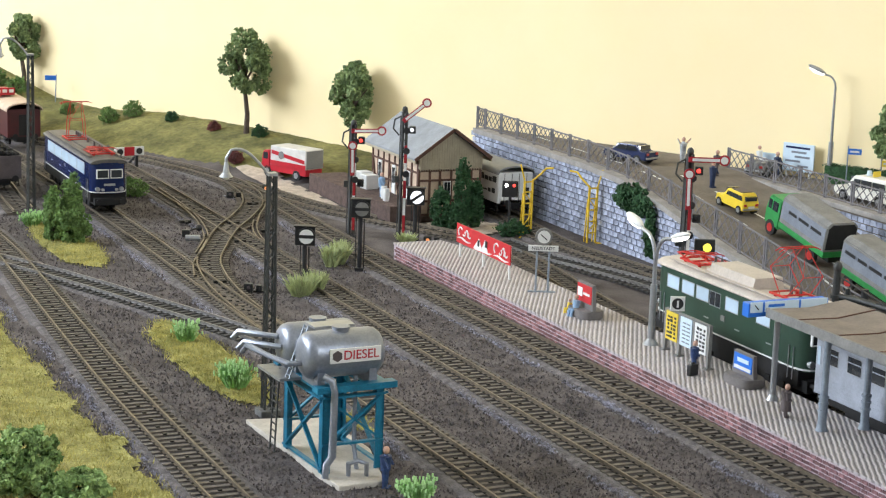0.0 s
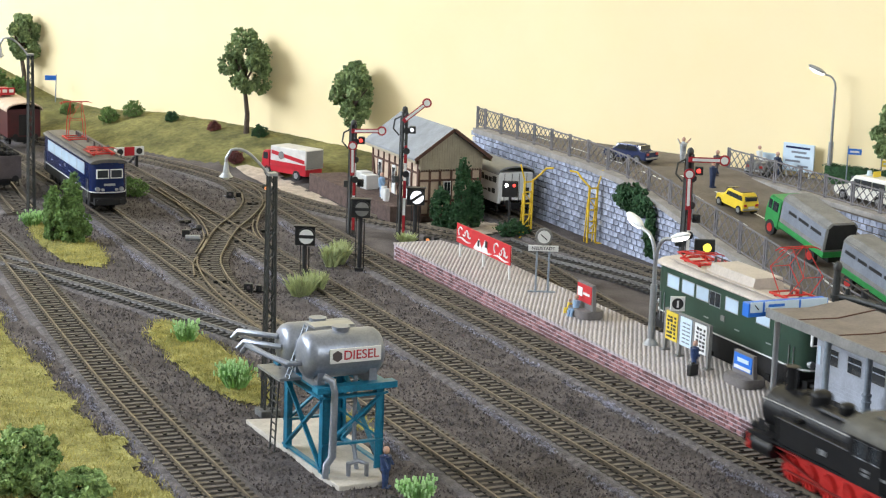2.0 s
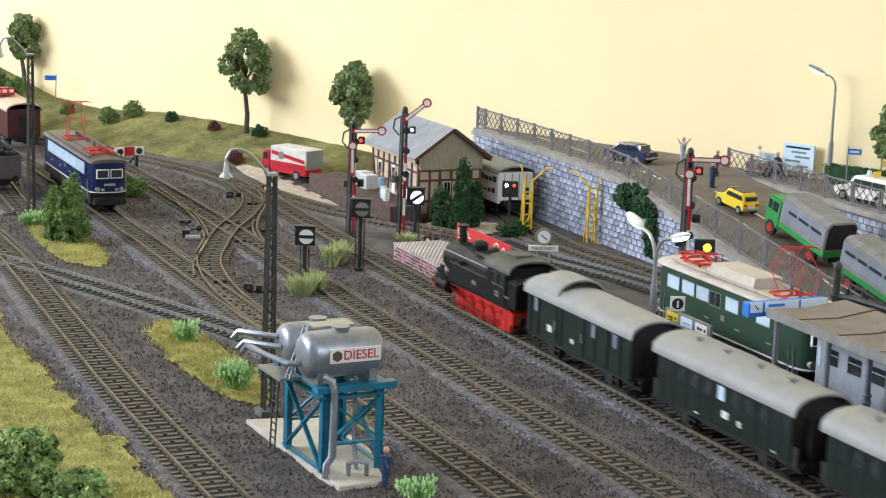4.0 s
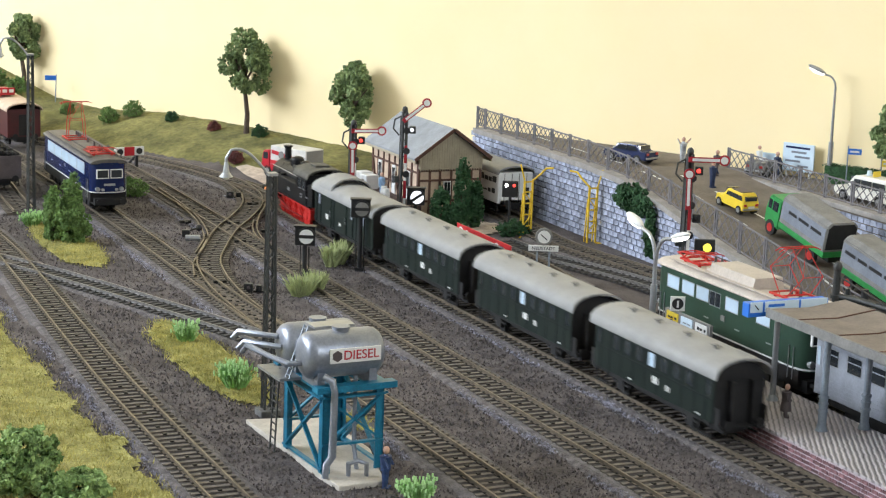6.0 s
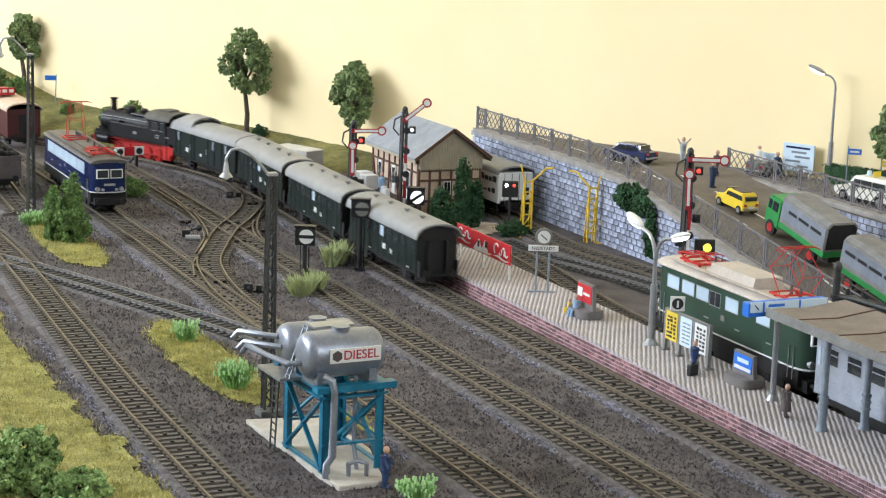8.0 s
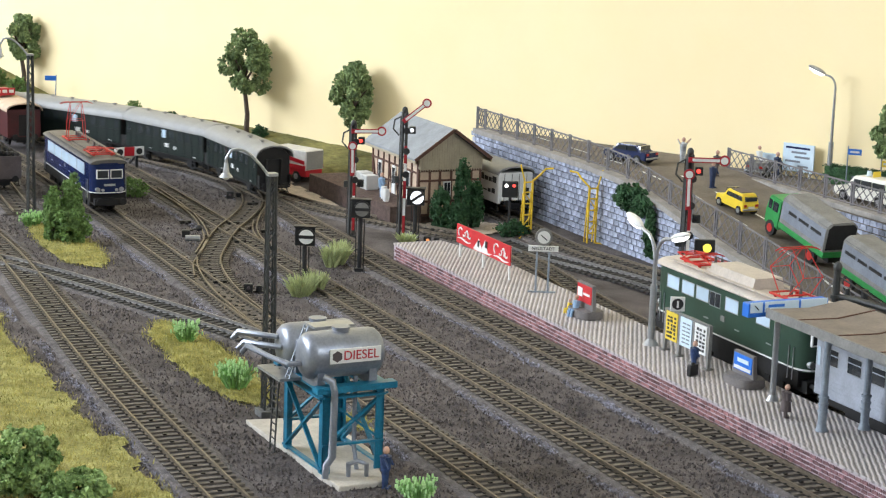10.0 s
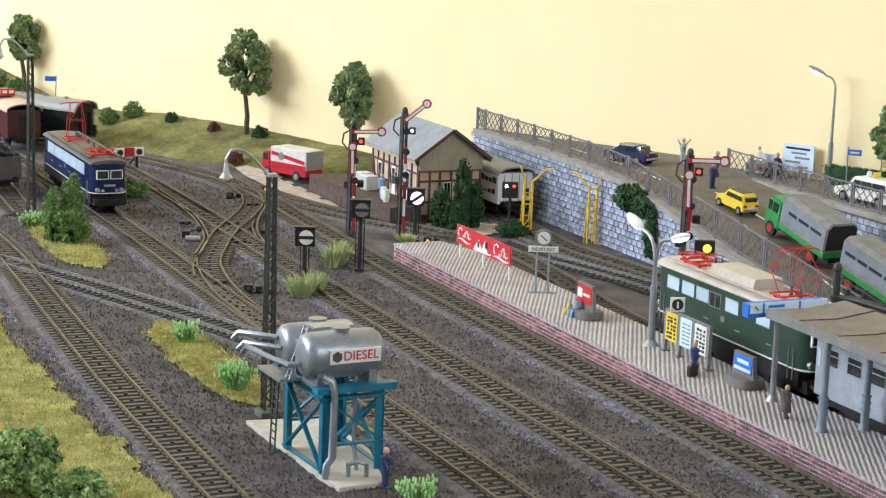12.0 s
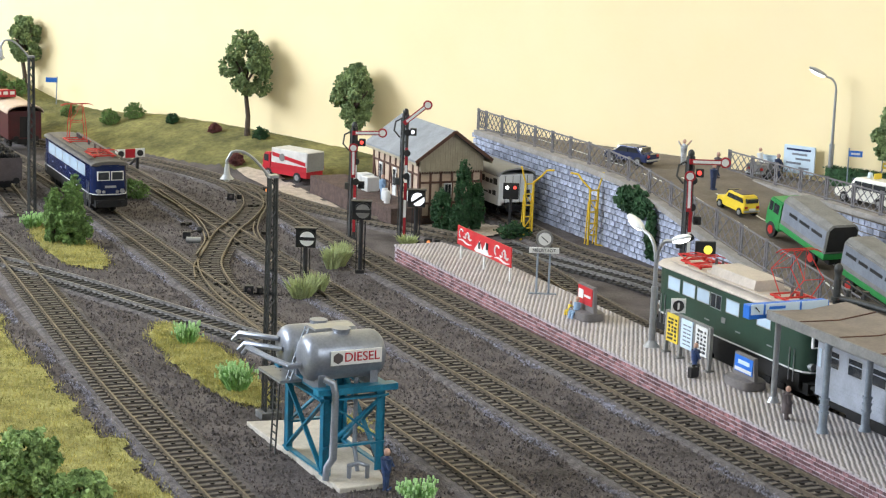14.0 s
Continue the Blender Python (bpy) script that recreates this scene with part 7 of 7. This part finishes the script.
for k, (v, u, h, r_) in enumerate(((62.2, 137.2, 2.0, 1.0), (64.0, 137.0, 3.4, 0.8), (65.0, 136.8, 2.4, 0.8), (63.2, 136.2, 1.4, 1.0))):
    bush("fir_bush", gb(v, u), (r_, r_, h), 1300, 0.11, 60 + k, "leafdark", "dark green upright fir bush before the shed")
bush("low_bush", gb(66.6, 132.9), (1.8, 1.0, 0.75), 420, 0.14, 70, "leafdark", "low dark green bush by the light signal")
# ivy on the stone wall
iv = thing("wall_ivy", P(RV0 - 0.45, 122.3, 0), "dark green ivy hanging over the stone wall", "ivy")
bm = leaf_cloud((0, 0.8, 3.9), (0.5, 3.0, 1.3), 900, 0.16, 75)
tagged(part("foliage", bm, "leafdark", iv), kind="stuff")
bm = leaf_cloud((0, -1.9, 1.9), (0.4, 0.6, 2.4), 400, 0.16, 76)
tagged(part("hanging_foliage", bm, "leafdark", iv), kind="stuff")
hg = thing("hedge", P(90.6, 117.8, 4.85, math.degrees(math.atan2(WDIR.y, WDIR.x))), "trimmed dark green hedge along the wall", "hedge")
r = random.Random(5)
bm = B()
box(bm, -5.0, 6.5, -0.5, 0.5, 0, 1.35)
part("core", bm, "leafdark", hg)
bm = B()
for k in range(3600):
    x, f_ = r.uniform(-5.1, 6.6), r.random()
    y, z = (r.choice((-0.55, 0.55)), r.uniform(0, 1.45)) if f_ < 0.6 else (r.uniform(-0.55, 0.55), 1.4)
    s = r.uniform(0.06, 0.15)
    a = Vector((x, y, z))
    v = [bm.verts.new(a + Vector((r.uniform(-s, s), r.uniform(-s, s), r.uniform(-s, s)))) for _ in range(3)]
    bm.faces.new(v)
tagged(part("leaves", bm, "leafdark", hg), kind="stuff")
M["leafnear"] = mat("near_bush_green", (0.28, 0.38, 0.15), 0.9, scale=70, var=0.45, dark=(0.07, 0.14, 0.03))
# big soft bush in the near corner
bush("foreground_bush", gb(17.4, 82.8), (1.8, 1.8, 1.95), 3000, 0.13, 90, "leafnear", "large soft green bush on the grass close to the camera")
bush("foreground_bush", gb(19.3, 80.4), (1.6, 1.6, 1.0), 2400, 0.13, 91, "leafnear", "large soft green bush on the grass close to the camera")
bush("foreground_bush", gb(16.6, 83.4), (1.6, 1.6, 1.4), 2400, 0.13, 92, "leafnear", "large soft green bush on the grass close to the camera")


def tuft(v, u, r_, h, seed, leaf, label, n_=220):
    rr = random.Random(seed)
    t = thing("grass_tuft", gb(v, u, 0.1), label, "grass tuft", "grass tufts")
    bm = B()
    tips = B()
    for k in range(n_):
        a, d_ = rr.uniform(0, math.tau), r_ * math.sqrt(rr.random()) * 0.75
        b = Vector((math.cos(a) * d_ * 0.6, math.sin(a) * d_ * 0.6, -0.1))
        e = b + Vector((math.cos(a) * d_ * 0.75 + rr.uniform(-0.25, 0.25), math.sin(a) * d_ * 0.75 + rr.uniform(-0.25, 0.25), h * rr.uniform(0.5, 1.05) ))
        w = Vector((rr.uniform(-1, 1), rr.uniform(-1, 1), 0)).normalized() * 0.05
        m_ = b.lerp(e, 0.55) + Vector((0, 0, h * 0.1))
        if k % 2:
            box(tips, e.x - 0.035, e.x + 0.035, e.y - 0.035, e.y + 0.035, e.z - 0.12, e.z + 0.05)
        v_ = [bm.verts.new(p) for p in (b - w, b + w, m_ + w, m_ - w, e)]
        bm.faces.new(v_[:4])
        bm.faces.new((v_[3], v_[2], v_[4]))
    tagged(part("foliage", bm, leaf, t), kind="stuff")
    if leaf == "leafpale":
        tagged(part("blossom", tips, "tuftblossom", t, "pale whitish green tips"), kind="stuff")
    return t


M["tuftblossom"] = mat("pale_blossom", (0.4, 0.62, 0.28), 0.9, scale=200, var=0.2)
tuft(32.3, 107.3, 0.8, 1.3, 1, "leafpale", "pale green tuft of upright grass")
tuft(31.9, 96.6, 1.0, 1.5, 2, "leafpale", "pale green tuft of upright grass", 320)
tuft(33.9, 76.2, 0.9, 1.1, 3, "leafpale", "pale green tuft of upright grass")
tuft(31.4, 145.4, 1.0, 1.1, 4, "leafpale", "pale green tuft of upright grass")
tuft(32.1, 139.6, 0.7, 1.2, 5, "leafpale", "pale green tuft of upright grass")
M["leafwiry"] = mat("wiry_shrub", (0.42, 0.47, 0.22), 0.85, scale=150, var=0.3)
for v, u, r_, s_ in ((43.2, 117.3, 1.3, 11), (44.6, 118.2, 1.0, 12), (49.2, 126.3, 1.2, 13), (48.5, 125.6, 0.9, 14), (50.0, 127.6, 0.9, 15)):
    t = tuft(v, u, r_, 1.5, s_, "leafwiry", "pale wiry shrub of tangled stems", 240)
tuft(57.0, 131.8, 0.9, 0.9, 17, "leafwiry", "pale wiry shrub of tangled stems", 260)


def grass_patch(name, inside, box_, label, n_, seed):
    x0, x1, y0, y1 = box_
    bm = sheet(name, x0, x1, y0, y1, 0.22, lambda x, y: ground_z(x, y) + 0.12 + relief(x, y, 1.3), inside)
    me = part(name, bm, "grassmat", smooth=True)
    tagged(me, label, "grass", kind="stuff")
    rr = random.Random(seed)
    bm = B()
    k = 0
    while k < n_:
        x, y = rr.uniform(x0, x1), rr.uniform(y0, y1)
        k += 1
        if not inside(x + rr.gauss(0, 0.22), y + rr.gauss(0, 0.5)):
            continue
        z = ground_z(x, y) + 0.1 + relief(x, y, 1.3)
        a = Vector((x, y, z))
        w = Vector((rr.uniform(-1, 1), rr.uniform(-1, 1), 0)) * 0.03
        e = a + Vector((rr.uniform(-0.16, 0.16), rr.uniform(-0.16, 0.16), rr.uniform(0.1, 0.3)))
        bm.faces.new([bm.verts.new(p) for p in (a - w, a + w, e)])
    tagged(part("grass_fibres", bm, "grassfibre"), "short yellow-green static grass fibres", "grass", kind="stuff")


M["grassfibre"] = mat("grass_fibre", (0.42, 0.37, 0.12), 0.9, scale=70, var=0.35, dark=(0.24, 0.23, 0.06))
wob = lambda x, y: 0.7 * noise.noise((x * 0.5, y * 0.5, 9)) + 0.35 * noise.noise((x * 1.7, y * 1.7, 4))
grass_patch("grass_verge", lambda x, y: x < 22.9 + wob(x, y) + (0.6 if y < 90 else 0), (4, 24, 66, 124), "yellow-green grass mat along the near track", 60000, 1)
grass_patch("grass_patch", lambda x, y: ((x - 32.1) / 1.9) ** 2 + (abs(y - 102.5) / 10.0) ** 2.6 < 1 + 0.35 * wob(x, y), (29, 35, 90, 115), "long island of yellow-green grass between tracks", 14000, 2)
grass_patch("grass_patch", lambda x, y: ((x - 32.3) / 2.0) ** 2 + (abs(y - 137.5) / 8.6) ** 2.6 < 1 + 0.35 * wob(x, y), (29, 36, 127, 148), "island of yellow-green grass under the bushes", 9000, 3)
grass_patch("grass_patch", lambda x, y: ((x - 36.0) / 0.7) ** 2 + ((y - 88.5) / 1.6) ** 2 < 1 + 0.5 * wob(x, y), (34.5, 37.5, 85, 92), "small patch of dry grass by the fuel station", 2000, 4)

# ---- painted miniature figures, one plain mesh each ----


def figurine(at, label, cloth, pose_="stand", h=2.0, group="miniature figures"):
    bm = B()
    k = h / 2.0
    if pose_ == "sit":
        rod(bm, (0, 0, 0.75 * k), (0, 0.1, 1.4 * k), 0.26 * k, 0.3 * k, seg=10)
        for x in (-0.15, 0.15):
            rod(bm, (x * k, 0, 0.7 * k), (x * k, -0.6 * k, 0.7 * k), 0.14 * k, seg=8)
            rod(bm, (x * k, -0.6 * k, 0.7 * k), (x * k, -0.7 * k, 0.0), 0.12 * k, 0.09 * k, seg=8)
        ball(bm, (0, 0.08, 1.7 * k), 0.17 * k, 10, sz=1.2)
    else:
        for x in (-0.13, 0.13):
            rod(bm, (x * k, 0, 0), (x * k * 0.9, 0, 0.95 * k), 0.1 * k, 0.15 * k, seg=8)
            box(bm, (x - 0.09) * k, (x + 0.09) * k, -0.22 * k, 0.1 * k, 0, 0.1 * k)
        rod(bm, (0, 0, 0.85 * k), (0, 0, 1.55 * k), 0.23 * k, 0.3 * k, seg=10)
        rod(bm, (0, 0, 1.5 * k), (0, 0, 1.66 * k), 0.2 * k, 0.08 * k, seg=8)
        for s in (-1, 1):
            if pose_ == "wave":
                rod(bm, (s * 0.28 * k, 0, 1.5 * k), (s * 0.6 * k, -0.1, 1.9 * k), 0.08 * k, 0.06 * k, seg=6)
            elif pose_ == "coat":
                rod(bm, (s * 0.3 * k, 0, 1.5 * k), (s * 0.4 * k, -0.05, 1.1 * k), 0.09 * k, seg=6)
                rod(bm, (s * 0.4 * k, -0.05, 1.1 * k), (s * 0.12 * k, -0.25 * k, 1.05 * k), 0.08 * k, seg=6)
            else:
                rod(bm, (s * 0.3 * k, 0, 1.5 * k), (s * 0.38 * k, -0.25 * k, 1.05 * k), 0.09 * k, 0.06 * k, seg=6)
        if pose_ == "coat":
            rod(bm, (0, 0, 0.4 * k), (0, 0, 1.2 * k), 0.34 * k, 0.25 * k, seg=10)
        ball(bm, (0, -0.02, 1.83 * k), 0.16 * k, 10, sz=1.2)
    ob = part("figurine", bm, cloth, smooth=True)
    ob.data.materials.append(M["skin"])
    top = (1.52 if pose_ == "sit" else 1.68) * k * C
    for f in ob.data.polygons:
        if f.center.z > top:
            f.material_index = 1
    ob.matrix_world = at
    return tagged(ob, label, "figurine", group)


M["fig_work"] = mat("figure_blue_dark", (0.03, 0.06, 0.16), 0.55, scale=90, var=0.5)
M["fig_pale"] = mat("figure_pale", (0.5, 0.52, 0.55), 0.55, scale=120, var=0.5)
figurine(P(33.3, 78.6, -0.45, 50), "painted plastic worker figure in blue overalls", "fig_work")
figurine(P(55.6, 79.0, PZ, 60), "painted plastic figure in a long brown coat on the platform", "browncloth", "coat", 1.75)
figurine(P(55.8, 88.3, PZ, 70), "painted plastic traveller figure in dark navy", "fig_work", "stand", 1.75)
figurine(P(55.75, 102.2, PZ - 0.15, -70), "painted plastic seated figure in pale blue on the bench", "lightblue", "sit", 1.55)
figurine(P(55.75, 103.1, PZ - 0.1, -70), "small painted plastic seated child figure in yellow", "signyellow", "sit", 1.0)
figurine(P(59.7, 143.6, 1.1, 60), "painted plastic dock worker figure in blue and green", "lightblue")
figurine(P(80.5, 131.0, road_z(131), 0), "painted plastic figure with raised arms on the road", "fig_pale", "wave")
figurine(P(77.9, 122.3, road_z(122), 20), "painted plastic figure in dark clothes on the road", "navy")
figurine(P(80.3, 125.6, road_z(125.6), 60), "painted plastic figure in dark clothes on the road", "browncloth")
figurine(P(85.6, 125.2, 4.85, 20), "painted plastic figure in dark clothes by the billboard", "navy")
figurine(P(84.9, 126.6, 5.55, 20), "painted plastic driver figure in a white shirt", "white", "sit", 1.7)
sc = thing("suitcase", P(55.3, 87.6, PZ, 20), "small black suitcase standing on the platform", "suitcase")
part("case", box(B(), -0.35, 0.35, -0.14, 0.14, 0, 0.62, 0.04), "black", sc)
part("handle", box(B(), -0.12, 0.12, -0.04, 0.04, 0.62, 0.72), "black", sc)

# ---- bricks and stones, piece by piece ----


def piece_wall(owner, name, material, x, u0, u1, z0, ztop, w, h, depth, near_u, joint, rng):
    """Blocks in courses on the face x; those up to near_u are single parts, the rest one mesh."""
    proto = []
    for k in range(6):
        bm = B()
        ww, hh = (w - joint) / 2, (h - joint) / 2
        j = [rng.uniform(-0.035, 0.035) * w for _ in range(8)]
        d_ = depth * rng.uniform(0.7, 1.25)
        fr = [(-d_, -ww + j[0], -hh + j[1]), (-d_, ww + j[2], -hh + j[3]), (-d_, ww + j[4], hh + j[5]), (-d_, -ww + j[6], hh + j[7])]
        bk = [(0.05, -ww * 1.05, -hh * 1.05), (0.05, ww * 1.05, -hh * 1.05), (0.05, ww * 1.05, hh * 1.05), (0.05, -ww * 1.05, hh * 1.05)]
        a, b = [bm.verts.new(p) for p in fr], [bm.verts.new(p) for p in bk]
        bm.faces.new(a[::-1])
        for i in range(4):
            bm.faces.new((a[i], a[(i + 1) % 4], b[(i + 1) % 4], b[i]))
        bmesh.ops.recalc_face_normals(bm, faces=bm.faces)
        proto.append(part(name, bm, material))
    rest_v, rest_f = [], []
    row = 0
    count = 0
    z = z0 + h / 2
    while z < z0 + 12:
        u = u0 + (w / 2 if row % 2 else 0.0)
        while u < u1:
            if z + h * 0.5 < ztop(u):
                p = rng.choice(proto)
                if u < near_u[1] and u > near_u[0] and count < 300:
                    again(p, owner, P(x, u, z))
                    count += 1
                else:
                    o = len(rest_v)
                    rest_v += [(v.co.x + x * C, v.co.y + u * C, v.co.z + z * C) for v in p.data.vertices]
                    rest_f += [tuple(i + o for i in f.vertices) for f in p.data.polygons]
            u += w
        row += 1
        z += h
    me = bpy.data.meshes.new(name + "_field")
    me.from_pydata(rest_v, [], rest_f)
    me.materials.append(M[material + "_field"])
    ob = new(name + "_field", me)
    ob.parent = owner
    tagged(ob, kind="stuff")
    for p in proto:
        bpy.data.objects.remove(p)


def island_copy(key, base, spread, rough):
    """The joined pieces vary island by island."""
    m_ = mat(key, base, rough, scale=200, var=0.25)
    t_ = m_.node_tree
    g_, h_, r_ = t_.nodes.new("ShaderNodeNewGeometry"), t_.nodes.new("ShaderNodeHueSaturation"), t_.nodes.new("ShaderNodeMapRange")
    b_ = t_.nodes["Principled BSDF"]
    src = b_.inputs["Base Color"].links[0].from_socket
    r_.inputs["To Min"].default_value, r_.inputs["To Max"].default_value = 1 - spread, 1 + spread
    t_.links.new(g_.outputs["Random Per Island"], r_.inputs["Value"])
    t_.links.new(r_.outputs[0], h_.inputs["Value"])
    t_.links.new(src, h_.inputs["Color"])
    t_.links.new(h_.outputs[0], b_.inputs["Base Color"])
    M[key] = m_


island_copy("brick_field", (0.24, 0.115, 0.115), 0.5, 0.85)
island_copy("stone_field", (0.34, 0.37, 0.465), 0.3, 0.85)
rng = random.Random(4)
piece_wall(platform, "brick", "brick", PX0 + 0.05, 56, 126.0, -0.42, lambda u: PZ - 0.1, 0.52, 0.225, 0.03, (66, 80), 0.075, rng)
stone_wall = structure("stone_wall", "retaining wall of pale grey-blue stone blocks", "retaining wall")
part("core", road_slab(RV0, RV0 + 0.5, 90, UEND, lambda u: edge_z(u) - 0.1, -0.6), "stonejoint", stone_wall)
piece_wall(stone_wall, "stone", "stone", RV0, 98, 152.4, -0.45, lambda u: edge_z(u) - 0.05, 0.72, 0.46, 0.1, (117, 136), 0.1, rng)
upper = structure("upper_wall", "low stone wall under the upper yard", "retaining wall")
piece_wall(upper, "stone", "stone", RV1 - 0.04, 92, 128, 0.8, lambda u: 4.75 if u < 126 else 0, 0.72, 0.46, 0.08, (0, 0), 0.1, rng)

# ---- moving train ----
T3LINE = spline([Vector(p) for p in T3PTS], 0.25)
START = -60.0


def on_line(s):
    """Point on the platform track, s cm from its origin."""
    k = max(0.0, (s - START) / 0.25)
    i = min(int(k), len(T3LINE) - 2)
    return T3LINE[i] + (T3LINE[i + 1] - T3LINE[i]) * (k - i)


def bent(d):
    """The far stretch is a little shorter than the straight."""
    s = d if d < 120 else 120 + (d - 120) * 0.94
    return s if s < 158 else 158 + (s - 158) * 0.94


def head_at(t):
    return 96.4 + 18.8 * (t - 3.1) + float(np.interp(t, (0, 3, 5.5, 6.5, 8.1, 10.5, 11.5, 14), (0.6, 0.4, -1.0, -1.0, -1.8, -1.1, -1.3, -1.6)))


def ride(ob, back, half):
    """Rows for a vehicle whose middle runs back cm behind the train's head."""
    rows = []
    k = 0
    while k <= 70:
        t = k * 0.2
        d = head_at(t) - back
        a, b = on_line(bent(d - half)), on_line(bent(d + half))
        c, w = (a + b) / 2, b - a
        if d - half < START + 1:
            c = Vector((T3PTS[0][0], d))
            w = Vector((0, 1))
        rows.append((t, P(c.x, c.y, 0, math.degrees(math.atan2(w.y, w.x)) - 90)))
        k += 1
    walk(ob, rows)
    return rows


def motions():
    ride(ENGINE, 6.4, 3.0)
    ride(VAN, 20.5, 3.5)
    for k, car in enumerate(COACHES):
        ride(car, 20.5 + 15.0 * (k + 1), 3.6)
    for ax, y, r in AXLES:
        rows = []
        for k in range(211):
            t = k / 15
            rows.append((t, P(0, y, r, 0, -math.degrees(head_at(t) / r * (1.0 if r > 0.6 else 0.62)))))
        walk(ax, rows)


motions()
